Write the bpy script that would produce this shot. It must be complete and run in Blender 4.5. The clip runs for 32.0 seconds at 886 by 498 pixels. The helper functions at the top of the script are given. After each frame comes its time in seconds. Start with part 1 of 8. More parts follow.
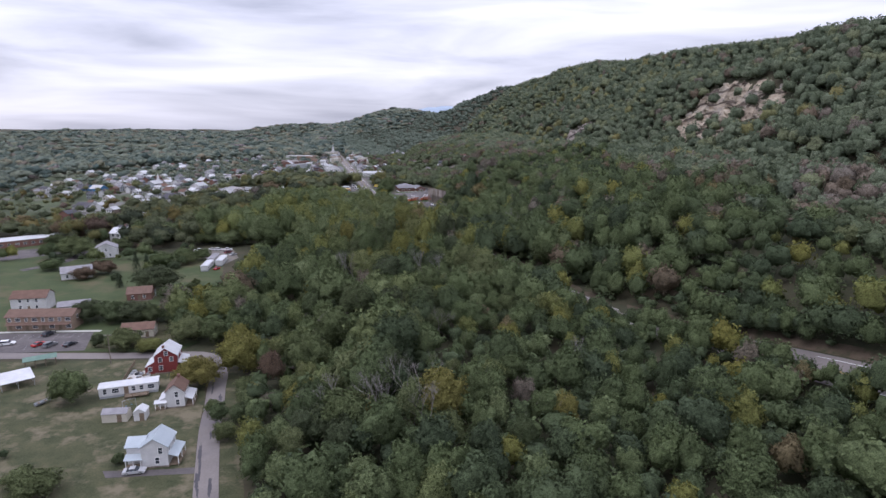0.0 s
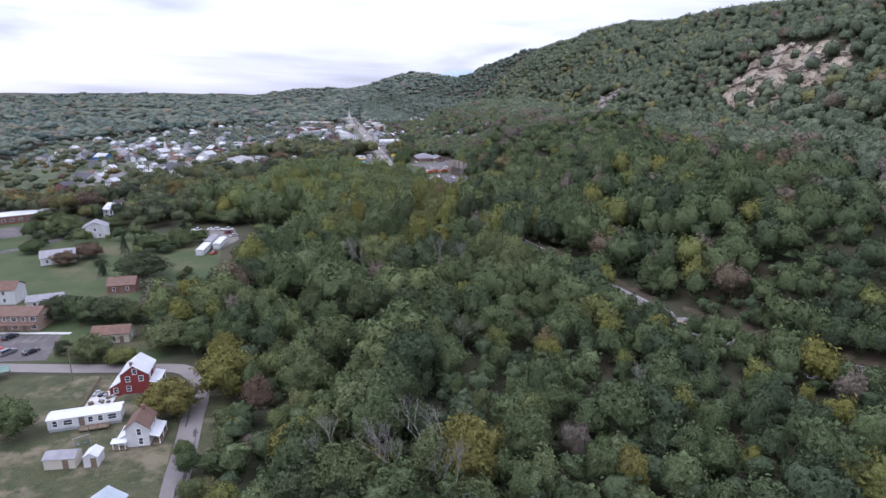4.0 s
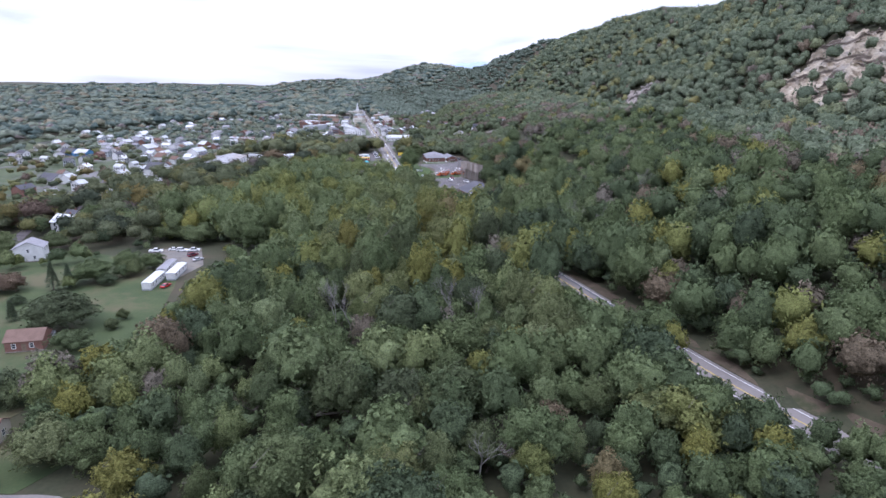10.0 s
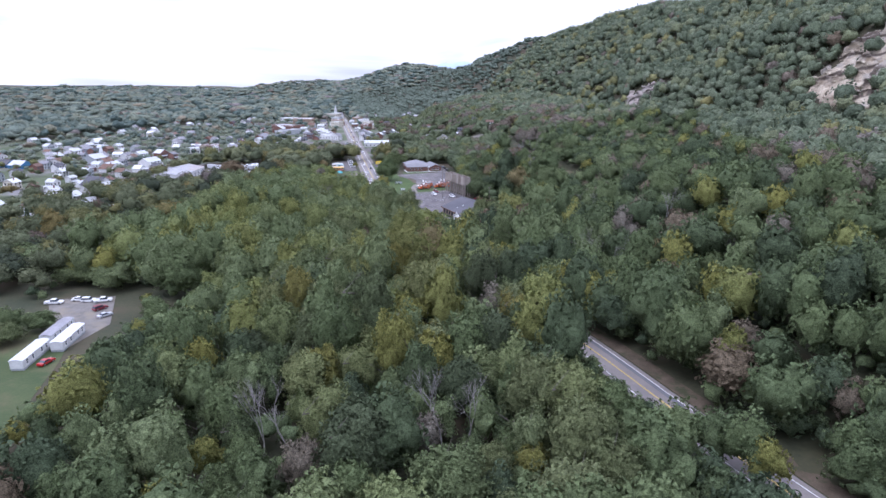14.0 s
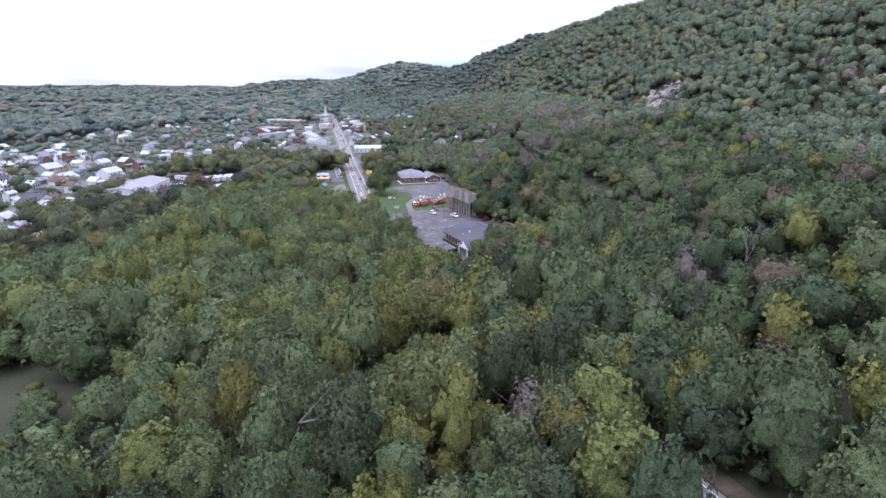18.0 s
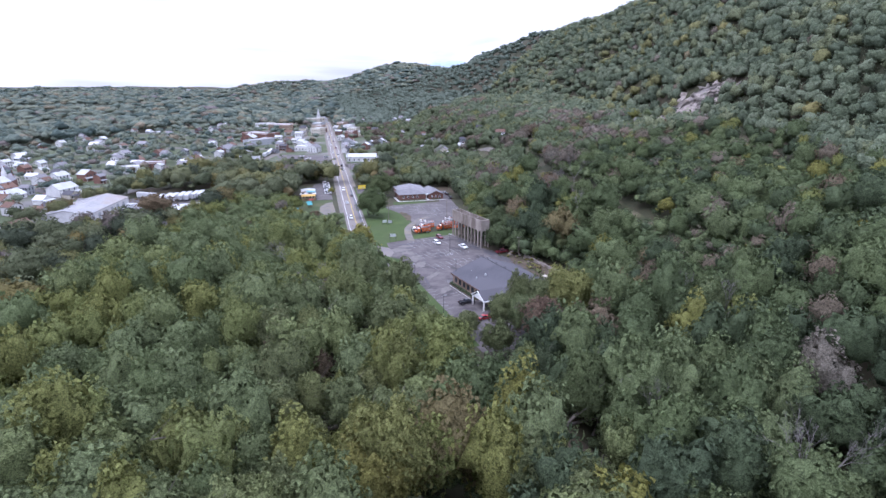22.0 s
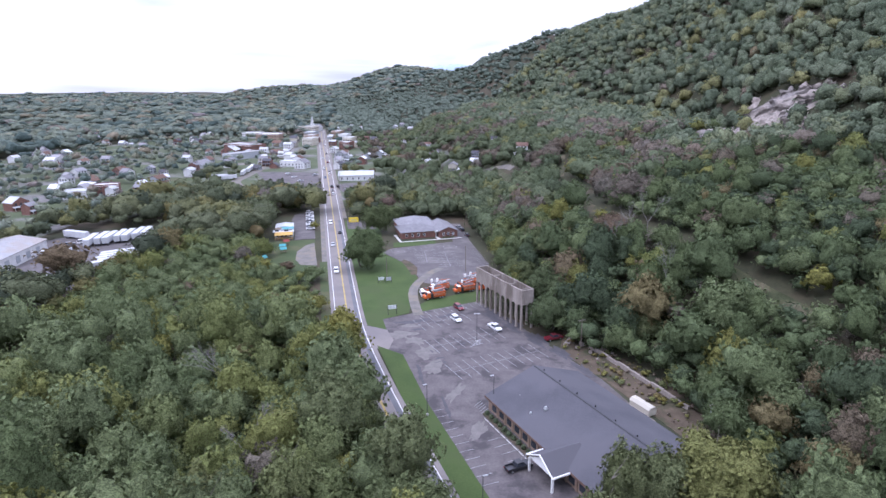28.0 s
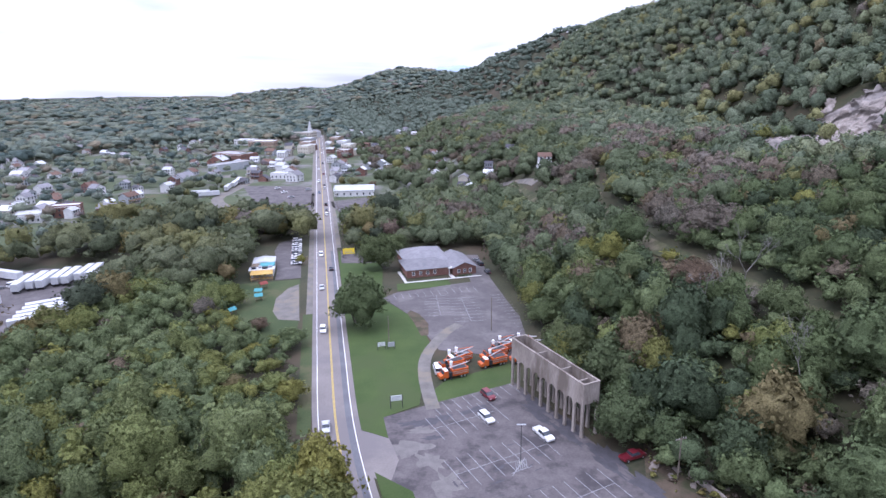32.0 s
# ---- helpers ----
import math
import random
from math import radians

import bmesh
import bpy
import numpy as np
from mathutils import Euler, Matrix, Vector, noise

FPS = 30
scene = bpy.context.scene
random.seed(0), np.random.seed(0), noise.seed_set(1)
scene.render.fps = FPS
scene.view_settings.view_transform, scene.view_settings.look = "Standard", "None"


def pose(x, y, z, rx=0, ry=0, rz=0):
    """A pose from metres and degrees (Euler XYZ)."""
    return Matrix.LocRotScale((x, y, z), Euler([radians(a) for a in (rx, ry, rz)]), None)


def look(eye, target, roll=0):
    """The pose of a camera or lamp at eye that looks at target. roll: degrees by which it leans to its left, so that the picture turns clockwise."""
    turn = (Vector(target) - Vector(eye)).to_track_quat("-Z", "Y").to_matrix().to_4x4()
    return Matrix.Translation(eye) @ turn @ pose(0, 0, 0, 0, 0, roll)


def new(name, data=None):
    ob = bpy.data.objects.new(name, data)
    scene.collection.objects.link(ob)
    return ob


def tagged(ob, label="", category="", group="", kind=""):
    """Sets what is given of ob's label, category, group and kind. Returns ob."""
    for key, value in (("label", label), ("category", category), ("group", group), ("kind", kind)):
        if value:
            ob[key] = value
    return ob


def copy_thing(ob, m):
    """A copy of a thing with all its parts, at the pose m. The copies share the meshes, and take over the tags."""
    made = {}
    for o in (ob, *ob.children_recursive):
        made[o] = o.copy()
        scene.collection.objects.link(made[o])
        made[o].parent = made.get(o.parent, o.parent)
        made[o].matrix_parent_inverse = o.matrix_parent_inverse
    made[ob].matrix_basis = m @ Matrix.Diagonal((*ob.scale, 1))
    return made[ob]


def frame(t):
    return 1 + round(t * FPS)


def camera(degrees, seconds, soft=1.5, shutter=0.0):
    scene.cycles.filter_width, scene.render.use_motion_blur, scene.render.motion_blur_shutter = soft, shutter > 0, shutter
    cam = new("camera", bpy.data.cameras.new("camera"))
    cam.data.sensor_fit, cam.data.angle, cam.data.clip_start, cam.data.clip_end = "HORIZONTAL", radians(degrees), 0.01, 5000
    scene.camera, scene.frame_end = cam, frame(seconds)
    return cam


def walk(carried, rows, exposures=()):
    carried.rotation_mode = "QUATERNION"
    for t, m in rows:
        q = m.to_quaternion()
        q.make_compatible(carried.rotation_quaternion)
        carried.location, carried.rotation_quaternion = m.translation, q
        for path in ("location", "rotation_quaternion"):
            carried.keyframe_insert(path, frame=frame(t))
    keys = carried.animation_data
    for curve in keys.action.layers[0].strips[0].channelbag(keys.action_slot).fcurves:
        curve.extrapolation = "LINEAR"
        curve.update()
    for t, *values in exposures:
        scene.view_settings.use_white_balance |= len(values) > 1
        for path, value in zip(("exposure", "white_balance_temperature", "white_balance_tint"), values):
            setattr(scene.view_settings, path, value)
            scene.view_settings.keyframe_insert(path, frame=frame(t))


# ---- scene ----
cam = camera(72.3, 32.0, soft=1.5)
METRES, EYE, TILT, LEAN, TURN = 430.0, 74.5, -11.9, 0.0, 0.0
ROWS = [
    (0.0, 0.0, 0.0, 0.0, 0.0, 0.0, -0.0),
    (0.5, -0.0012, 0.013, 0.0027, 0.45, -0.07, -0.18),
    (1.0, -0.0023, 0.0266, 0.0054, 0.88, -0.15, -0.34),
    (1.5, -0.0035, 0.0409, 0.0083, 1.17, -0.2, -0.44),
    (2.0, -0.0047, 0.0533, 0.0103, 1.22, -0.85, -0.51),
    (2.5, -0.0053, 0.0632, 0.0143, 1.41, -3.21, -0.53),
    (3.0, -0.0057, 0.07, 0.0161, 1.56, -3.2, -0.55),
    (3.5, -0.0058, 0.0762, 0.0175, 1.61, -3.16, -0.54),
    (5.5, -0.0054, 0.1056, 0.0237, 2.14, -3.37, -0.45),
    (6.0, -0.0056, 0.1145, 0.0258, 2.34, -3.49, -0.52),
    (6.5, -0.0058, 0.1245, 0.0278, 2.66, -3.59, -0.62),
    (7.0, -0.0061, 0.1359, 0.0302, 2.96, -3.68, -0.74),
    (7.5, -0.0066, 0.1483, 0.0328, 3.07, -3.73, -0.82),
    (8.0, -0.0072, 0.1616, 0.0356, 3.04, -3.79, -0.88),
    (8.5, -0.0076, 0.1758, 0.0384, 3.01, -3.83, -0.91),
    (9.0, -0.0082, 0.1905, 0.0415, 2.99, -3.84, -0.98),
    (9.5, -0.0089, 0.2058, 0.0446, 2.94, -3.87, -1.07),
    (10.0, -0.0097, 0.2216, 0.0477, 2.79, -3.9, -1.09),
    (10.5, -0.0104, 0.2377, 0.0509, 2.56, -3.89, -1.07),
    (11.0, -0.0112, 0.2542, 0.0542, 2.32, -3.87, -1.04),
    (11.5, -0.0118, 0.2708, 0.0575, 2.11, -3.84, -0.94),
    (12.0, -0.0122, 0.2876, 0.0608, 1.9, -3.83, -0.83),
    (12.5, -0.0123, 0.3045, 0.0641, 1.73, -3.82, -0.73),
    (13.0, -0.0125, 0.3216, 0.0676, 1.56, -3.79, -0.62),
    (13.5, -0.0128, 0.3387, 0.0711, 1.46, -3.81, -0.54),
    (14.0, -0.0134, 0.3558, 0.0747, 1.35, -3.83, -0.47),
    (14.5, -0.0144, 0.373, 0.0784, 1.24, -3.86, -0.42),
    (16.5, -0.0193, 0.442, 0.0926, 1.01, -3.89, -0.32),
    (17.0, -0.0214, 0.4597, 0.0964, 0.94, -3.89, -0.3),
    (17.5, -0.0234, 0.4775, 0.1002, 0.87, -3.91, -0.3),
    (18.0, -0.0252, 0.4953, 0.1038, 0.82, -3.92, -0.26),
    (18.5, -0.0269, 0.513, 0.1075, 0.78, -3.91, -0.23),
    (19.0, -0.0284, 0.5308, 0.1113, 0.71, -3.89, -0.22),
    (19.5, -0.0299, 0.5486, 0.1151, 0.68, -3.88, -0.18),
    (20.0, -0.0311, 0.5663, 0.1189, 0.65, -3.87, -0.13),
    (20.5, -0.0324, 0.584, 0.1227, 0.63, -3.84, -0.14),
    (21.0, -0.0337, 0.6015, 0.1264, 0.6, -3.85, -0.12),
    (21.5, -0.0349, 0.619, 0.1302, 0.61, -3.86, -0.11),
    (22.0, -0.036, 0.6364, 0.134, 0.62, -3.86, -0.09),
    (22.5, -0.0373, 0.6538, 0.1376, 0.65, -3.84, -0.13),
    (23.0, -0.0385, 0.6713, 0.1414, 0.68, -3.82, -0.15),
    (23.5, -0.0398, 0.6886, 0.1453, 0.7, -3.83, -0.11),
    (24.0, -0.0411, 0.706, 0.149, 0.69, -3.82, -0.07),
    (24.5, -0.0422, 0.7232, 0.1526, 0.69, -3.78, 0.01),
    (25.0, -0.0435, 0.7403, 0.1562, 0.67, -3.74, 0.09),
    (25.5, -0.045, 0.7573, 0.1598, 0.68, -3.72, 0.12),
    (27.5, -0.0511, 0.8251, 0.1735, 0.76, -3.57, 0.2),
    (28.0, -0.0529, 0.8419, 0.1771, 0.77, -3.55, 0.23),
    (28.5, -0.0547, 0.8588, 0.1806, 0.8, -3.51, 0.26),
    (29.0, -0.0567, 0.8757, 0.1842, 0.78, -3.5, 0.35),
    (29.5, -0.0583, 0.8925, 0.1877, 0.78, -3.52, 0.46),
    (30.0, -0.0598, 0.9091, 0.1913, 0.81, -3.5, 0.56),
    (30.5, -0.0613, 0.9258, 0.1949, 0.84, -3.51, 0.66),
    (31.0, -0.0627, 0.9425, 0.1983, 0.91, -3.48, 0.7),
    (31.5, -0.0641, 0.9592, 0.2018, 0.98, -3.43, 0.71),
    (32.0, -0.0654, 0.9758, 0.2053, 1.06, -3.4, 0.69),
]
walk(cam, [(t, pose(0, 0, EYE, TILT, LEAN, TURN) @ pose(METRES * x, METRES * y, METRES * z, 90 + pitch, roll, yaw)) for t, x, y, z, yaw, pitch, roll in ROWS],
     [(0.0, -0.16, 5900, 22), (2.0, -0.1, 5850, 22), (2.6, 0.04, 5800, 22), (3.5, 0.17, 5700, 22), (5.5, 0.28, 5600, 22), (9.0, 0.41, 5550, 22), (13.0, 0.52, 5450, 23), (20.0, 0.54, 5450, 24), (32.0, 0.5, 5500, 25)])

# ---- world and sun: an overcast afternoon ----
world = bpy.data.worlds.new("overcast_sky")
scene.world = world
world.use_nodes = True
wn, wl = world.node_tree.nodes, world.node_tree.links
wn.clear()
w_out = wn.new("ShaderNodeOutputWorld")
w_bg = wn.new("ShaderNodeBackground")
w_sky = wn.new("ShaderNodeTexSky")
w_sky.sky_type, w_sky.sun_disc = "NISHITA", False
w_sky.sun_elevation, w_sky.sun_rotation = radians(42), radians(-60)
w_skydim = wn.new("ShaderNodeVectorMath")
w_skydim.operation = "SCALE"
w_skydim.inputs["Scale"].default_value = 0.09
w_co = wn.new("ShaderNodeTexCoord")
w_map = wn.new("ShaderNodeMapping")
w_map.inputs["Scale"].default_value = (1.3, 1.3, 9.0)
w_map.inputs["Location"].default_value = (0.3, 0.1, 0.35)
w_noise = wn.new("ShaderNodeTexNoise")
w_noise.inputs["Scale"].default_value = 1.7
w_noise.inputs["Detail"].default_value = 6.0
w_noise.inputs["Roughness"].default_value = 0.5
w_noise.inputs["Distortion"].default_value = 0.4
w_ramp = wn.new("ShaderNodeValToRGB")
w_ramp.color_ramp.elements[0].position = 0.34
w_ramp.color_ramp.elements[0].color = (0.52, 0.545, 0.6, 1)
w_ramp.color_ramp.elements[1].position = 0.74
w_ramp.color_ramp.elements[1].color = (1.32, 1.33, 1.35, 1)
w_mix = wn.new("ShaderNodeMixRGB")
w_mix.inputs["Fac"].default_value = 0.9
wl.new(w_co.outputs["Generated"], w_map.inputs["Vector"])
wl.new(w_map.outputs["Vector"], w_noise.inputs["Vector"])
wl.new(w_noise.outputs["Fac"], w_ramp.inputs["Fac"])
wl.new(w_sky.outputs["Color"], w_skydim.inputs[0])
wl.new(w_skydim.outputs["Vector"], w_mix.inputs["Color1"])
wl.new(w_ramp.outputs["Color"], w_mix.inputs["Color2"])
wl.new(w_mix.outputs["Color"], w_bg.inputs["Color"])
# an overcast sky is brighter overhead than at the horizon
w_xyz = wn.new("ShaderNodeSeparateXYZ")
w_up = wn.new("ShaderNodeMapRange")
w_up.inputs["To Min"].default_value, w_up.inputs["To Max"].default_value = 0.98, 2.25
wl.new(w_co.outputs["Generated"], w_xyz.inputs[0])
wl.new(w_xyz.outputs["Z"], w_up.inputs["Value"])
wl.new(w_up.outputs[0], w_bg.inputs["Strength"])
wl.new(w_bg.outputs["Background"], w_out.inputs["Surface"])

sun_data = bpy.data.lights.new("sun", "SUN")
sun_data.energy, sun_data.angle, sun_data.color = 1.1, radians(25), (1.0, 0.96, 0.9)
sun = new("sun", sun_data)
sun.matrix_world = look((-200, 300, 400), (0, 420, 0))

# ---- materials ----
def nodes_of(name):
    m = bpy.data.materials.new(name)
    m.use_nodes = True
    nt = m.node_tree
    return m, nt, nt.nodes["Principled BSDF"]


def surface(name, a, b, rough=0.8, scale=1.0, fine=12.0, bump=0.15, metal=0.0, spec=0.3, stain=None, vary=0.0, stretch=(1, 1, 1), depth=0.05):
    """A surface that wanders between colours a and b at two sizes, with fine relief; stain: a third colour in patches."""
    m, nt, p = nodes_of(name)
    n, l = nt.nodes, nt.links
    co = n.new("ShaderNodeTexCoord")
    mp = n.new("ShaderNodeMapping")
    mp.inputs["Scale"].default_value = stretch
    l.new(co.outputs["Object"], mp.inputs["Vector"])
    n1 = n.new("ShaderNodeTexNoise")
    n1.inputs["Scale"].default_value, n1.inputs["Detail"].default_value = scale, 4.0
    n2 = n.new("ShaderNodeTexNoise")
    n2.inputs["Scale"].default_value, n2.inputs["Detail"].default_value = fine, 5.0
    for k in (n1, n2):
        l.new(mp.outputs["Vector"], k.inputs["Vector"])
    half = n.new("ShaderNodeMath")
    half.operation = "MULTIPLY_ADD"
    half.inputs[1].default_value = 0.6
    l.new(n1.outputs["Fac"], half.inputs[0])
    fine_part = n.new("ShaderNodeMath")
    fine_part.operation = "MULTIPLY"
    fine_part.inputs[1].default_value = 0.4
    l.new(n2.outputs["Fac"], fine_part.inputs[0])
    l.new(fine_part.outputs[0], half.inputs[2])
    ramp = n.new("ShaderNodeValToRGB")
    e = ramp.color_ramp.elements
    e[0].position, e[0].color = 0.36, (*a, 1)
    e[1].position, e[1].color = 0.64, (*b, 1)
    l.new(half.outputs[0], ramp.inputs["Fac"])
    col = ramp.outputs["Color"]
    if stain:
        n3 = n.new("ShaderNodeTexNoise")
        n3.inputs["Scale"].default_value, n3.inputs["Detail"].default_value = scale * 0.45, 6.0
        n3.inputs["Roughness"].default_value = 0.65
        l.new(mp.outputs["Vector"], n3.inputs["Vector"])
        r3 = n.new("ShaderNodeValToRGB")
        r3.color_ramp.elements[0].position, r3.color_ramp.elements[1].position = 0.5, 0.62
        l.new(n3.outputs["Fac"], r3.inputs["Fac"])
        mix = n.new("ShaderNodeMixRGB")
        mix.inputs["Color2"].default_value = (*stain, 1)
        l.new(r3.outputs["Color"], mix.inputs["Fac"])
        l.new(col, mix.inputs["Color1"])
        col = mix.outputs["Color"]
    if vary:
        info = n.new("ShaderNodeObjectInfo")
        hsv = n.new("ShaderNodeHueSaturation")
        mr = n.new("ShaderNodeMapRange")
        mr.inputs["To Min"].default_value, mr.inputs["To Max"].default_value = 1 - vary, 1 + vary
        l.new(info.outputs["Random"], mr.inputs["Value"])
        l.new(mr.outputs[0], hsv.inputs["Value"])
        l.new(col, hsv.inputs["Color"])
        col = hsv.outputs["Color"]
    l.new(col, p.inputs["Base Color"])
    p.inputs["Roughness"].default_value, p.inputs["Metallic"].default_value = rough, metal
    p.inputs["Specular IOR Level"].default_value = spec
    if bump:
        b_ = n.new("ShaderNodeBump")
        b_.inputs["Strength"].default_value, b_.inputs["Distance"].default_value = bump, depth
        l.new(n2.outputs["Fac"], b_.inputs["Height"])
        l.new(b_.outputs["Normal"], p.inputs["Normal"])
    return m


def foliage(name, stops, leaf=3.0, vary=0.42, relief=0.35):
    """Leaves: the hue of each tree comes from its 'tint' (0 to 1) along the stops; leaf: leaf sprays to the metre; relief: how far they stand out."""
    m, nt, p = nodes_of(name)
    n, l = nt.nodes, nt.links
    at = n.new("ShaderNodeAttribute")
    at.attribute_name = "tint"
    ramp = n.new("ShaderNodeValToRGB")
    e = ramp.color_ramp.elements
    while len(e) < len(stops):
        e.new(0.5)
    for k, (pos, c) in enumerate(stops):
        e[k].position, e[k].color = pos, (*c, 1)
    l.new(at.outputs["Fac"], ramp.inputs["Fac"])
    geo = n.new("ShaderNodeNewGeometry")
    info = n.new("ShaderNodeObjectInfo")
    vor = n.new("ShaderNodeTexVoronoi")
    vor.inputs["Scale"].default_value = leaf
    vor.inputs["Randomness"].default_value = 1.0
    l.new(geo.outputs["Position"], vor.inputs["Vector"])
    cell = n.new("ShaderNodeSeparateColor")
    l.new(vor.outputs["Color"], cell.inputs[0])
    nz = n.new("ShaderNodeTexNoise")
    nz.inputs["Scale"].default_value, nz.inputs["Detail"].default_value = 0.8, 2.0
    l.new(geo.outputs["Position"], nz.inputs["Vector"])
    add = n.new("ShaderNodeMath")
    add.operation = "ADD"
    l.new(cell.outputs[0], add.inputs[0])
    l.new(nz.outputs["Fac"], add.inputs[1])
    add2 = n.new("ShaderNodeMath")
    add2.operation = "MULTIPLY_ADD"
    add2.inputs[1].default_value = 0.3
    l.new(geo.outputs["Random Per Island"], add2.inputs[0])
    l.new(add.outputs[0], add2.inputs[2])
    mr = n.new("ShaderNodeMapRange")
    mr.inputs["From Min"].default_value, mr.inputs["From Max"].default_value = 0.5, 1.6
    mr.inputs["To Min"].default_value, mr.inputs["To Max"].default_value = 1.03 - vary, 1.03 + vary
    l.new(add2.outputs[0], mr.inputs["Value"])
    mr2 = n.new("ShaderNodeMapRange")
    mr2.inputs["To Min"].default_value, mr2.inputs["To Max"].default_value = 0.485, 0.515
    l.new(info.outputs["Random"], mr2.inputs["Value"])
    hsv = n.new("ShaderNodeHueSaturation")
    l.new(ramp.outputs["Color"], hsv.inputs["Color"])
    l.new(mr.outputs[0], hsv.inputs["Value"])
    l.new(mr2.outputs[0], hsv.inputs["Hue"])
    l.new(hsv.outputs["Color"], p.inputs["Base Color"])
    clump = n.new("ShaderNodeTexNoise")
    clump.inputs["Scale"].default_value, clump.inputs["Detail"].default_value, clump.inputs["Roughness"].default_value = leaf * 0.45, 4.0, 0.7
    l.new(geo.outputs["Position"], clump.inputs["Vector"])
    high = n.new("ShaderNodeMath")
    high.operation = "MULTIPLY_ADD"
    high.inputs[1].default_value = -0.4
    l.new(vor.outputs["Distance"], high.inputs[0])
    l.new(clump.outputs["Fac"], high.inputs[2])
    bp = n.new("ShaderNodeBump")
    bp.inputs["Strength"].default_value, bp.inputs["Distance"].default_value = 0.9, relief
    l.new(high.outputs[0], bp.inputs["Height"])
    l.new(bp.outputs["Normal"], p.inputs["Normal"])
    p.inputs["Roughness"].default_value = 0.75
    p.inputs["Specular IOR Level"].default_value = 0.08
    tl, both = n.new("ShaderNodeBsdfTranslucent"), n.new("ShaderNodeMixShader")
    both.inputs["Fac"].default_value = 0.32
    l.new(hsv.outputs["Color"], tl.inputs["Color"])
    l.new(bp.outputs["Normal"], tl.inputs["Normal"])
    l.new(p.outputs["BSDF"], both.inputs[1])
    l.new(tl.outputs["BSDF"], both.inputs[2])
    l.new(both.outputs["Shader"], n["Material Output"].inputs["Surface"])
    return m


LEAF = [(0.0, (0.071, 0.091, 0.052)), (0.3, (0.114, 0.139, 0.063)), (0.5, (0.149, 0.174, 0.085)), (0.66, (0.174, 0.187, 0.066)),
        (0.8, (0.185, 0.166, 0.050)), (0.9, (0.148, 0.112, 0.078)), (1.0, (0.165, 0.147, 0.123))]
M_LEAF = foliage("leaves", LEAF, 5.0, 0.62, 0.3)
# the mountain's leaf colours, lightened and blued to carry haze
HAZED_SLOPE = [(0.0, (0.089, 0.112, 0.080)), (0.3, (0.140, 0.169, 0.106)), (0.5, (0.177, 0.204, 0.136)), (0.66, (0.201, 0.215, 0.106)),
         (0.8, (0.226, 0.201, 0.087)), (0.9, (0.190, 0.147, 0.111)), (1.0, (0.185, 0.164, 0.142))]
M_HAZED_SLOPELEAF = foliage("hazed_slope_leaves", HAZED_SLOPE, 1.8, 0.42, 0.8)
# halfway from the near leaves to the haze-lightened slope leaves
M_HALFHAZED_FOOTLEAF = foliage("half_hazed_foothill_leaves", [(p_, tuple(round(0.41 * (a_ + b_), 4) for a_, b_ in zip(c_, d_))) for (p_, c_), (_, d_) in zip(LEAF, HAZED_SLOPE)], 2.4, 0.45, 0.7)
# haze of distance is put into these paler, bluer leaf colours
M_HAZED_FARLEAF = foliage("hazed_far_leaves", [(0.0, (0.122, 0.153, 0.119)), (1.0, (0.200, 0.227, 0.177))], 1.0, 0.3, 1.2)
M_HAZED_TOWNLEAF = foliage("hazed_valley_leaves", [(0.0, (0.100, 0.135, 0.121)), (0.4, (0.172, 0.209, 0.171)), (0.68, (0.225, 0.250, 0.182)), (0.8, (0.252, 0.225, 0.155)), (1.0, (0.230, 0.201, 0.204))], 1.7, 0.4, 0.9)
M_BARK = surface("bark", (0.10, 0.085, 0.07), (0.2, 0.18, 0.155), 0.9, 2.0, 14.0, 0.4)
M_DEADWOOD = surface("bleached_wood", (0.160, 0.148, 0.136), (0.256, 0.240, 0.224), 0.9, 2.0, 14.0, 0.3)
M_GROUND = surface("woodland_floor", (0.03, 0.036, 0.019), (0.06, 0.057, 0.031), 0.95, 0.05, 0.9, 0.3, stain=(0.066, 0.052, 0.033))
M_GRASS = surface("mown_grass", (0.037, 0.057, 0.021), (0.064, 0.081, 0.032), 0.95, 0.09, 1.6, 0.2, stain=(0.091, 0.084, 0.044))
M_TOWNGRASS = surface("town_lawn", (0.050, 0.069, 0.030), (0.084, 0.099, 0.050), 0.95, 0.05, 0.5, 0.2, stain=(0.160, 0.153, 0.147))
M_LAWN = surface("green_lawn", (0.038, 0.064, 0.017), (0.060, 0.089, 0.025), 0.95, 0.12, 2.5, 0.2, stain=(0.052, 0.074, 0.024))
M_DRYGRASS = surface("dry_grass", (0.029, 0.039, 0.016), (0.082, 0.081, 0.042), 0.95, 0.22, 2.4, 0.6, stain=(0.147, 0.126, 0.084))
M_ASPHALT = surface("worn_asphalt", (0.081, 0.071, 0.073), (0.133, 0.118, 0.116), 0.85, 0.3, 2.2, 0.1, stain=(0.056, 0.050, 0.053))
M_TAR = surface("tar_sealed_patch", (0.049, 0.046, 0.052), (0.075, 0.071, 0.079), 0.7, 0.6, 4.0, 0.1)
M_DARKASPHALT = surface("sealed_asphalt", (0.075, 0.067, 0.069), (0.114, 0.102, 0.101), 0.8, 0.25, 1.8, 0.1, stain=(0.137, 0.123, 0.122))
M_ROAD = surface("road_asphalt", (0.153, 0.137, 0.131), (0.214, 0.192, 0.180), 0.85, 0.1, 2.5, 0.08, stain=(0.155, 0.140, 0.139))
M_PALEWEAR = surface("pale_worn_asphalt", (0.122, 0.112, 0.108), (0.175, 0.160, 0.152), 0.9, 0.5, 3.0, 0.1)
M_PATCH = surface("asphalt_patch", (0.101, 0.101, 0.113), (0.143, 0.143, 0.155), 0.85, 0.2, 4.0, 0.08)
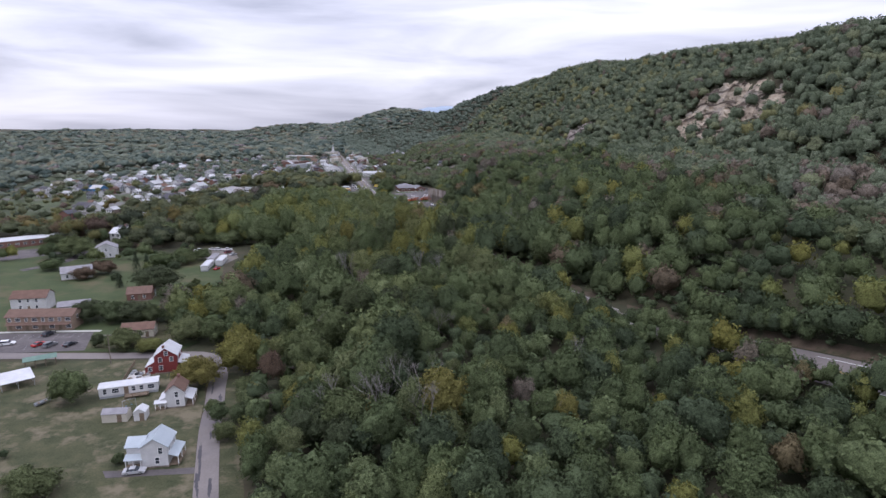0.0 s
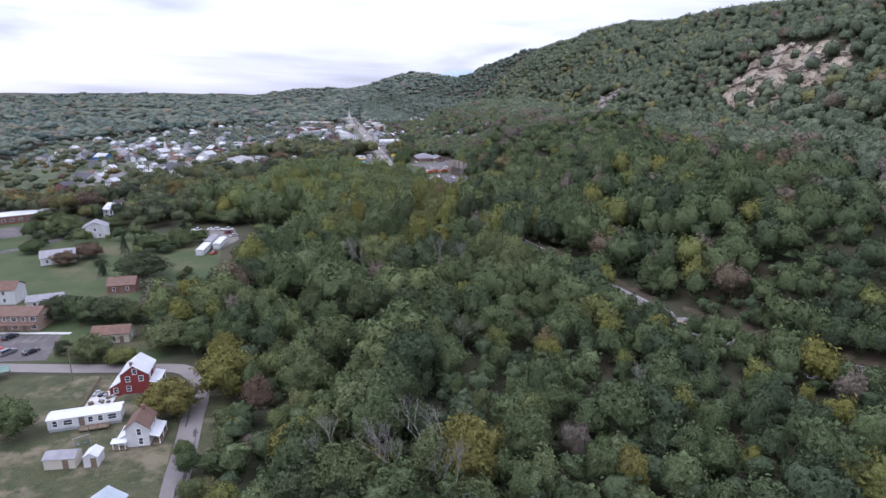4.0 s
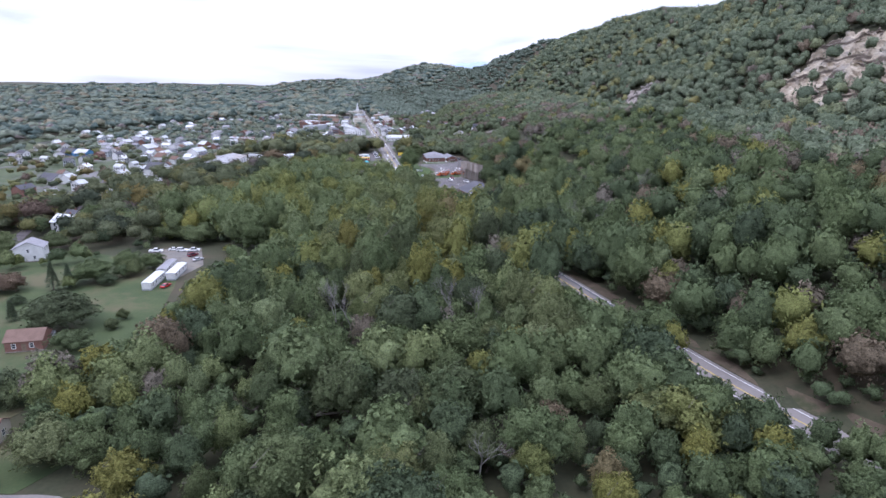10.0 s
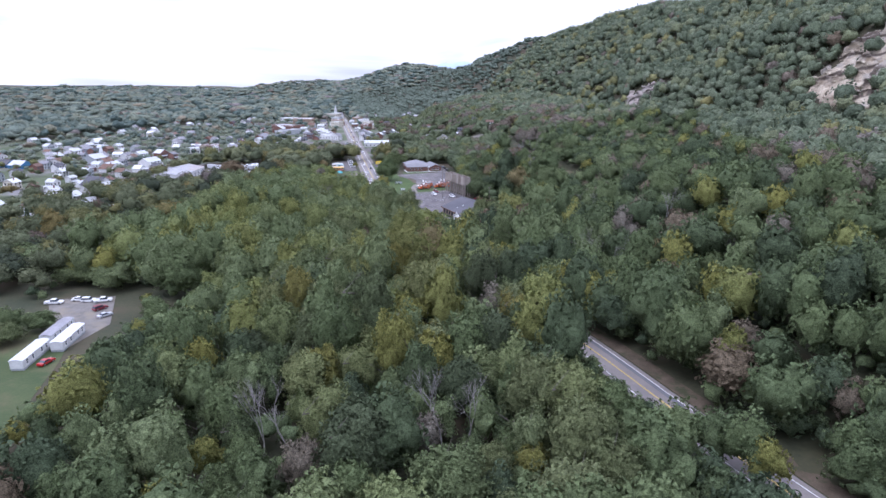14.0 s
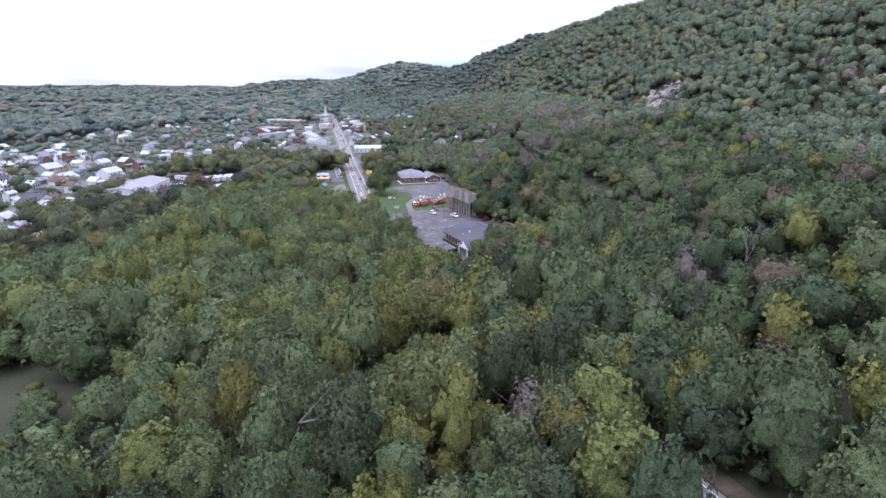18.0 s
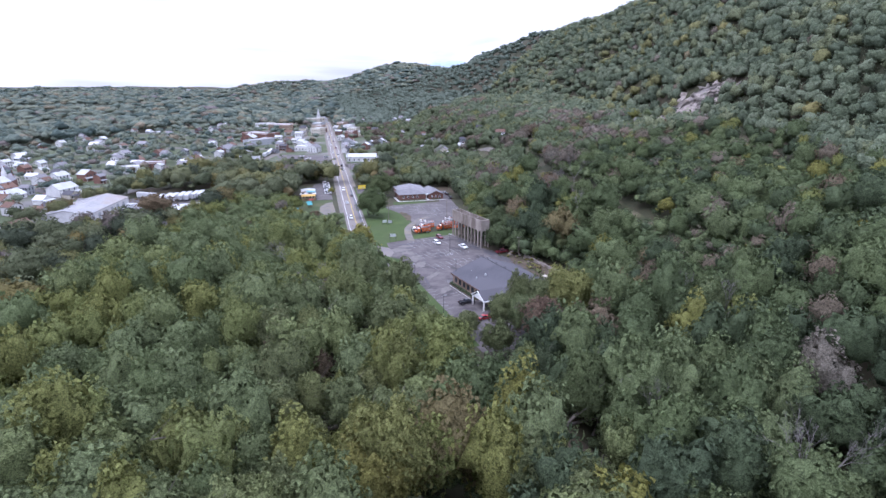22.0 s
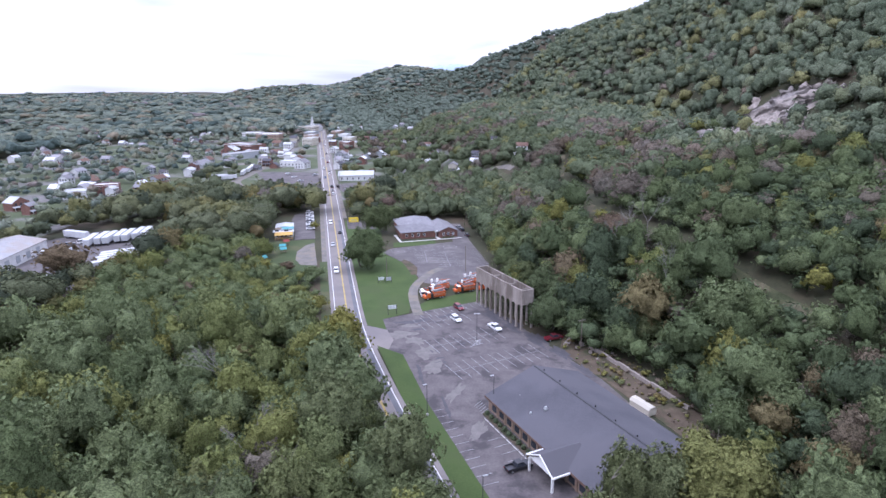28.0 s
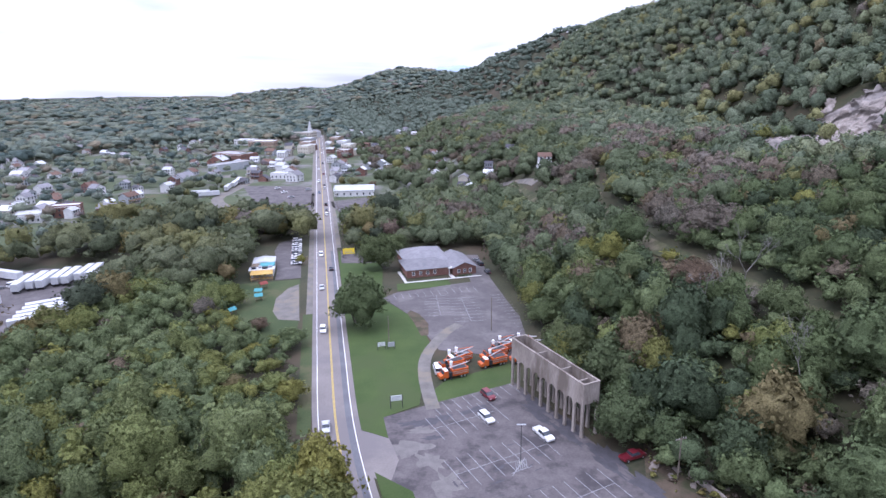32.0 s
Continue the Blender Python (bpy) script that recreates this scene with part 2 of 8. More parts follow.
M_OCHRE = surface("ochre_painted_wood", (0.40, 0.26, 0.07), (0.52, 0.35, 0.11), 0.75, 0.4, 4.0, 0.1)
M_RRED = surface("dark_red_paint", (0.17, 0.035, 0.03), (0.25, 0.06, 0.045), 0.7, 0.4, 4.0, 0.1)
M_GRAVEL = surface("gravel", (0.118, 0.108, 0.097), (0.181, 0.168, 0.153), 0.95, 0.3, 5.0, 0.4, stain=(0.185, 0.160, 0.126))
M_DIRT = surface("bare_earth", (0.063, 0.048, 0.033), (0.118, 0.091, 0.064), 0.95, 0.3, 3.5, 0.6, stain=(0.046, 0.050, 0.024))
M_ROCK = surface("quarried_sandstone", (0.246, 0.196, 0.147), (0.512, 0.447, 0.346), 0.9, 0.12, 0.9, 1.0, stain=(0.277, 0.256, 0.226), depth=0.9)


def add_ledge_shade(m, dark, turn, scale):
    """Thin dark bands in a rock's colour, for the shade under its ledges."""
    n, l = m.node_tree.nodes, m.node_tree.links
    p = n["Principled BSDF"]
    base = p.inputs["Base Color"].links[0].from_socket
    co, mp, wv, rp, mix = (n.new(k) for k in ("ShaderNodeTexCoord", "ShaderNodeMapping", "ShaderNodeTexWave", "ShaderNodeValToRGB", "ShaderNodeMixRGB"))
    mp.inputs["Rotation"].default_value = turn
    wv.bands_direction = "Z"
    wv.inputs["Scale"].default_value, wv.inputs["Distortion"].default_value, wv.inputs["Detail"].default_value, wv.inputs["Detail Scale"].default_value = scale, 16.0, 5.0, 0.35
    rp.color_ramp.elements[0].position, rp.color_ramp.elements[1].position = 0.72, 0.97
    mix.inputs["Color2"].default_value = (*dark, 1)
    l.new(co.outputs["Object"], mp.inputs["Vector"])
    l.new(mp.outputs["Vector"], wv.inputs["Vector"])
    l.new(wv.outputs["Fac"], rp.inputs["Fac"])
    l.new(rp.outputs["Color"], mix.inputs["Fac"])
    l.new(base, mix.inputs["Color1"])
    l.new(mix.outputs["Color"], p.inputs["Base Color"])


add_ledge_shade(M_ROCK, (0.095, 0.075, 0.06), (0.0, radians(24), radians(-12)), 0.04)
M_GREYROCK = surface("grey_sandstone", (0.218, 0.191, 0.169), (0.459, 0.404, 0.365), 0.9, 0.12, 0.9, 1.0, stain=(0.229, 0.208, 0.196), depth=0.9)
add_ledge_shade(M_GREYROCK, (0.09, 0.078, 0.07), (0.0, radians(30), radians(-12)), 0.05)
M_PAINT = surface("road_paint", (0.62, 0.62, 0.62), (0.78, 0.78, 0.78), 0.7, 0.8, 9.0, 0.05)
M_STALL = surface("worn_paint", (0.14, 0.14, 0.152), (0.36, 0.36, 0.37), 0.8, 0.6, 6.0, 0.05)
M_YELLOW = surface("yellow_paint", (0.378, 0.277, 0.076), (0.470, 0.353, 0.109), 0.7, 0.8, 9.0, 0.05)
M_CONC = surface("weathered_concrete", (0.192, 0.164, 0.141), (0.320, 0.281, 0.251), 0.9, 0.35, 3.0, 0.35, stain=(0.142, 0.118, 0.099), stretch=(1, 1, 0.35))
M_WALK = surface("pale_concrete", (0.420, 0.412, 0.395), (0.521, 0.512, 0.487), 0.85, 0.5, 6.0, 0.1)
M_WHITE = surface("white_siding", (0.478, 0.478, 0.478), (0.626, 0.626, 0.621), 0.6, 0.4, 5.0, 0.05, vary=0.08)
M_CREAM = surface("cream_siding", (0.437, 0.403, 0.336), (0.521, 0.487, 0.412), 0.7, 0.4, 5.0, 0.05, vary=0.12)
M_GREYSIDE = surface("grey_siding", (0.277, 0.294, 0.311), (0.361, 0.378, 0.395), 0.7, 0.4, 5.0, 0.05, vary=0.15)
M_BRICK = surface("red_brick", (0.137, 0.069, 0.055), (0.209, 0.115, 0.090), 0.85, 0.6, 9.0, 0.2, vary=0.12)
M_REDSIDE = surface("dark_red_siding", (0.153, 0.027, 0.027), (0.211, 0.045, 0.041), 0.7, 0.4, 6.0, 0.05)
M_TAN = surface("tan_brick", (0.244, 0.176, 0.132), (0.311, 0.232, 0.176), 0.85, 0.5, 7.0, 0.15)
M_RWHITE = surface("white_metal_roof", (0.450, 0.459, 0.477), (0.585, 0.594, 0.612), 0.45, 0.3, 3.0, 0.03)
M_RBLUE = surface("pale_blue_metal_roof", (0.335, 0.383, 0.417), (0.421, 0.469, 0.503), 0.45, 0.3, 3.0, 0.03)
M_RGREY = surface("grey_shingles", (0.180, 0.175, 0.189), (0.252, 0.246, 0.259), 0.9, 0.5, 5.0, 0.2, vary=0.2)
M_RDARK = surface("dark_shingles", (0.063, 0.062, 0.072), (0.092, 0.090, 0.102), 0.9, 0.12, 4.0, 0.15, stain=(0.088, 0.085, 0.096))
M_RBROWN = surface("brown_shingles", (0.112, 0.068, 0.052), (0.160, 0.100, 0.076), 0.9, 0.5, 5.0, 0.2, vary=0.15)
M_RRUST = surface("rust_brown_shingles", (0.124, 0.080, 0.062), (0.167, 0.109, 0.086), 0.9, 0.5, 5.0, 0.2)
M_RGREEN = surface("green_metal_roof", (0.10, 0.17, 0.14), (0.15, 0.23, 0.19), 0.5, 0.5, 5.0, 0.05)
M_GREYMETAL = surface("grey_metal_roof", (0.360, 0.369, 0.378), (0.468, 0.477, 0.486), 0.5, 0.2, 3.0, 0.05)
M_RWEATHER = surface("weathered_metal_roof", (0.24, 0.24, 0.25), (0.34, 0.335, 0.34), 0.6, 0.15, 2.0, 0.05, stain=(0.28, 0.25, 0.23))
M_WOOD = surface("weathered_wood", (0.134, 0.101, 0.071), (0.218, 0.168, 0.122), 0.85, 1.5, 12.0, 0.3)
M_POLE = surface("pole_wood", (0.12, 0.10, 0.08), (0.20, 0.17, 0.14), 0.9, 1.5, 10.0, 0.3)
M_STEEL = surface("galvanised_steel", (0.34, 0.35, 0.36), (0.46, 0.47, 0.48), 0.45, 1.0, 9.0, 0.03, metal=0.6)
M_DARK = surface("dark_metal", (0.025, 0.025, 0.03), (0.05, 0.05, 0.055), 0.5, 1.0, 9.0, 0.03)
M_GLASS = surface("window_glass", (0.03, 0.035, 0.045), (0.06, 0.07, 0.085), 0.12, 0.5, 3.0, 0.0, spec=0.6)
M_TRIM = surface("white_trim", (0.74, 0.74, 0.73), (0.84, 0.84, 0.83), 0.55, 1.0, 9.0, 0.03)
M_TYRE = surface("tyre_rubber", (0.02, 0.02, 0.02), (0.04, 0.04, 0.04), 0.9, 3.0, 20.0, 0.1)
M_ORANGE = surface("orange_paint", (0.437, 0.084, 0.018), (0.571, 0.134, 0.029), 0.45, 0.8, 9.0, 0.03)
M_YSIGN = surface("yellow_sign_face", (0.70, 0.52, 0.03), (0.78, 0.60, 0.06), 0.5, 1.0, 9.0, 0.0)
M_SIGNFACE = surface("pale_sign_face", (0.50, 0.54, 0.52), (0.62, 0.66, 0.64), 0.5, 1.0, 9.0, 0.0)
M_BLUE = surface("blue_paint", (0.05, 0.16, 0.32), (0.08, 0.22, 0.40), 0.5, 1.0, 9.0, 0.03)
M_TEAL = surface("teal_paint", (0.05, 0.23, 0.25), (0.08, 0.30, 0.32), 0.5, 1.0, 9.0, 0.03)


def car_paint(name, c):
    return surface(name, tuple(v * 0.92 for v in c), c, 0.28, 1.0, 8.0, 0.0, metal=0.1, spec=0.5)


PAINT = {"white": car_paint("white_car_paint", (0.78, 0.78, 0.78)), "silver": car_paint("silver_car_paint", (0.45, 0.46, 0.48)),
         "black": car_paint("black_car_paint", (0.025, 0.025, 0.03)), "red": car_paint("red_car_paint", (0.38, 0.02, 0.02)),
         "blue": car_paint("blue_car_paint", (0.05, 0.09, 0.2)), "grey": car_paint("grey_car_paint", (0.17, 0.175, 0.185)),
         "maroon": car_paint("maroon_car_paint", (0.16, 0.02, 0.03))}

# ---- mesh helpers ----
class Shape:
    """Collects corners and faces for one mesh."""

    def __init__(self):
        self.v, self.f = [], []

    def add(self, vs, fs):
        k = len(self.v)
        self.v += [tuple(v) for v in vs]
        self.f += [tuple(i + k for i in f) for f in fs]
        return self

    def box(self, x0, y0, z0, x1, y1, z1):
        return self.add([(x0, y0, z0), (x1, y0, z0), (x1, y1, z0), (x0, y1, z0), (x0, y0, z1), (x1, y0, z1), (x1, y1, z1), (x0, y1, z1)],
                        [(0, 3, 2, 1), (4, 5, 6, 7), (0, 1, 5, 4), (1, 2, 6, 5), (2, 3, 7, 6), (3, 0, 4, 7)])

    def slab(self, pts, z0, z1):
        """A flat plate with the outline pts (counter-clockwise) between z0 and z1."""
        n = len(pts)
        vs = [(x, y, z0) for x, y in pts] + [(x, y, z1) for x, y in pts]
        return self.add(vs, [tuple(range(n))[::-1], tuple(range(n, 2 * n))] + [(i, (i + 1) % n, n + (i + 1) % n, n + i) for i in range(n)])

    def extrude(self, profile, axis, a, b):
        """A profile of (p, z) drawn along x or y from a to b."""
        n = len(profile)
        mk = (lambda s, p, z: (s, p, z)) if axis == "x" else (lambda s, p, z: (p, s, z))
        vs = [mk(a, *q) for q in profile] + [mk(b, *q) for q in profile]
        return self.add(vs, [tuple(range(n)), tuple(range(n, 2 * n))[::-1]] + [(i, n + i, n + (i + 1) % n, (i + 1) % n) for i in range(n)])

    def tube(self, a, b, r0, r1=None, n=8, cap=True):
        a, b = Vector(a), Vector(b)
        r1 = r0 if r1 is None else r1
        q = (b - a).to_track_quat("Z", "Y")
        vs = []
        for c, r in ((a, r0), (b, r1)):
            vs += [tuple(c + q @ Vector((r * math.cos(2 * math.pi * i / n), r * math.sin(2 * math.pi * i / n), 0))) for i in range(n)]
        fs = [(i, (i + 1) % n, n + (i + 1) % n, n + i) for i in range(n)]
        if cap:
            fs += [tuple(range(n))[::-1], tuple(range(n, 2 * n))]
        return self.add(vs, fs)

    def mesh(self, name, mat, smooth=False):
        me = bpy.data.meshes.new(name)
        me.from_pydata(self.v, [], self.f)
        bm = bmesh.new()
        bm.from_mesh(me)
        bmesh.ops.recalc_face_normals(bm, faces=bm.faces)
        bm.to_mesh(me)
        bm.free()
        if smooth:
            me.polygons.foreach_set("use_smooth", [True] * len(me.polygons))
        me.materials.append(mat)
        return me


def part(name, shape, mat, parent, label="", m=None, smooth=False):
    """One mesh object under a thing or a part; shape: a Shape, or a mesh to share."""
    me = shape.mesh(name, mat, smooth) if isinstance(shape, Shape) else shape
    ob = new(name, me)
    ob.parent = parent
    if m is not None:
        ob.matrix_basis = m
    if label:
        ob["label"] = label
    return ob


def thing(name, m, label, category, group="", kind=""):
    ob = new(name)
    ob.matrix_basis = m
    return tagged(ob, label, category, group, kind)


def solid(name, shape, mat, label, category, m=None, group="", kind="", smooth=False):
    """A thing of one mesh."""
    ob = new(name, shape.mesh(name, mat, smooth))
    if m is not None:
        ob.matrix_basis = m
    return tagged(ob, label, category, group, kind)


def arrays_mesh(name, verts, faces, mat, tint=None, normals=None):
    """A mesh from numpy corners and equal-sided faces."""
    me = bpy.data.meshes.new(name)
    k = faces.shape[1]
    me.vertices.add(len(verts))
    me.vertices.foreach_set("co", np.ascontiguousarray(verts, dtype=np.float32).ravel())
    me.loops.add(faces.size)
    me.loops.foreach_set("vertex_index", np.ascontiguousarray(faces, dtype=np.int32).ravel())
    me.polygons.add(len(faces))
    me.polygons.foreach_set("loop_start", np.arange(0, faces.size, k, dtype=np.int32))
    if tint is not None:
        me.attributes.new("tint", "FLOAT", "FACE").data.foreach_set("value", np.ascontiguousarray(tint, dtype=np.float32))
    if normals is not None:
        me.polygons.foreach_set("use_smooth", np.ones(len(faces), bool))
        me.attributes.new("custom_normal", "FLOAT_VECTOR", "POINT").data.foreach_set("vector", np.ascontiguousarray(normals, dtype=np.float32).ravel())
    me.update(calc_edges=True)
    me.materials.append(mat)
    return me


# ---- the lie of the land ----
# The main street runs from STREET0 along STREET_V; u is the distance to its right, v the distance along it.
STREET0, STREET_V, STREET_U = np.array((-57.0, 562.0)), np.array((-0.213, 0.977)), np.array((0.977, 0.213))


def to_uv(x, y):
    dx, dy = np.asarray(x, float) - STREET0[0], np.asarray(y, float) - STREET0[1]
    return dx * STREET_U[0] + dy * STREET_U[1], dx * STREET_V[0] + dy * STREET_V[1]


def from_uv(u, v):
    return STREET0[0] + u * STREET_U[0] + v * STREET_V[0], STREET0[1] + u * STREET_U[1] + v * STREET_V[1]


def smooth(a, b, x):
    t = np.clip((x - a) / (b - a), 0, 1)
    return t * t * (3 - 2 * t)


def waves(x, y, size, seed):
    """Smooth wandering values, about -1 to 1, of that size in metres."""
    r = np.random.RandomState(seed)
    s = 0.0
    for k in range(6):
        a, w, ph = r.uniform(0, 2 * math.pi), 2 * math.pi / size * r.uniform(0.6, 1.7), r.uniform(0, 6.28)
        s = s + np.sin((x * math.cos(a) + y * math.sin(a)) * w + ph)
    return s / 3.0


def land(x, y):
    """The ground's height."""
    x, y = np.asarray(x, float), np.asarray(y, float)
    u, v = to_uv(x, y)
    crest = np.interp(v, [-900, -250, 0, 120, 290, 400, 540, 740, 1000, 1150, 1500, 1900, 2300], [122, 133, 140, 143, 147, 145, 141, 132, 120, 102, 68, 22, 5])
    foot = np.interp(v, [-600, -300, -170, -80, -20, 20, 80, 150, 320, 500, 900], [62, 58, 62, 82, 64, 60, 72, 84, 96, 110, 130])
    s = np.clip((u - foot) / (335 - foot), 0, 1.0)
    rise = np.interp(s, [0, 0.04, 0.16, 0.38, 0.58, 0.64, 0.72, 0.80, 1.0], [0, 0.03, 0.16, 0.26, 0.33, 0.46, 0.58, 0.73, 1.0])
    ridge = crest * rise
    ridge = ridge * np.where(u > 335, 1 - 0.75 * smooth(335, 900, u), 1)
    ridge = ridge + waves(x, y, 90, 3) * 3.0 * smooth(90, 180, u) + waves(x, y, 260, 5) * 4 * smooth(160, 300, u)
    west = 12 * smooth(330, 1050, -u) * (0.95 + 0.45 * waves(x, y, 500, 8)) + 4 * smooth(250, 500, -u) * waves(x, y, 220, 9)
    far = 2 * smooth(1400, 2600, v) * (1 + 0.5 * waves(x, y, 900, 12))
    hill = 96 * np.exp(-((x + 215) / 210) ** 2 - ((y - 2570) / 420) ** 2) + 52 * np.exp(-((x + 640) / 270) ** 2 - ((y - 2850) / 420) ** 2)
    hill = hill + 30 * np.exp(-((x - 110) / 200) ** 2 - ((y - 2500) / 420) ** 2)
    return ridge + west + far + hill


def graded(a, b, inner0, inner1, step, growth):
    """Grid lines: even inside, ever wider outside."""
    mid = list(np.arange(inner0, inner1 + 1e-6, step))
    lo, s = [], step
    while (lo[-1] if lo else inner0) > a:
        s *= growth
        lo.append((lo[-1] if lo else inner0) - s)
    hi, s = [], step
    while (hi[-1] if hi else inner1) < b:
        s *= growth
        hi.append((hi[-1] if hi else inner1) + s)
    return np.array(lo[::-1] + mid + hi)


gx = graded(-4200, 3500, -330, 380, 7.0, 1.09)
gy = graded(-1500, 4700, 60, 1250, 8.0, 1.09)
GX, GY = np.meshgrid(gx, gy)
gz = land(GX, GY) - 0.05
nx_, ny_ = len(gx), len(gy)
ii, jj = np.meshgrid(np.arange(nx_ - 1), np.arange(ny_ - 1))
k0 = (jj * nx_ + ii).ravel()
ground = new("ground", arrays_mesh("ground", np.stack([GX, GY, gz], -1).reshape(-1, 3), np.stack([k0, k0 + 1, k0 + nx_ + 1, k0 + nx_], 1), M_GROUND))
ground.data.polygons.foreach_set("use_smooth", [True] * len(ground.data.polygons))
tagged(ground, "valley floor and wooded slopes of leaf litter and rough grass", "ground", kind="structure")


def ribbon(name, pts, half, mat, z, label, category="road", kind="structure", step=6.0, offset=0.0, thick=0.06, parent=None):
    """A strip along the line pts, half as wide to each side, that lies on the land at height z above it."""
    P = [Vector((*p, 0)) for p in pts]
    line = []
    for i in range(len(P) - 1):
        a, b, c, d = P[max(i - 1, 0)], P[i], P[i + 1], P[min(i + 2, len(P) - 1)]
        n = max(1, int((c - b).length / step))
        for k in range(n):
            t = k / n
            line.append(0.5 * ((2 * b) + (c - a) * t + (2 * a - 5 * b + 4 * c - d) * t * t + (3 * b - a - 3 * c + d) * t ** 3))
    line.append(P[-1])
    sh = Shape()
    rows = []
    for i, p in enumerate(line):
        d = (line[min(i + 1, len(line) - 1)] - line[max(i - 1, 0)]).normalized()
        n = Vector((d.y, -d.x, 0))
        row = []
        for s in (offset - half, offset + half):
            q = p + n * s
            row.append((q.x, q.y, float(land(q.x, q.y)) + z))
        rows.append(row)
    vs, fs = [], []
    for r in rows:
        (ax, ay, az), (bx, by, bz) = r
        vs += [(ax, ay, az), (bx, by, bz), (bx, by, bz - thick), (ax, ay, az - thick)]
    for i in range(len(rows) - 1):
        a, b = 4 * i, 4 * i + 4
        fs += [(a, a + 1, b + 1, b), (a + 1, a + 2, b + 2, b + 1), (a + 3, a, b, b + 3)]
    sh.add(vs, fs)
    me = sh.mesh(name, mat)
    ob = new(name, me)
    if parent:
        ob.parent = parent
        if label:
            ob["label"] = label
        return ob
    return tagged(ob, label, category, kind=kind)


def plot(name, pts, mat, z, label, category="ground", thick=0.06):
    """A level piece of ground with the outline pts."""
    return solid(name, Shape().slab(pts, z - thick, z), mat, label, category, kind="structure")


# the highway, which becomes the main street
HIGHWAY = [(140, 95), (105, 165), (78, 212), (60, 247), (45, 284), (33, 316), (8, 377), (-12, 425), (-27, 466), (-42, 507), (-54, 545)] + [
    tuple(float(c) for c in from_uv(-1.2, v)) for v in (25, 80, 140, 300, 500, 700, 830)]
# where the town's houses stand: x, y, width, facing
HOMES = ((-422, 698, 15, "W"), (-394, 668, 18, "B"), (-478, 826, 11, "W"), (-340, 606, 10, "W"), (-414, 755, 12, "W"), (-363, 683, 9, "W"), (-370, 720, 12, "W"), (-376, 757, 12, "W"), (-380, 793, 14, "W"), (-332, 735, 13, "W"),
         (-313, 667, 12, "W"), (-289, 642, 16, "W"), (-291, 615, 10, "G"), (-283, 582, 9, "W"), (-236, 544, 15, "W"), (-228, 568, 13, "R"), (-316, 826, 12, "W"), (-424, 990, 12, "W"), (-481, 1055, 12, "W"), (-453, 964, 12, "W"), (-518, 1228, 11, "W"), (-272, 806, 13, "R"), (-226, 509, 10, "G"), (-217, 471, 9, "W"))
HOMES_EAST = ((-226, 455, 9, "W"), (-203, 443, 8, "W"), (-343, 590, 9, "G"), (-291, 511, 10, "W"), (-237, 786, 15, "R"), (-370, 1229, 11, "W"), (-467, 1031, 14, "W"), (-526, 1240, 12, "W"), (-401, 941, 14, "W"), (-331, 867, 13, "W"), (-325, 843, 10, "G"),
              (-279, 786, 12, "G"), (-316, 684, 13, "G"), (-250, 571, 10, "W"), (-250, 845, 10, "W"), (-258, 955, 14, "G"), (-346, 1140, 10, "W"), (-405, 957, 16, "W"), (-298, 871, 13, "R"), (-354, 952, 12, "G"), (-308, 807, 11, "G"), (-258, 862, 8, "W"), (-459, 985, 10, "W"), (-289, 732, 15, "R"))
HOMES_STREET = ((-167, 1356, 11, "W"), (-150, 1375, 11, "G"), (-47, 1038, 9, "W"), (-51, 968, 12, "W"), (-80, 1102, 11, "W"), (-104, 1280, 10, "R"), (-3, 864, 8, "G"), (27, 799, 11, "W"), (-105, 975, 9, "G"), (-202, 1372, 15, "R"), (-209, 1020, 15, "R"), (-182, 915, 10, "R"),
                (-194, 903, 9, "G"), (-156, 912, 15, "W"), (-183, 974, 12, "W"), (-212, 1081, 13, "W"), (-230, 1100, 14, "G"), (-318, 1332, 15, "R"), (-122, 905, 11, "W"), (-127, 935, 13, "W"), (-133, 980, 15, "G"), (-149, 1030, 11, "W"), (-166, 1113, 12, "R"), (-186, 1205, 12, "G"))
HOMES_MORE = ((-245, 480, 9, "W"), (-262, 530, 10, "W"), (-310, 560, 11, "C"), (-330, 640, 11, "W"), (-350, 655, 10, "G"), (-262, 612, 11, "W"), (-258, 660, 10, "C"), (-300, 700, 11, "W"), (-345, 765, 12, "C"), (-395, 730, 11, "W"), (-430, 780, 12, "G"), (-450, 730, 11, "W"),
              (-385, 620, 10, "W"), (-420, 640, 11, "W"), (-200, 945, 12, "C"), (-225, 920, 11, "W"), (-240, 1020, 14, "W"), (-195, 1150, 13, "R"), (-225, 1160, 14, "C"), (-175, 1240, 12, "W"), (-135, 1090, 11, "C"), (-120, 1150, 11, "W"), (-90, 1010, 11, "W"), (-60, 920, 10, "W"))

HOMES_NORTH = ((-204, 380, 15, "W"), (-289, 464, 15, "R"), (-304, 513, 22, "W"), (-249, 557, 22, "W"), (-226, 553, 13, "G"), (-270, 671, 21, "W"), (-295, 656, 22, "W"), (-380, 742, 14, "W"), (-375, 660, 19, "B"), (-374, 706, 13, "W"), (-312, 713, 13, "W"), (-328, 689, 21, "G"),
               (-244, 609, 12, "W"), (-392, 778, 19, "W"), (-414, 840, 16, "W"), (-305, 724, 15, "W"), (-285, 803, 17, "G"), (-390, 918, 16, "W"), (-245, 825, 14, "G"), (-250, 921, 20, "G"), (-259, 1022, 22, "R"), (-500, 1187, 14, "C"), (-385, 1086, 12, "W"), (-434, 1133, 11, "G"))
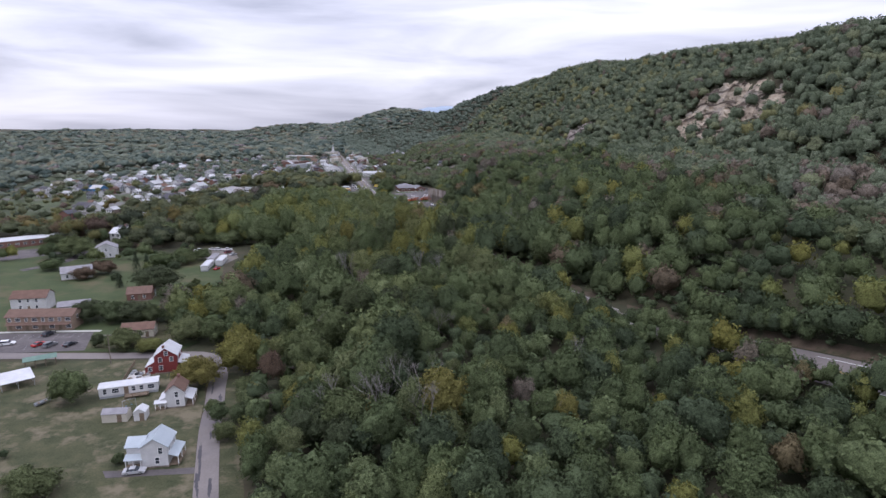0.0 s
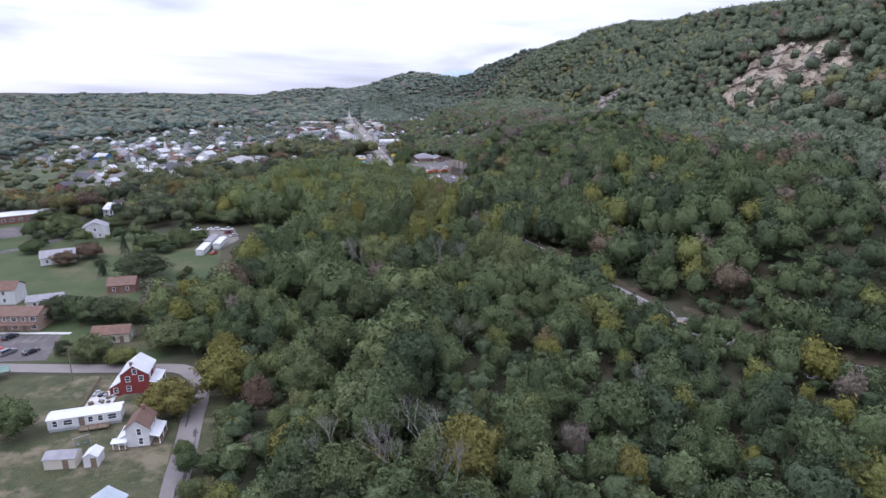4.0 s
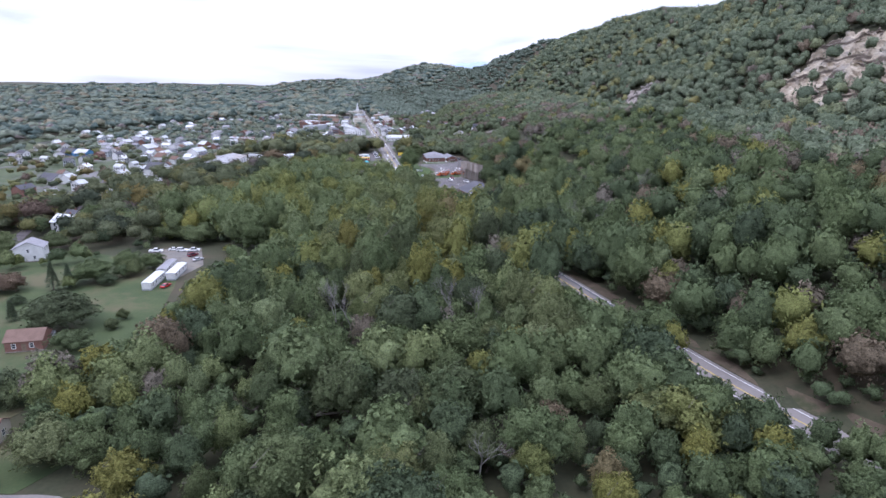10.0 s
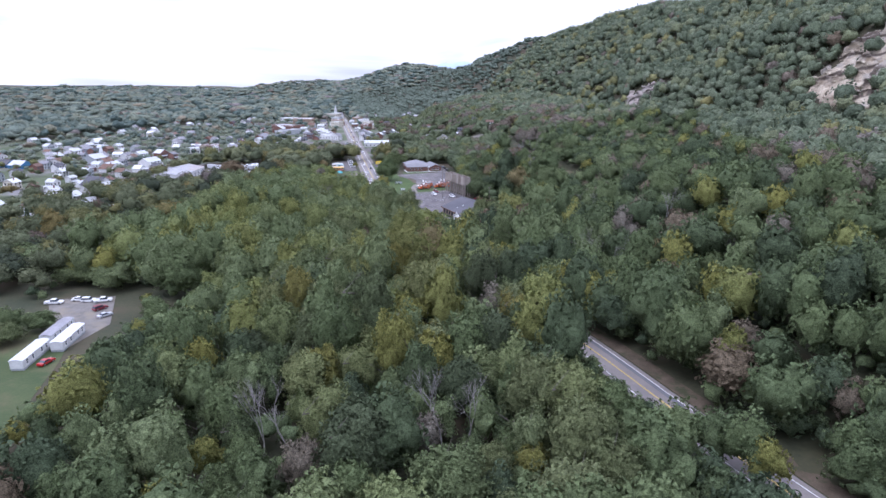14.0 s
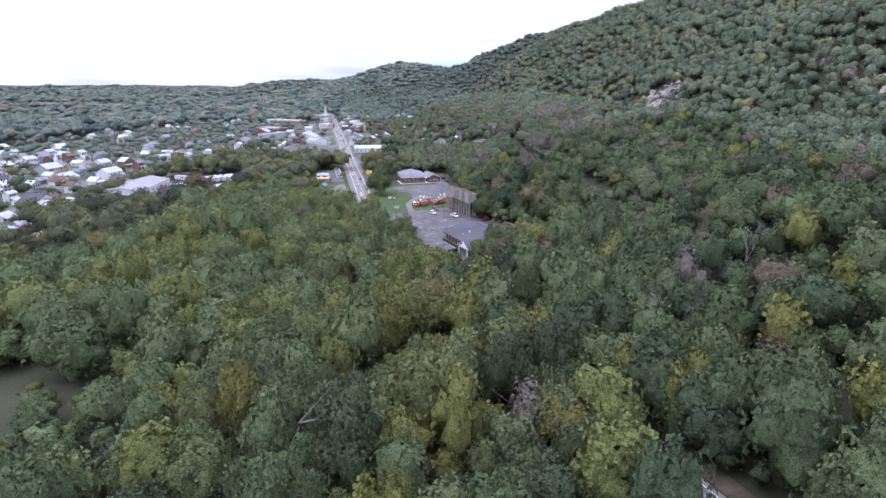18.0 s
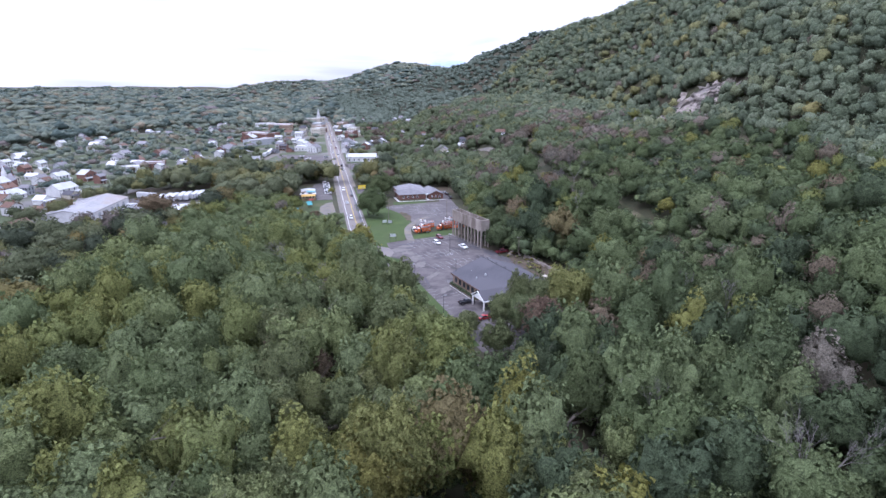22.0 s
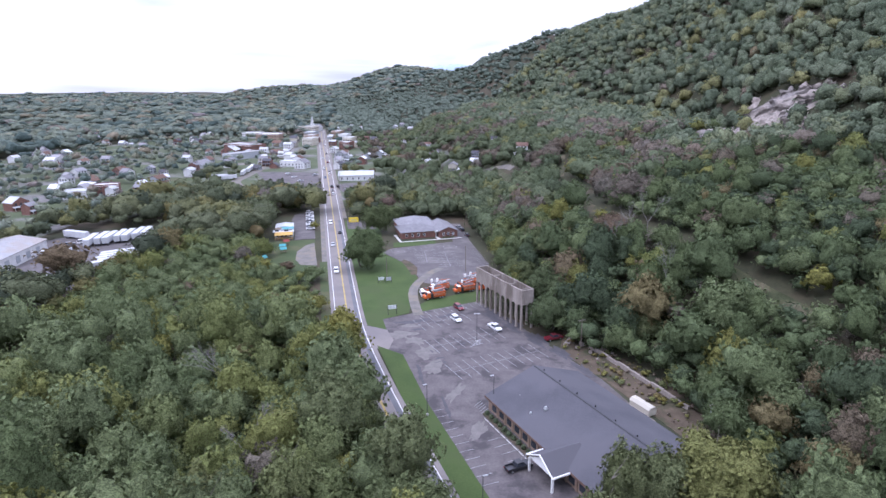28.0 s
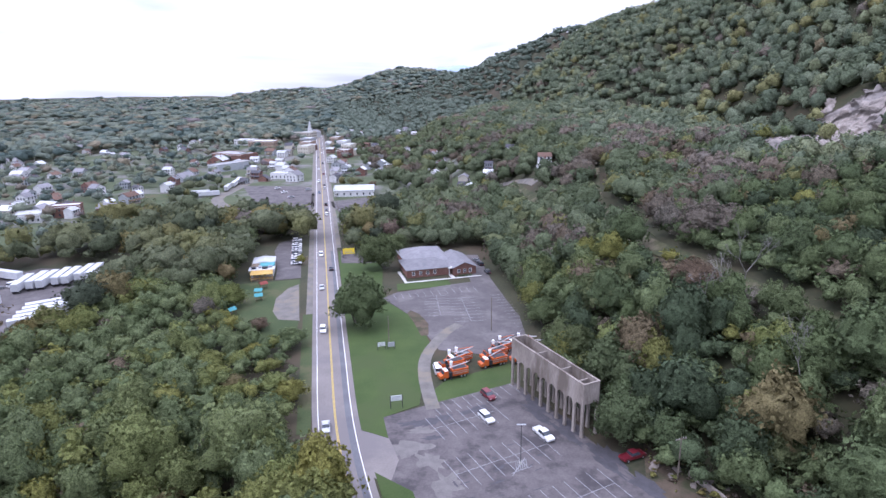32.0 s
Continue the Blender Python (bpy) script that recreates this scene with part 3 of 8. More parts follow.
HOMES_FOOT = ((-198, 1119, 15, "W"), (-494, 1048, 15, "W"), (-287, 860, 13, "W"), (-302, 833, 14, "G"), (-335, 1123, 13, "R"), (-348, 1174, 11, "W"), (-192, 929, 11, "R"), (-166, 938, 15, "W"), (-196, 1014, 10, "W"), (-94, 1154, 12, "W"), (-50, 1054, 13, "W"), (25, 785, 14, "W"), (-92, 954, 8, "G"), (-4, 850, 9, "W"),
              (-123, 1333, 12, "W"), (-112, 1356, 13, "G"), (-89, 1231, 11, "W"), (-156, 1391, 11, "W"), (-67, 1108, 9, "W"), (13, 877, 9, "W"))


def more_homes():
    """A smaller neighbour for every house, and the houses at their true widths."""
    r = random.Random(17)
    rows = [[(hx, hy, round(hw * 0.72, 1), c) for hx, hy, hw, c in row] for row in (HOMES, HOMES_EAST, HOMES_STREET, HOMES_MORE, HOMES_NORTH, HOMES_FOOT)]
    taken = [q for row in rows for q in row]
    extra = []
    for hx, hy, hw, c in taken:
        a = r.uniform(0, 6.28)
        x, y = hx + math.cos(a) * r.uniform(15, 24), hy + math.sin(a) * r.uniform(15, 24)
        u, v = to_uv(x, y)
        if all((x - q[0]) ** 2 + (y - q[1]) ** 2 > 170 for q in taken + extra) and abs(float(u) + 1) > 20 and not (-226 < x < -150 and 550 < y < 670):
            extra.append((round(x), round(y), r.choice((6.5, 7.5, 8.5)), r.choice("WWWGCR")))
    return [q for row in rows for q in row] + extra


ALL_HOMES = more_homes()


# ---- roads, lots and lawns ----
road = ribbon("road", HIGHWAY, 5.3, M_ROAD, 0.10, "grey two-lane asphalt road running into the main street", "road")
ribbon("edge_line", HIGHWAY, 0.09, M_PAINT, 0.115, "", offset=-3.9, thick=0.01, parent=road)
ribbon("edge_line", HIGHWAY, 0.09, M_PAINT, 0.115, "", offset=3.9, thick=0.01, parent=road)
ribbon("centre_line", HIGHWAY, 0.1, M_YELLOW, 0.115, "double yellow centre line", offset=-0.14, thick=0.01, parent=road)
ribbon("centre_line", HIGHWAY, 0.1, M_YELLOW, 0.115, "", offset=0.14, thick=0.01, parent=road)
ribbon("shoulder_patch", HIGHWAY[4:14], 0.62, M_PATCH, 0.112, "dark resurfaced strip along the edge line", offset=3.0, thick=0.01, parent=road)
ribbon("verge", HIGHWAY[:8], 2.4, M_DIRT, 0.06, "brown earth verge beside the road", "verge", offset=8.2)

VILLAGE_ROAD = [(-33, 66), (-41, 90), (-48.3, 110.4), (-52.9, 123.5), (-57.5, 137), (-61.1, 149.7), (-64.8, 161.7), (-67.6, 171.7), (-73.2, 182.3), (-79.6, 186.4), (-88, 186.1), (-103, 185.3), (-125, 185), (-143, 185), (-200, 183.5), (-320, 178)]
village_lane = ribbon("lane", VILLAGE_ROAD, 2.5, M_ROAD, 0.09, "patched narrow asphalt lane bending round the yards", "road", step=3.0)

# the near yards, the fields behind them
plot("yard", [(-56, 80), (-50, 108), (-58, 130), (-66, 156), (-72, 172), (-79, 180), (-92, 181.5), (-320, 176), (-300, 60)], M_DRYGRASS, 0.02, "worn mown grass of the yards", "grass")
plot("field", [(-88, 189), (-84, 198), (-108, 212), (-102, 237), (-101, 262), (-113, 303), (-124, 330), (-330, 390), (-330, 190), (-145, 189)], M_GRASS, 0.02, "green mown field behind the houses", "grass")
apartment_court = plot("parking_court", [(-146, 187.2), (-119, 190), (-126, 208), (-160, 206), (-190, 187)], M_DARKASPHALT, 0.06, "dark asphalt parking court of the apartments", "parking lot")

# the shopping lot, its lawns and the lot of the brick office
LOT = [(-46.5, 537), (-38, 526), (-30, 500), (-16, 462), (-6, 436), (36, 448), (16, 512), (8, 528), (0, 545), (-13, 570), (-35, 559), (-45, 553.5), (-43, 545)]
lot = plot("parking_lot", LOT, M_ASPHALT, 0.07, "large worn asphalt parking lot with faded stalls", "parking lot")
plot("lawn", [(-49.8, 548.5), (-43, 545), (-45, 553.5), (-37, 559), (-36.5, 575), (-35, 592), (-38, 604), (-43, 617), (-52, 630), (-55, 640), (-58, 668), (-66, 700), (-82, 698), (-65.8, 621.5)][::-1], M_LAWN, 0.05, "green lawn between the street and the lot", "lawn")
plot("grass_bank", [(-13, 570), (-35, 559), (-34, 566), (-31, 571), (-12, 582)], M_LAWN, 0.05, "strip of lawn at the edge of the lot", "lawn")
plot("grass_strip", [(-44.5, 533), (-36.5, 527), (-28.6, 500.5), (-14.6, 462.5), (-6.6, 440.5), (-12.6, 438), (-21.8, 462), (-34, 500)], M_LAWN, 0.085, "narrow grass strip between road and lot", "lawn")
plot("office_lot", [(-43, 617), (-38, 604), (-33, 590), (-10, 584), (0, 590), (-8, 620), (-14, 655), (-18, 690), (-24, 690), (-22, 652), (-50, 640), (-54, 634)][::-1], M_DARKASPHALT, 0.07, "dark asphalt lot before the brick office", "parking lot")
ribbon("drive", [(-33.5, 557), (-34.9, 564), (-36.4, 574.3), (-36.7, 583.2), (-35, 592.3), (-30.8, 603.4), (-27, 609)], 1.7, M_GRAVEL, 0.085, "curving gravel drive past the parked machines", "road", step=2.0)
plot("earth_bank", [(8, 529), (16, 513), (27, 486), (35, 462), (40, 440), (52, 446), (44, 475), (34, 505), (24, 530), (12, 545)], M_DIRT, 0.03, "bare brown earth strip behind the shop", "ground")
plot("auto_lot", [(-99.5, 656.5), (-89.8, 659), (-106.0, 727), (-114, 715), (-112, 700), (-103, 672)], M_DARKASPHALT, 0.06, "asphalt sales lot beside the street", "parking lot")
plot("roadside_grass", [(-76, 594), (-79.2, 612), (-89.6, 657), (-112, 652), (-112, 636), (-104, 616), (-95, 602), (-86, 592)], M_GRASS, 0.04, "rough green grass beside the street", "lawn")
plot("gravel_patch", [(-79.2, 613.5), (-88.6, 651), (-91.6, 646), (-93, 635), (-90.5, 622), (-86.5, 614.5)], M_GRAVEL, 0.06, "bare gravel pull-in beside the street", "ground")

plot("apron", [(-53.6, 536), (-45, 531.5), (-41, 529.5), (-40, 537), (-42.8, 544.8), (-49.5, 548.2), (-51, 545)], M_ROAD, 0.075, "pale worn asphalt apron between street and lot", "driveway")
ribbon("verge", [tuple(float(c) for c in from_uv(-1.2, v)) for v in (-14, 20, 60)], 1.6, M_GRASS, 0.05, "mown grass verge beside the street", "verge", offset=-6.9)
ribbon("verge", [tuple(float(c) for c in from_uv(-1.2, v)) for v in (60, 140, 300, 600, 830)], 1.1, M_GRAVEL, 0.05, "worn gravel verge beside the street", "verge", offset=-6.4)
ribbon("verge", [tuple(float(c) for c in from_uv(-1.2, v)) for v in (145, 300, 600, 830)], 1.1, M_GRAVEL, 0.05, "worn gravel verge beside the street", "verge", offset=6.4)
plot("sign_court", [(-66.5, 700), (-81, 699), (-77, 679), (-62, 679)], M_ASPHALT, 0.075, "asphalt drive beside the yellow billboard", "driveway")
ribbon("verge", VILLAGE_ROAD[:8], 2.4, M_DRYGRASS, 0.03, "rough grass verge along the lane", "verge", offset=5.0, step=3.0)
POWER_CUT = [(70, 505), (62, 528), (54, 558), (44, 594), (37, 623), (33, 660), (35, 690), (40, 722), (46, 750)]
BANK = [(16, 742), (10, 762), (4, 800)]
ribbon("clearing", POWER_CUT, 2.6, M_DRYGRASS, 0.35, "rough grass clearing along the foot of the slope", "grass", step=4.0)
ribbon("clearing", BANK, 5.0, M_DRYGRASS, 0.3, "rough open bank above the pale lane", "grass", step=4.0)
# ---- trees ----
def inside(x, y, poly):
    """Which points lie inside the outline."""
    r = np.zeros(np.shape(x), bool)
    n = len(poly)
    for i in range(n):
        (x0, y0), (x1, y1) = poly[i], poly[(i + 1) % n]
        if y0 != y1:
            r ^= ((y0 > y) != (y1 > y)) & (x < (x1 - x0) * (y - y0) / (y1 - y0) + x0)
    return r


def off_line(x, y, pts):
    """The distance to a line of points, minus on its left."""
    best, side = np.full(np.shape(x), 1e9), np.zeros(np.shape(x))
    for (x0, y0), (x1, y1) in zip(pts[:-1], pts[1:]):
        dx, dy = x1 - x0, y1 - y0
        t = np.clip(((x - x0) * dx + (y - y0) * dy) / (dx * dx + dy * dy), 0, 1)
        d = np.hypot(x - x0 - t * dx, y - y0 - t * dy)
        s = (x - x0) * dy - (y - y0) * dx
        side = np.where(d < best, np.sign(s), side)
        best = np.minimum(best, d)
    return best * side


def quad_ball(n):
    """A round body of six faces, each split n by n."""
    key, verts, faces = {}, [], []
    for ax in range(3):
        for sg in (-1, 1):
            ids = []
            for i in range(n + 1):
                for j in range(n + 1):
                    p = [0, 0, 0]
                    p[ax], p[(ax + 1) % 3], p[(ax + 2) % 3] = sg * n, 2 * i - n, 2 * j - n
                    if tuple(p) not in key:
                        key[tuple(p)] = len(verts)
                        verts.append(p)
                    ids.append(key[tuple(p)])
            for i in range(n):
                for j in range(n):
                    q = [ids[i * (n + 1) + j], ids[(i + 1) * (n + 1) + j], ids[(i + 1) * (n + 1) + j + 1], ids[i * (n + 1) + j + 1]]
                    faces.append(q if sg > 0 else q[::-1])
    v = np.array(verts, float)
    return v / np.linalg.norm(v, axis=1)[:, None], np.array(faces)


BALLS = {k: quad_ball(k) for k in (2, 3, 4, 6)}


def crown_arrays(seed, cards, size, lobes, split, ruffle=0.42, rough=0.05, fill=0.84):
    """A crown of radius 1 and height about 2 round its middle: one ragged body that swells into billows, set with small bent leaf sprays."""
    r = np.random.RandomState(seed)
    k = np.arange(lobes)
    zc = np.clip(0.97 - 1.6 * (k + 0.5) / lobes + r.uniform(-0.14, 0.14, lobes), -0.75, 0.99)
    a = k * 2.39996 + r.uniform(-0.5, 0.5, lobes)
    c = np.stack([np.cos(a) * np.sqrt(1 - zc ** 2), np.sin(a) * np.sqrt(1 - zc ** 2), zc], 1) * r.uniform(0.44, 0.74, (lobes, 1))
    rad = r.uniform(0.2, 0.4, lobes) * (14 / lobes) ** 0.35
    lean = r.uniform(0.0, 0.34)

    def reach(d):
        """How far the crown reaches along each direction."""
        b = d @ c.T
        disc = rad[None] ** 2 - ((c ** 2).sum(1)[None] - b ** 2)
        t = np.where(disc > 0, b + np.sqrt(np.maximum(disc, 0)), 0).max(1)
        t = np.maximum(t, 0.5)
        g = sum(np.sin(d @ w_ + p_) for w_, p_ in zip(r_waves, r_phase)) / 3
        return t * (1 + 0.12 * g)

    r_waves, r_phase = r.normal(size=(6, 3)) * 9.0, r.uniform(0, 6.28, 6)
    bv, bf = BALLS[split]
    ball = bv * (fill * reach(bv) * np.clip(1 + rough * r.normal(size=len(bv)), 0.82, 1.2))[:, None]
    d = r.normal(size=(cards, 3)) + np.array([0, 0, 0.45])
    d /= np.linalg.norm(d, axis=1)[:, None]
    pos = d * (reach(d) * (fill + (1.1 - fill) * r.uniform(0, 1, cards) ** 0.7))[:, None]
    for p_ in (ball, pos):
        p_[:, :2] *= (1 - lean * np.clip(p_[:, 2:3], 0, 1))
    e1, e2 = ball[bf[:, 2]] - ball[bf[:, 0]], ball[bf[:, 3]] - ball[bf[:, 1]]
    fn = np.cross(e1, e2)
    vn = np.zeros_like(ball)
    for q in range(4):
        np.add.at(vn, bf[:, q], fn)
    vn /= np.maximum(np.linalg.norm(vn, axis=1), 1e-9)[:, None]
    nrm = d + r.normal(size=(cards, 3)) * ruffle + np.array([0, 0, 0.2])
    nrm /= np.linalg.norm(nrm, axis=1)[:, None]
    a = np.cross(nrm, r.normal(size=(cards, 3)))
    a /= np.linalg.norm(a, axis=1)[:, None]
    b = np.cross(nrm, a)
    s = (size * r.uniform(0.5, 1.4, cards))[:, None]
    q = np.stack([pos - a * s * 1.05, pos - b * s * 0.7 + nrm * s * 0.25, pos + a * s * 1.05 - nrm * s * 0.25, pos + b * s * 0.7 + nrm * s * 0.25], 1)
    soft = d * 0.9 + nrm * 0.5
    soft = np.repeat(soft / np.linalg.norm(soft, axis=1)[:, None], 4, axis=0)
    return np.vstack([q.reshape(-1, 3), ball]), np.vstack([np.arange(cards * 4).reshape(-1, 4), bf + cards * 4]), np.vstack([soft, vn])


def trunk_shape(seed, h, r0, reach=0.55, limbs=5):
    """A tapered, slightly bent trunk with limbs that reach into the crown."""
    r = random.Random(seed)
    sh = Shape()
    p, rad = Vector((0, 0, -0.3)), r0
    heights = []
    for k in range(5):
        q = Vector((r.uniform(-0.25, 0.25), r.uniform(-0.25, 0.25), h * (k + 1) / 5 * 0.9))
        sh.tube(p, q, rad, rad * 0.78, 6, False)
        heights.append((q.copy(), rad * 0.78))
        p, rad = q, rad * 0.78
    for k in range(limbs):
        q, rr = heights[1 + k % 4]
        a = 2.4 * k + r.uniform(-0.4, 0.4)
        tip = q + Vector((math.cos(a) * h * reach * 0.35, math.sin(a) * h * reach * 0.35, h * 0.2))
        sh.tube(q, tip, rr * 0.55, rr * 0.15, 5, False)
    return sh


# where dead trees stand among the crowns: x, y, height
DEAD = ((44.9, 367.4, 19), (49, 371, 17), (52, 445.6, 16), (44.5, 332.5, 15), (76.5, 391, 16), (54.7, 428, 17), (-42.8, 257, 17), (-38.5, 260, 15), (-7.8, 262, 18), (-3.6, 266, 16), (-7.2, 132, 17), (-12, 128.5, 16), (-3, 126, 16),
        (-16, 133, 15), (37, 159, 14), (35, 571, 16), (41.4, 539, 16), (39.6, 574, 15), (46, 578, 15), (-62, 470, 14), (-75, 500, 14), (-30, 300, 15), (-2, 196, 15), (-26, 134, 14), (24, 384, 17))
# Clearings, yards and lots where no wood stands
CLEAR = [LOT, [(-50, 70), (-38, 108), (-46, 130), (-53, 156), (-57, 176), (-74, 194), (-92, 198), (-100, 212), (-103, 237), (-99, 262), (-102, 300), (-104, 335), (-118, 360), (-150, 355), (-172, 346), (-240, 374), (-420, 388), (-420, 50)],
         [(-47, 531), (-37, 498), (-26, 458), (-15, 425), (10, 432), (36, 446), (39, 455), (37, 472), (34, 492), (27, 518), (10, 534), (6, 545), (-4, 565), (-6, 585), (2, 594), (-4, 622), (-10, 655), (-12, 690), (-24, 702), (-62, 702), (-75, 700), (-64, 600), (-52, 545)],
         [(-74, 594), (-79, 614), (-88, 652), (-90, 660), (-105, 724), (-120, 718), (-124, 704), (-115, 660), (-113, 640), (-105, 617), (-94, 604), (-84, 594)],
         [(30, 604), (38, 606), (44, 640), (43, 700), (50, 740), (42, 742), (35, 690), (34, 640)]]
TOWN = [(-232, 545), (-232, 680), (-205, 770), (-125, 765), (-75, 735), (-60, 800), (-35, 780), (10, 830), (-40, 1050), (-110, 1250), (-420, 1250), (-520, 800), (-420, 420), (-240, 400)]
YARD_BLOCKS = [[(-225, 555), (-186, 560), (-155, 594), (-157, 640), (-168, 682), (-208, 684), (-224, 655)], [(-195, 785), (-118, 775), (-130, 905), (-200, 905)], [(-255, 800), (-222, 800), (-222, 870), (-258, 870)],
               [(-116, 345), (-140, 335), (-150, 362), (-122, 366)], [(-95, 800), (-60, 790), (-66, 840), (-116, 875), (-124, 840)]]
# The rock faces on the mountain: middle u and v, half lengths along the slope and across it
ROCKS = [(258, -125, 25, 50), (266, -170, 11, 17), (216, 90, 31, 36)]


def woods(x, y, rng):
    """Whether a tree stands at each point, by the kind of ground."""
    u, v = to_uv(x, y)
    keep = np.abs(x) < 0.8 * y + 40
    d = off_line(x, y, HIGHWAY)
    keep &= ~((d > np.where((y > 205) & (y < 325), -6.8, np.where((y > 385) & (y < 430), -6.6, -5.2))) & (d < np.where((y > 205) & (y < 325), 8.8, np.where((y > 375) & (y < 440), 8.5, 6.0))))
    keep &= ~((d > -10) & (d < 12) & (v > -20))
    keep &= (np.abs(off_line(x, y, POWER_CUT)) > 4.0) & (np.abs(off_line(x, y, BANK)) > 8)
    for dx, dy, _ in DEAD:
        keep &= (x - dx) ** 2 + (y - dy) ** 2 > 9
    for ru, rv, ra, rb in ROCKS:
        q = ((u - ru) / ra) ** 2 + ((v - rv) / rb) ** 2 + 0.55 * waves(x, y, 26, 77)
        keep &= ~((q < 0.95) & (rng.uniform(size=len(x)) < (0.94 if ru > 250 else 0.9)))
    keep &= ~((np.abs(u + 1) < 14) & (v > 280) & (v < 880))
    keep &= np.abs(off_line(x, y, VILLAGE_ROAD)) > 7.0
    for poly in CLEAR + YARD_BLOCKS:
        keep &= ~inside(x, y, poly)
    town = inside(x, y, TOWN)
    keep &= ~(town & (rng.uniform(size=len(x)) > np.where((v > 250) & (v < 800) & (np.abs(u) < 110), 0.3, 0.46)))
    for hx, hy, hw, _ in ALL_HOMES:
        keep &= ((x - hx) ** 2 + (y - hy) ** 2 > (hw * 0.75 + 3) ** 2) & ((x - hx) ** 2 + (y - hy + 9) ** 2 > 50)
    return keep


def scatter(x0, x1, y0, y1, gap, seed):
    rng = np.random.RandomState(seed)
    xs, ys = np.meshgrid(np.arange(x0, x1, gap), np.arange(y0, y1, gap))
    xs = xs + (np.arange(xs.shape[0])[:, None] % 2) * gap * 0.5
    x = (xs + rng.uniform(-0.42, 0.42, xs.shape) * gap).ravel()
    y = (ys + rng.uniform(-0.42, 0.42, ys.shape) * gap).ravel()
    k = woods(x, y, rng)
    return x[k], y[k], rng


def street_scrub(x, y):
    """The most height of the young growth left of the street."""
    far = np.interp(y, [425, 545, 720], [-12, -54, -96]) - x
    low = 4.6 + 0.2 * np.clip(far, 0, 32) + 1.6 * waves(x, y, 30, 61)
    low = np.where((y > 555) & (y < 612) & (far < 60), np.minimum(low, 3.4 + 0.09 * far), low)
    return np.where((y > 512) & (far > 0), low + 12 * (1 - smooth(512, 550, y)), 30.0)


def tree_height(x, y, rng):
    h = np.interp(y, [60, 200, 250, 300, 380, 460, 560, 700], [12.5, 13, 15.5, 20, 19, 17, 14, 14])
    u, v = to_uv(x, y)
    h = h - 4 * smooth(70, 160, u) + 1.5 * waves(x, y, 60, 21)
    d = off_line(x, y, HIGHWAY)
    h = np.where((x < -62) & (y > 225) & (y < 352), np.minimum(h, np.clip(4.5 + 0.42 * (x + 106), 4.0, 20)), h)
    h = np.minimum(h, street_scrub(x, y))
    h = h * np.where((d < 0) & (d > -17) & (((y > 205) & (y < 234)) | ((y > 266) & (y < 325))), 0.72, 1.0)
    return np.clip(h * np.where((np.abs(d) < 12) & ((y > 320) | (y < 205)), rng.uniform(0.9, 1.12, len(x)), rng.uniform(0.62, 1.2, len(x))), 5, 24)


def hue(x, y, rng):
    """Mostly greens in drifts; some yellowing, a few brown."""
    t = np.clip(0.36 + 0.2 * waves(x, y, 45, 31) + rng.normal(0, 0.22, len(x)), 0.0, 0.72)
    p = rng.uniform(size=len(x))
    p = np.where(to_uv(x, y)[0] > 62, np.where(p < 0.5, p * 0.9, 1 - (1 - p) * 0.55), p)
    t = np.where((x > 25) & (y < 640), t * 0.66, t)
    t = np.where((y < 300) & (x < 150), t * 0.78, t)
    t = np.where((x < -12) & (y > 330), t * 0.5 + 0.34, t)
    t = np.where(p < np.where((x > 18) & (y > 230), 0.05, 0.08), rng.uniform(0.66, 0.79, len(x)), t)
    return np.where(p > np.where((x > 18) & (y > 230) & (y < 660), 0.945, 0.974), rng.uniform(0.86, 1.0, len(x)), t)


class Wood:
    """Gathers many crowns into one mesh."""

    def __init__(self):
        self.v, self.f, self.t, self.k, self.n = [], [], [], [], 0

    def put(self, protos, x, y, z, h, w, tint, rng, deep=0.46):
        kind = rng.randint(len(protos), size=len(x))
        for k, (pv, pf, pn) in enumerate(protos):
            i = np.where(kind == k)[0]
            if not len(i):
                continue
            a = rng.uniform(0, 2 * math.pi, len(i))
            ca, sa = np.cos(a), np.sin(a)
            hw, hh = w[i], h[i] * deep
            vx = (pv[None, :, 0] * ca[:, None] - pv[None, :, 1] * sa[:, None]) * hw[:, None] + x[i, None]
            vy = (pv[None, :, 0] * sa[:, None] + pv[None, :, 1] * ca[:, None]) * hw[:, None] + y[i, None]
            vz = pv[None, :, 2] * hh[:, None] + (z[i] + h[i] - hh * 0.98)[:, None]
            self.v.append(np.stack([vx, vy, vz], -1).reshape(-1, 3))
            nx = pn[None, :, 0] * ca[:, None] - pn[None, :, 1] * sa[:, None]
            ny = pn[None, :, 0] * sa[:, None] + pn[None, :, 1] * ca[:, None]
            self.k.append(np.stack([nx, ny, np.broadcast_to(pn[None, :, 2], nx.shape)], -1).reshape(-1, 3))
            off = (np.arange(len(i)) * len(pv))[:, None, None] + self.n
            self.f.append((pf[None] + off).reshape(-1, 4))
            self.t.append(np.repeat(tint[i], len(pf)))
            self.n += len(i) * len(pv)

    def link(self, name, mat, label, category="trees"):
        me = arrays_mesh(name, np.vstack(self.v), np.vstack(self.f), mat, np.concatenate(self.t), np.vstack(self.k))
        return tagged(new(name, me), label, category, kind="stuff")


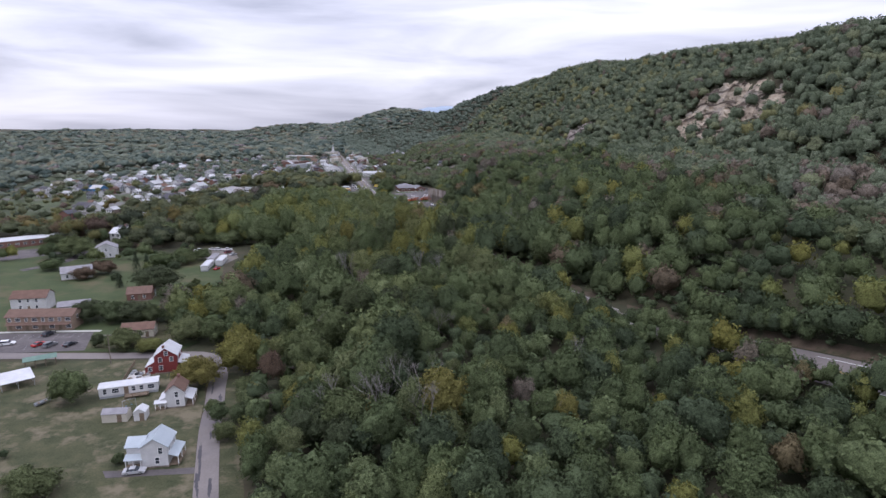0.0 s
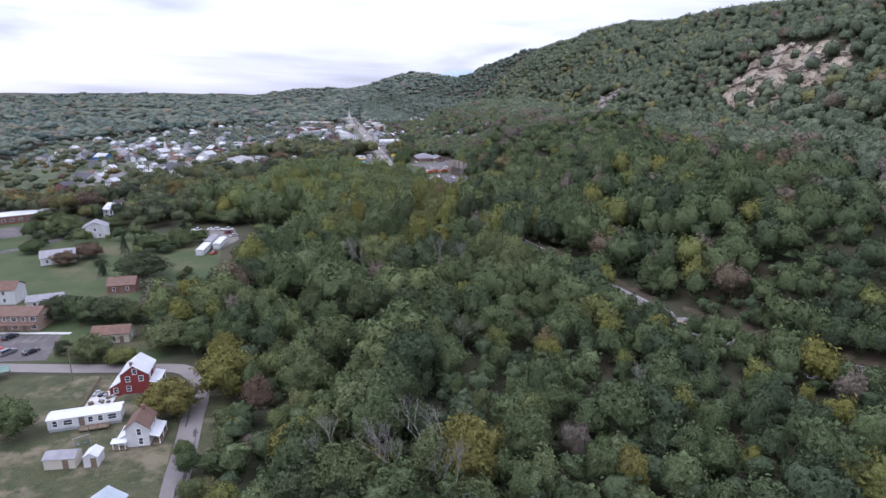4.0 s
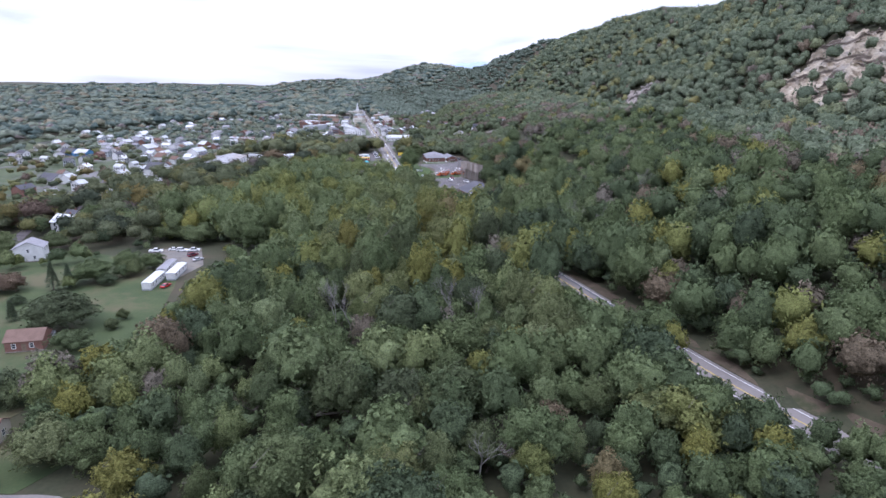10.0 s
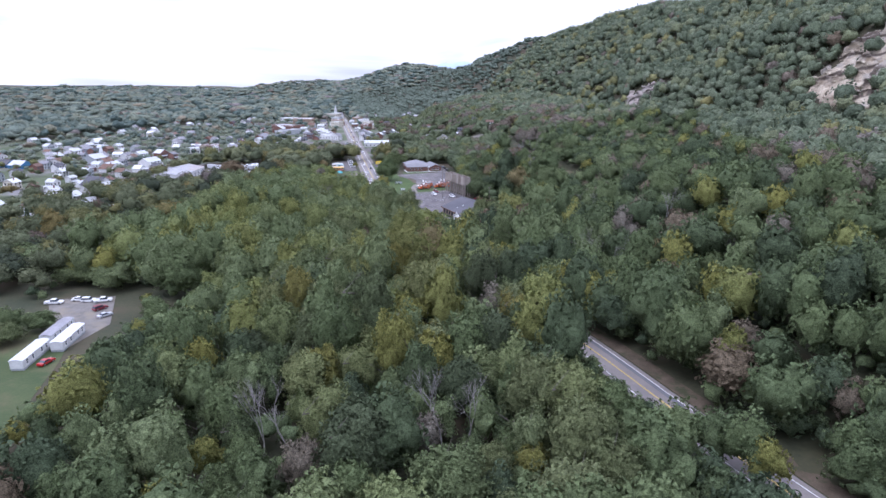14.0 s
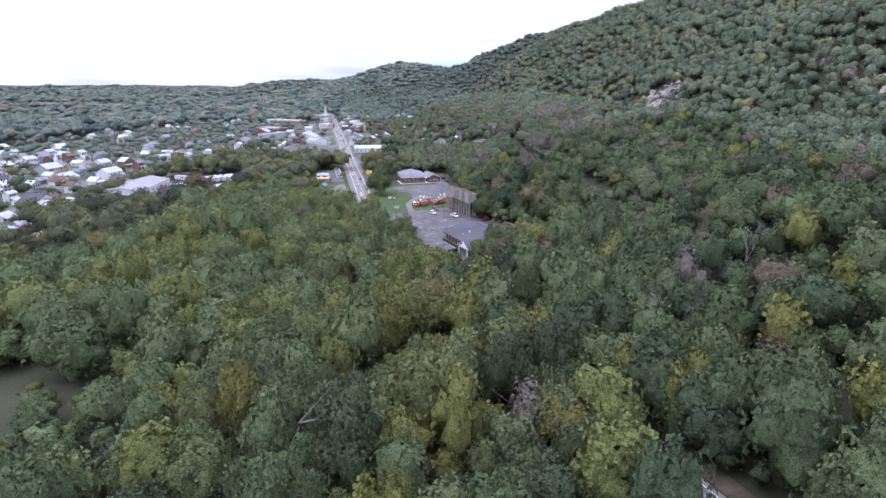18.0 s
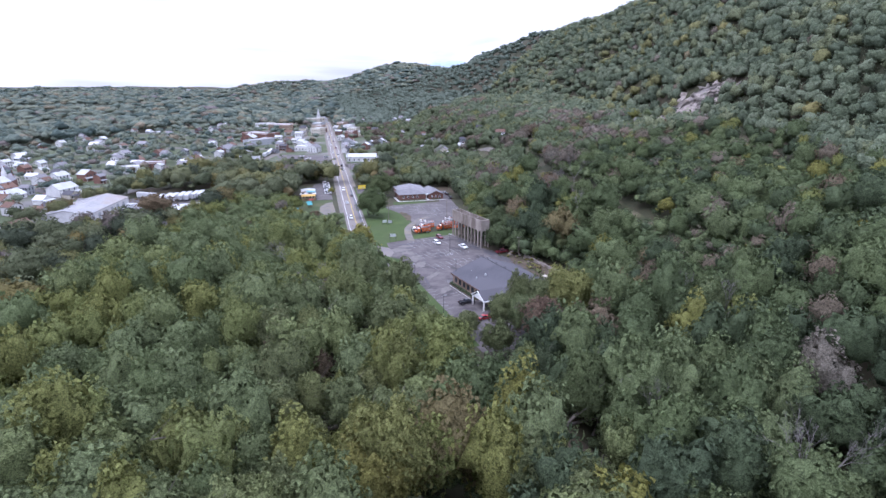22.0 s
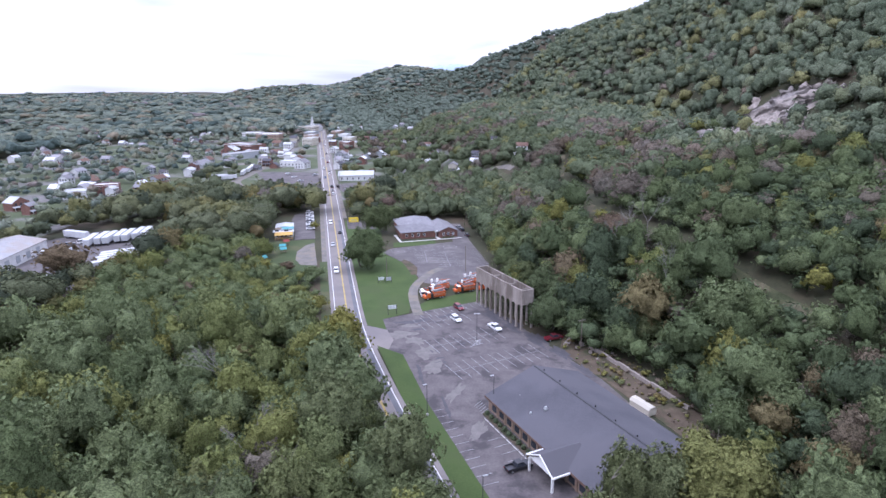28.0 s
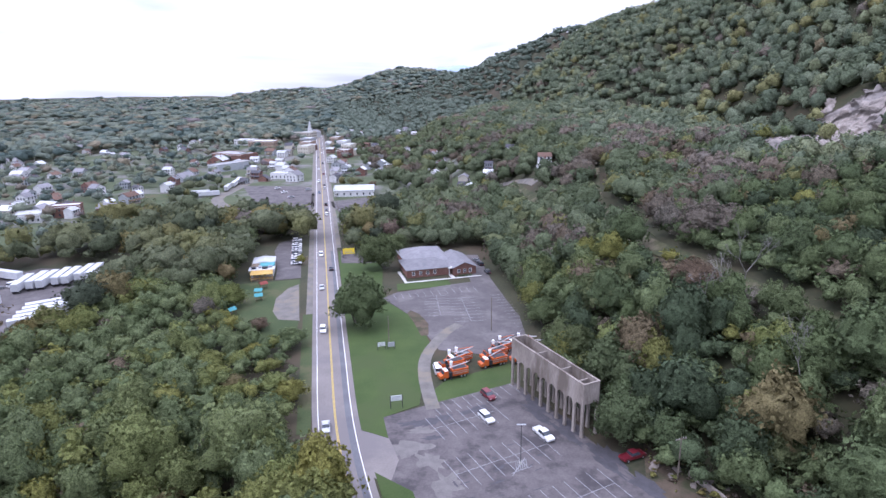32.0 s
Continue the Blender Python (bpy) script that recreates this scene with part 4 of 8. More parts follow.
NEAR = [crown_arrays(100 + k, 2900, 0.041, 21, 6, 0.75, 0.06, 0.84) for k in range(7)]
MID = [crown_arrays(200 + k, 680, 0.063, 17, 4, 0.75, 0.07, 0.84) for k in range(9)]
LOW = [crown_arrays(250 + k, 340, 0.078, 14, 3, 0.7, 0.08, 0.84) for k in range(9)]
FAR = [crown_arrays(300 + k, 40, 0.15, 8, 2, 0.6, 0.09, 0.88) for k in range(8)]
SIDE = [crown_arrays(350 + k, 76, 0.12, 11, 3, 0.7, 0.09, 0.86) for k in range(9)]
SCRUB = [crown_arrays(500 + k, 80, 0.13, 9, 2, 0.8, 0.1, 0.75) for k in range(6)]
TINY = [crown_arrays(400 + k, 10, 0.22, 5, 2, 0.5, 0.1, 0.9) for k in range(8)]

# the wood under the flight: single trees, and the rest joined
x, y, rng = scatter(-150, 150, 70, 640, 8.3, 5)
side = [(p[0] + s_ * 0.92, p[1] + s_ * 0.38) for s_, k0_, k1_ in ((-8.0, 5, 11), (8.5, 5, 6), (-7.5, 0, 2), (8.5, 0, 2)) for a_, b_ in zip(HIGHWAY[k0_:k1_], HIGHWAY[k0_ + 1:k1_ + 1]) for p in ((a_[0] + (b_[0] - a_[0]) * q_, a_[1] + (b_[1] - a_[1]) * q_) for q_ in (0.04, 0.13, 0.22, 0.31, 0.4, 0.49, 0.58, 0.67, 0.76, 0.85, 0.94))]
side += [(52.0, 255), (50.0, 259), (47.5, 264)]
side = [q for q in side if not (388 < q[1] < 428 and off_line(q[0], q[1], HIGHWAY) < 0)]
side = [q for q in side if not (q[1] > 432 and off_line(q[0], q[1], HIGHWAY) < 0)]
side = [q for q in side if q[1] < 528 and not (q[1] > 425 and off_line(q[0], q[1], HIGHWAY) > 0)]
x, y = np.append(x, [q[0] for q in side]), np.append(y, [q[1] for q in side])
h = tree_height(x, y, rng)
tint = hue(x, y, rng)
big = rng.uniform(size=len(x)) < 0.32
h = np.where(big, h * 1.16, h * 0.86)
from_road = -off_line(x, y, HIGHWAY)
open_side = ((y > 268) & (y < 320)) | ((y > 214) & (y < 250))
h = np.where(open_side & (from_road > 0) & (from_road < 19), np.minimum(h, np.maximum(4.5, from_road * 0.62)), h)
w = np.clip(h * 0.33, np.where(street_scrub(x, y) < 29, 3.5, 2.6), 5.8) * np.where(h > 8, 1.06, 1.0) * np.where(big, 1.25, 1.05) * rng.uniform(0.85, 1.25, len(x))
z = land(x, y)
axis = np.abs(x - np.interp(y, [0, 430], [0, -28]))
single = np.where((axis < 40) & (y > 120) & (y < 480))[0]
single = single[rng.permutation(len(single))[:205]]
lone = np.zeros(len(x), bool)
lone[single] = True
near_crowns = {}


def crown_mesh(kind, tone):
    """One crown mesh for each form and hue."""
    if (kind, tone) not in near_crowns:
        pv, pf, pn = NEAR[kind]
        near_crowns[kind, tone] = arrays_mesh("crown", pv, pf, M_LEAF, np.full(len(pf), tone), pn)
    return near_crowns[kind, tone]


TRUNKS = [trunk_shape(k, 1.0, 0.024).mesh("trunk", M_BARK) for k in range(3)]


def tree(x, y, z, h, w, tone, kind, label, group="trees of the wood"):
    h = max(h, w * 0.95)
    t = thing("tree", pose(x, y, z), label, "tree", group)
    tr = part("trunk", TRUNKS[kind % 3], M_BARK, t, m=Matrix.Diagonal((h, h, h * 0.85, 1)))
    tall = h * 0.46 if w < 0.6 * h else h * 0.53
    part("crown", crown_mesh(kind % 7, tone), M_LEAF, t, m=Matrix.LocRotScale((0, 0, h - tall * 0.98), Euler((0, 0, kind * 1.3 + x)), (w, w, tall)))
    return t


TONES = (0.04, 0.16, 0.26, 0.36, 0.46, 0.56, 0.64, 0.74, 0.82, 0.9, 0.98)
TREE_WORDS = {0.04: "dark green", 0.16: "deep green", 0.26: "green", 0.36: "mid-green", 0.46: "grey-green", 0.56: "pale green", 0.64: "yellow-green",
              0.74: "yellowing", 0.82: "golden yellow", 0.9: "browning", 0.98: "grey-brown thin"}
for i in single:
    tone = min(TONES, key=lambda q: abs(q - tint[i]))
    tree(x[i], y[i], z[i], h[i], w[i], tone, int(rng.randint(7)), TREE_WORDS[tone] + " broadleaf tree with a full crown in the wood")
r = ~lone
closer = (axis < 88)
wood = Wood()
wood.put(MID, x[r & closer], y[r & closer], z[r & closer], h[r & closer], w[r & closer], tint[r & closer], rng)
wood.put(LOW, x[r & ~closer], y[r & ~closer], z[r & ~closer], h[r & ~closer], w[r & ~closer], tint[r & ~closer], rng)
# undergrowth and saplings between and along the edges
x, y, rng = scatter(-110, 110, 80, 600, 6.6, 6)
h = np.minimum(rng.uniform(3.5, 8.5, len(x)), street_scrub(x, y))
from_road = -off_line(x, y, HIGHWAY)
h = np.where((y > 205) & (y < 325) & (from_road > 0), np.minimum(h, 1.5 + 0.25 * from_road), h)
# tint halved: shade between the crowns is put into the leaf colour
wood.put(FAR, x, y, land(x, y), h, h * 0.55, hue(x, y, rng) * 0.5, rng)
# scrubby young growth left of the street and behind the lot
x, y, rng = scatter(-150, -52, 430, 720, 6.2, 8)
h = np.minimum(rng.uniform(5.0, 10.0, len(x)), street_scrub(x, y) * rng.uniform(0.7, 1.1, len(x)))
wood.put(SCRUB, x, y, land(x, y), h, h * 0.58, hue(x, y, rng), rng)
x, y, rng = scatter(8, 120, 430, 720, 5.2, 9)
h = rng.uniform(4.5, 9.5, len(x))
wood.put(SCRUB, x, y, land(x, y), h, h * 0.55, hue(x, y, rng), rng)
wood.link("woodland", M_LEAF, "dense early-autumn broadleaf wood, mostly green with yellowing crowns")

# the mountain side
slope, foot = Wood(), Wood()
for (x0, x1, y0, y1, gap, protos, seed) in ((150, 300, 100, 900, 6.8, SIDE, 11), (-110, 150, 640, 900, 6.8, SIDE, 12), (300, 620, 60, 1000, 8.2, FAR, 13), (-150, 300, 900, 1250, 7.8, FAR, 16)):
    x, y, rng = scatter(x0, x1, y0, y1, gap, seed)
    u, v = to_uv(x, y)
    k = (u > 40) & (u < 400)
    x, y, u = x[k], y[k], u[k]
    h = np.clip(tree_height(x, y, rng), 10.0, 14.5)
    w = np.clip(h * 0.5, 4.6, 6.4) * rng.uniform(0.8, 1.3, len(x)) * (gap / 6.8) ** 0.7
    tint = hue(x, y, rng)
    tint = np.where((tint < 0.7) | (rng.uniform(size=len(x)) < 0.6), np.minimum(tint, 0.7) * 0.62 + 0.15, tint)
    grey = (waves(x, y, 110, 55) > 0.15) & (u < 200) & (rng.uniform(size=len(x)) < 0.5)
    tint = np.where(grey, rng.uniform(0.9, 1.0, len(x)), tint)
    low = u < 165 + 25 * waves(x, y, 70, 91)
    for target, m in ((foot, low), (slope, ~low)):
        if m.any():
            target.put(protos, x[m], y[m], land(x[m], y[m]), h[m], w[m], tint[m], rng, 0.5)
foot.link("foothill_forest", M_HALFHAZED_FOOTLEAF, "broadleaf wood on the lower mountain side with some bare grey trees")
slope.link("mountain_forest", M_HAZED_SLOPELEAF, "broadleaf forest on the long mountain ridge, leaf colours paled for haze")
distant = Wood()
x, y, rng = scatter(-420, 520, 1250, 2100, 12.5, 14)
u, v = to_uv(x, y)
k = (u > 40) & (u < 400)
x, y = x[k], y[k]
h = np.clip(tree_height(x, y, rng), 7, 13.5)
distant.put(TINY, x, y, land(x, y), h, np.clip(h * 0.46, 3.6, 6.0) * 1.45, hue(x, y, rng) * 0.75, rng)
distant.link("distant_forest", M_HAZED_FARLEAF, "forest on the far ridge end, coloured blue-green for haze")

# the valley, the town's trees and the hills to the west
valley, dale = Wood(), Wood()
for (x0, x1, y0, y1, gap, protos, seed) in ((-260, -150, 190, 640, 8.0, LOW, 20), (-420, -260, 60, 700, 8.6, FAR, 21), (-230, -20, 640, 900, 8.2, SIDE, 28), (-420, -230, 640, 1000, 8.8, FAR, 22), (-230, -20, 900, 1000, 8.8, FAR, 29), (-900, -420, 200, 1300, 12, TINY, 23), (-420, -100, 1000, 1400, 10.5, TINY, 24),
                                            (-1700, -100, 1300, 2700, 22, TINY, 25), (-1500, -900, 500, 1300, 18, TINY, 26), (-500, 420, 2100, 2800, 17, TINY, 27), (-2200, -100, 2700, 3650, 30, TINY, 30)):
    x, y, rng = scatter(x0, x1, y0, y1, gap, seed)
    u, v = to_uv(x, y)
    k = ~((u > 40) & (y < 2100))
    x, y = x[k], y[k]
    h = np.clip(rng.normal(11.5, 2.2, len(x)), 6, 17)
    h = np.where(inside(x, y, TOWN), h * 0.64, h)
    w = np.clip(h * 0.46, 3.2, 6.4) * rng.uniform(0.85, 1.5, len(x)) * np.clip(gap / 9, 1, 2.1)
    mixed = np.clip(hue(x, y, rng) * 0.9 + rng.normal(0, 0.14, len(x)) + 0.14 * waves(x, y, 60, 71), 0, 1)
    size = rng.uniform(0.75, 1.3, len(x))
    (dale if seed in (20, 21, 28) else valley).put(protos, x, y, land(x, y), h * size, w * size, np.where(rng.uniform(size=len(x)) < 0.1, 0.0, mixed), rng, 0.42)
dale.link("dale_trees", M_HALFHAZED_FOOTLEAF, "trees round the gardens and along the main street")
valley.link("valley_trees", M_HAZED_TOWNLEAF, "trees across valley, town and western hills, leaf colours paled for haze")

# grass, drives and paving between the town's houses
tx_, ty_ = np.meshgrid(np.arange(-540, 30, 10.0), np.arange(390, 1270, 10.0))
cell = inside(tx_[:-1, :-1] + 5, ty_[:-1, :-1] + 5, TOWN)
n_ = tx_.shape[1]
k0 = (np.arange(tx_.shape[0] - 1)[:, None] * n_ + np.arange(n_ - 1)[None])[cell]
town_lawn = new("town_lawn", arrays_mesh("town_lawn", np.stack([tx_, ty_, land(tx_, ty_) + 0.02], -1).reshape(-1, 3), np.stack([k0, k0 + 1, k0 + n_ + 1, k0 + n_], 1), M_TOWNGRASS))
tagged(town_lawn, "worn lawns, drives and paving between the town's houses", "lawn", kind="structure")

# ---- houses ----
def window_mesh(w, h, name="window"):
    sh = Shape()
    t = 0.09
    sh.box(-w / 2 - t, -0.07, -h / 2 - t, -w / 2, 0.05, h / 2 + t).box(w / 2, -0.07, -h / 2 - t, w / 2 + t, 0.05, h / 2 + t)
    sh.box(-w / 2, -0.07, h / 2, w / 2, 0.05, h / 2 + t).box(-w / 2, -0.10, -h / 2 - t, w / 2, 0.05, -h / 2).box(-w / 2, -0.05, -0.03, w / 2, 0.02, 0.03)
    return sh.mesh(name, M_TRIM)


W_TALL, W_WIDE, W_PLAIN = window_mesh(0.85, 1.45), window_mesh(1.7, 1.2), window_mesh(0.95, 1.3)
PANES = {W_TALL: Shape().box(-0.42, -0.02, -0.72, 0.42, 0.03, 0.72).mesh("pane", M_GLASS), W_WIDE: Shape().box(-0.85, -0.02, -0.6, 0.85, 0.03, 0.6).mesh("pane", M_GLASS),
         W_PLAIN: Shape().box(-0.47, -0.02, -0.65, 0.47, 0.03, 0.65).mesh("pane", M_GLASS)}
FAR_WINDOW = Shape().box(-0.5, -0.06, -0.75, 0.5, 0.04, 0.75).mesh("window", M_GLASS)
DOOR = Shape().box(-0.48, -0.05, 0, 0.48, 0.05, 2.05).box(-0.56, -0.07, 0, -0.48, 0.05, 2.13).box(0.48, -0.07, 0, 0.56, 0.05, 2.13).mesh("door", M_WOOD)
SIDES = {"front": 0, "right": 90, "back": 180, "left": 270}


def on_wall(side, w, d, along, z):
    """A pose on a wall of a w by d block: front faces -y."""
    half = d / 2 if side in ("front", "back") else w / 2
    return pose(0, 0, 0, 0, 0, SIDES[side]) @ pose(along, -half - 0.004, z)


def window(parent, side, w, d, along, z, me=W_TALL):
    if me is FAR_WINDOW:
        return part("window", me, M_GLASS, parent, m=on_wall(side, w, d, along, z))
    o = part("window", me, M_TRIM, parent, m=on_wall(side, w, d, along, z))
    part("pane", PANES[me], M_GLASS, o)
    return o


def gable_wall(w, d, h, rise, ridge="x", thick=0.2):
    """The outer walls of a block with gables: hollow, with real thickness."""
    sh = Shape()
    if ridge == "x":
        prof = [(-d / 2, 0), (d / 2, 0), (d / 2, h), (0, h + rise), (-d / 2, h)]
        sh.extrude(prof, "x", -w / 2, -w / 2 + thick).extrude(prof, "x", w / 2 - thick, w / 2)
        sh.box(-w / 2 + thick, -d / 2, 0, w / 2 - thick, -d / 2 + thick, h).box(-w / 2 + thick, d / 2 - thick, 0, w / 2 - thick, d / 2, h)
    else:
        prof = [(-w / 2, 0), (w / 2, 0), (w / 2, h), (0, h + rise), (-w / 2, h)]
        sh.extrude(prof, "y", -d / 2, -d / 2 + thick).extrude(prof, "y", d / 2 - thick, d / 2)
        sh.box(-w / 2, -d / 2 + thick, 0, -w / 2 + thick, d / 2 - thick, h).box(w / 2 - thick, -d / 2 + thick, 0, w / 2, d / 2 - thick, h)
    return sh


def gable_roof(w, d, h, rise, ridge="x", over=0.35, t=0.14):
    """Two roof slopes with overhang and thickness, closed at the ridge."""
    span = (d if ridge == "x" else w) / 2
    k = rise / span
    lo = h - over * k
    prof = [(-span - over, lo + 0.02), (0, h + rise + 0.02), (span + over, lo + 0.02), (span + over, lo + t + 0.02), (0, h + rise + t + 0.04), (-span - over, lo + t + 0.02)]
    half = (w if ridge == "x" else d) / 2 + over
    return Shape().extrude(prof, ridge, -half, half)


def block_wall(w, d, h, thick=0.2):
    """Four straight walls with real thickness."""
    return Shape().box(-w / 2, -d / 2, 0, -w / 2 + thick, d / 2, h).box(w / 2 - thick, -d / 2, 0, w / 2, d / 2, h).box(-w / 2 + thick, -d / 2, 0, w / 2 - thick, -d / 2 + thick, h).box(-w / 2 + thick, d / 2 - thick, 0, w / 2 - thick, d / 2, h)


def hip_roof(w, d, h, rise, over=0.5, t=0.16):
    """Four roof slopes that meet in a short ridge along the longer side."""
    x, y = w / 2 + over, d / 2 + over
    r = abs(x - y)
    ends = [(-r, 0), (r, 0)] if x >= y else [(0, -r), (0, r)]
    vs = [(-x, -y, h), (x, -y, h), (x, y, h), (-x, y, h), (-x, -y, h + t), (x, -y, h + t), (x, y, h + t), (-x, y, h + t)] + [(a, b, h + rise + t) for a, b in ends]
    fs = [(3, 2, 1, 0), (0, 1, 5, 4), (1, 2, 6, 5), (2, 3, 7, 6), (3, 0, 4, 7)]
    fs += [(4, 5, 9, 8), (6, 7, 8, 9), (7, 4, 8), (5, 6, 9)] if x >= y else [(5, 6, 9, 8), (7, 4, 8, 9), (4, 5, 8), (6, 7, 9)]
    return Shape().add(vs, fs)


def seams(w, d, h, rise, ridge, over=0.35, gap=0.6, t=0.14):
    """Standing seams of a metal roof, or courses of shingles as raised lines."""
    span = (d if ridge == "x" else w) / 2
    k = rise / span
    half = (w if ridge == "x" else d) / 2 + over
    sh = Shape()
    n = int(2 * half / gap)
    for i in range(1, n):
        s = -half + i * 2 * half / n
        for sg in (-1, 1):
            a, b = (sg * (span + over), h - over * k + t + 0.02), (0, h + rise + t + 0.04)
            mk = (lambda p, z, e: (s + e, p, z)) if ridge == "x" else (lambda p, z, e: (p, s + e, z))
            vs = [mk(*a, -0.02), mk(*a, 0.02), mk(*b, 0.02), mk(*b, -0.02)]
            vs = vs + [(x, y, z + 0.05) for x, y, z in vs]
            sh.add(vs, [(4, 5, 6, 7), (0, 1, 5, 4), (1, 2, 6, 5), (2, 3, 7, 6), (3, 0, 4, 7)])
    return sh


def lean_to(t, x0, y0, x1, y1, z_low, z_high, slope, wall_mat, roof_mat, open_=False, label="", deck=True):
    """A lower wing or a porch: slope names the side to which the roof falls (left, right, front, back)."""
    zs = {"left": ((x0, z_low), (x1, z_high)), "right": ((x0, z_high), (x1, z_low)), "front": ((y0, z_low), (y1, z_high)), "back": ((y0, z_high), (y1, z_low))}[slope]
    (a, za), (b, zb) = zs
    axis, s0, s1 = ("y", y0, y1) if slope in ("left", "right") else ("x", x0, x1)
    roof = Shape().extrude([(a, za), (b, zb), (b, zb + 0.12), (a, za + 0.12)], axis, s0 - 0.25, s1 + 0.25)
    if open_:
        ax0, ay0, ax1, ay1 = x0 + 0.15, y0 + 0.15, x1 - 0.15, y1 - 0.15
        if deck:
            part("deck", Shape().box(x0, y0, 0.12, x1, y1, 0.4), M_WOOD, t)
        corners = {"left": [(ax0, ay0), (ax0, ay1), (ax0, (ay0 + ay1) / 2)], "right": [(ax1, ay0), (ax1, ay1), (ax1, (ay0 + ay1) / 2)], "front": [(ax0, ay0), (ax1, ay0), ((ax0 + ax1) / 2, ay0)], "back": [(ax0, ay1), (ax1, ay1), ((ax0 + ax1) / 2, ay1)]}[slope]
        for cx, cy in corners:
            part("post", Shape().box(cx - 0.07, cy - 0.07, 0, cx + 0.07, cy + 0.07, z_low + 0.05), M_TRIM, t)
        part("porch_roof", roof, roof_mat, t, label)
    else:
        prof = [(a, 0), (b, 0), (b, zb), (a, za)]
        part("side_wing", Shape().extrude(prof, axis, s0, s1), wall_mat, t)
        part("wing_roof", roof, roof_mat, t, label)


def house(x, y, rot, w, d, h, rise, wall, roof, label, ridge="x", win=(), door=None, chimney=None, metal=False, me=W_TALL, base=0.35, z=0.0, name="house", group="", category="house"):
    t = thing(name, pose(x, y, z, 0, 0, rot), label, category, group)
    part("foundation", Shape().box(-w / 2 - 0.06, -d / 2 - 0.06, -0.6, w / 2 + 0.06, d / 2 + 0.06, base), M_CONC, t)
    up = pose(0, 0, base)
    part("wall", gable_wall(w, d, h, rise, ridge), wall, t, m=up)
    r = part("roof", gable_roof(w, d, h, rise, ridge), roof, t, m=up)
    if metal:
        part("roof_seam", seams(w, d, h, rise, ridge), roof, r)
    for side, along, zz in win:
        window(t, side, w, d, along, zz + base, me)
    if door:
        part("door", DOOR, M_WOOD, t, m=on_wall(door[0], w, d, door[1], base))
    if chimney:
        cx, cy, top = chimney
        part("chimney", Shape().box(cx - 0.3, cy - 0.3, 0.5, cx + 0.3, cy + 0.3, top).box(cx - 0.36, cy - 0.36, top, cx + 0.36, cy + 0.36, top + 0.12), M_BRICK, t)
    return t


def two_rows(n, span, z0=1.5, z1=4.2, side="front"):
    return [(side, -span / 2 + span * (k + 0.5) / n, zz) for zz in (z0, z1) for k in range(n)]


# the white house with the pale blue roof, by the lane
t = house(-63.6, 123.6, 8, 5.6, 6.2, 4.6, 1.9, M_WHITE, M_RBLUE, "white two-storey farmhouse with a pale blue metal roof", "y", [("front", 0.5, 1.3), ("front", 1.3, 3.6), ("right", -2, 3.6), ("right", 1.6, 3.6)], metal=True)
lean_to(t, 2.8, -2.8, 4.9, 3.0, 2.2, 2.9, "right", M_WHITE, M_RBLUE, True, "pale blue porch roof on white posts")
part("back_wing", gable_wall(3.4, 4.6, 4.3, 1.2, "x"), M_WHITE, t, m=pose(-4.5, 0.7, 0.2))
part("back_wing_roof", gable_roof(3.4, 4.6, 4.3, 1.2, "x"), M_RBLUE, t, m=pose(-4.5, 0.7, 0.2))
lean_to(t, -6.2, -3.4, -2.8, -1.6, 2.1, 2.7, "front", M_WHITE, M_RBLUE, True, "low porch roof over the kitchen door")
plot("driveway", [(-72, 116.5), (-50.5, 118.5), (-51.5, 121.0), (-60.5, 119.8), (-74, 119.0)], M_DARKASPHALT, 0.05, "short dark asphalt driveway beside the white house", "driveway")

# the brown-roofed white house
t = house(-71.6, 152.0, 12, 4.6, 6.2, 4.3, 1.9, M_WHITE, M_RBROWN, "white two-storey house with a brown shingle roof", "y", [("front", 0.6, 1.2), ("front", 0.4, 3.4), ("right", -2, 3.4), ("right", 1.5, 3.4)], chimney=(0.2, 2.0, 7.3))
lean_to(t, 2.3, -2.9, 4.4, 3.0, 2.1, 2.8, "right", M_WHITE, M_RWHITE, True, "white porch roof on thin posts")
lean_to(t, -4.5, -2.4, -2.3, 3.0, 1.9, 3.0, "left", M_WHITE, M_RWHITE, False, "white metal roof of the side wing")
lean_to(t, -5.0, -3.9, -2.3, -2.4, 1.8, 2.2, "front", M_WHITE, M_RWHITE, True, "white porch roof")

# the dark red house
t = house(-84.4, 175.4, 14, 6.4, 7.6, 5.2, 2.3, M_REDSIDE, M_RWHITE, "dark red two-storey house with a white metal roof", "y", [("front", -1.5, 1.5), ("front", -1.5, 4.0), ("front", 1.6, 4.0), ("front", 0.2, 5.9), ("right", -2, 4.0), ("right", 2, 4.0)], chimney=(-0.5, -3.2, 8.4), metal=True, me=W_PLAIN)
lean_to(t, -6.0, -3.6, -3.2, 3.6, 2.2, 3.8, "left", M_REDSIDE, M_RWHITE, False, "white lower roof of the side wing")
lean_to(t, 3.2, -3.4, 5.6, 3.6, 2.5, 3.1, "right", M_REDSIDE, M_RWHITE, True, "white porch roof")
window(t, "front", 9.6, 7.2, -4.6, 1.5, W_PLAIN)
fence = thing("yard_fence", pose(-89.5, 175, 0, 0, 0, 14), "grey weathered board fence round a back terrace", "fence")
for k in range(7):
    part("fence_post", Shape().box(-6.06, -9 + 2.4 * k, 0, -5.94, -8.88 + 2.4 * k, 1.3), M_WOOD, fence)
for k in range(6):
    for j in range(3):
        part("fence_board", Shape().box(-6.03, -8.86 + 2.4 * k, 0.25 + 0.36 * j, -5.97, -6.62 + 2.4 * k, 0.5 + 0.36 * j), M_WOOD, fence)
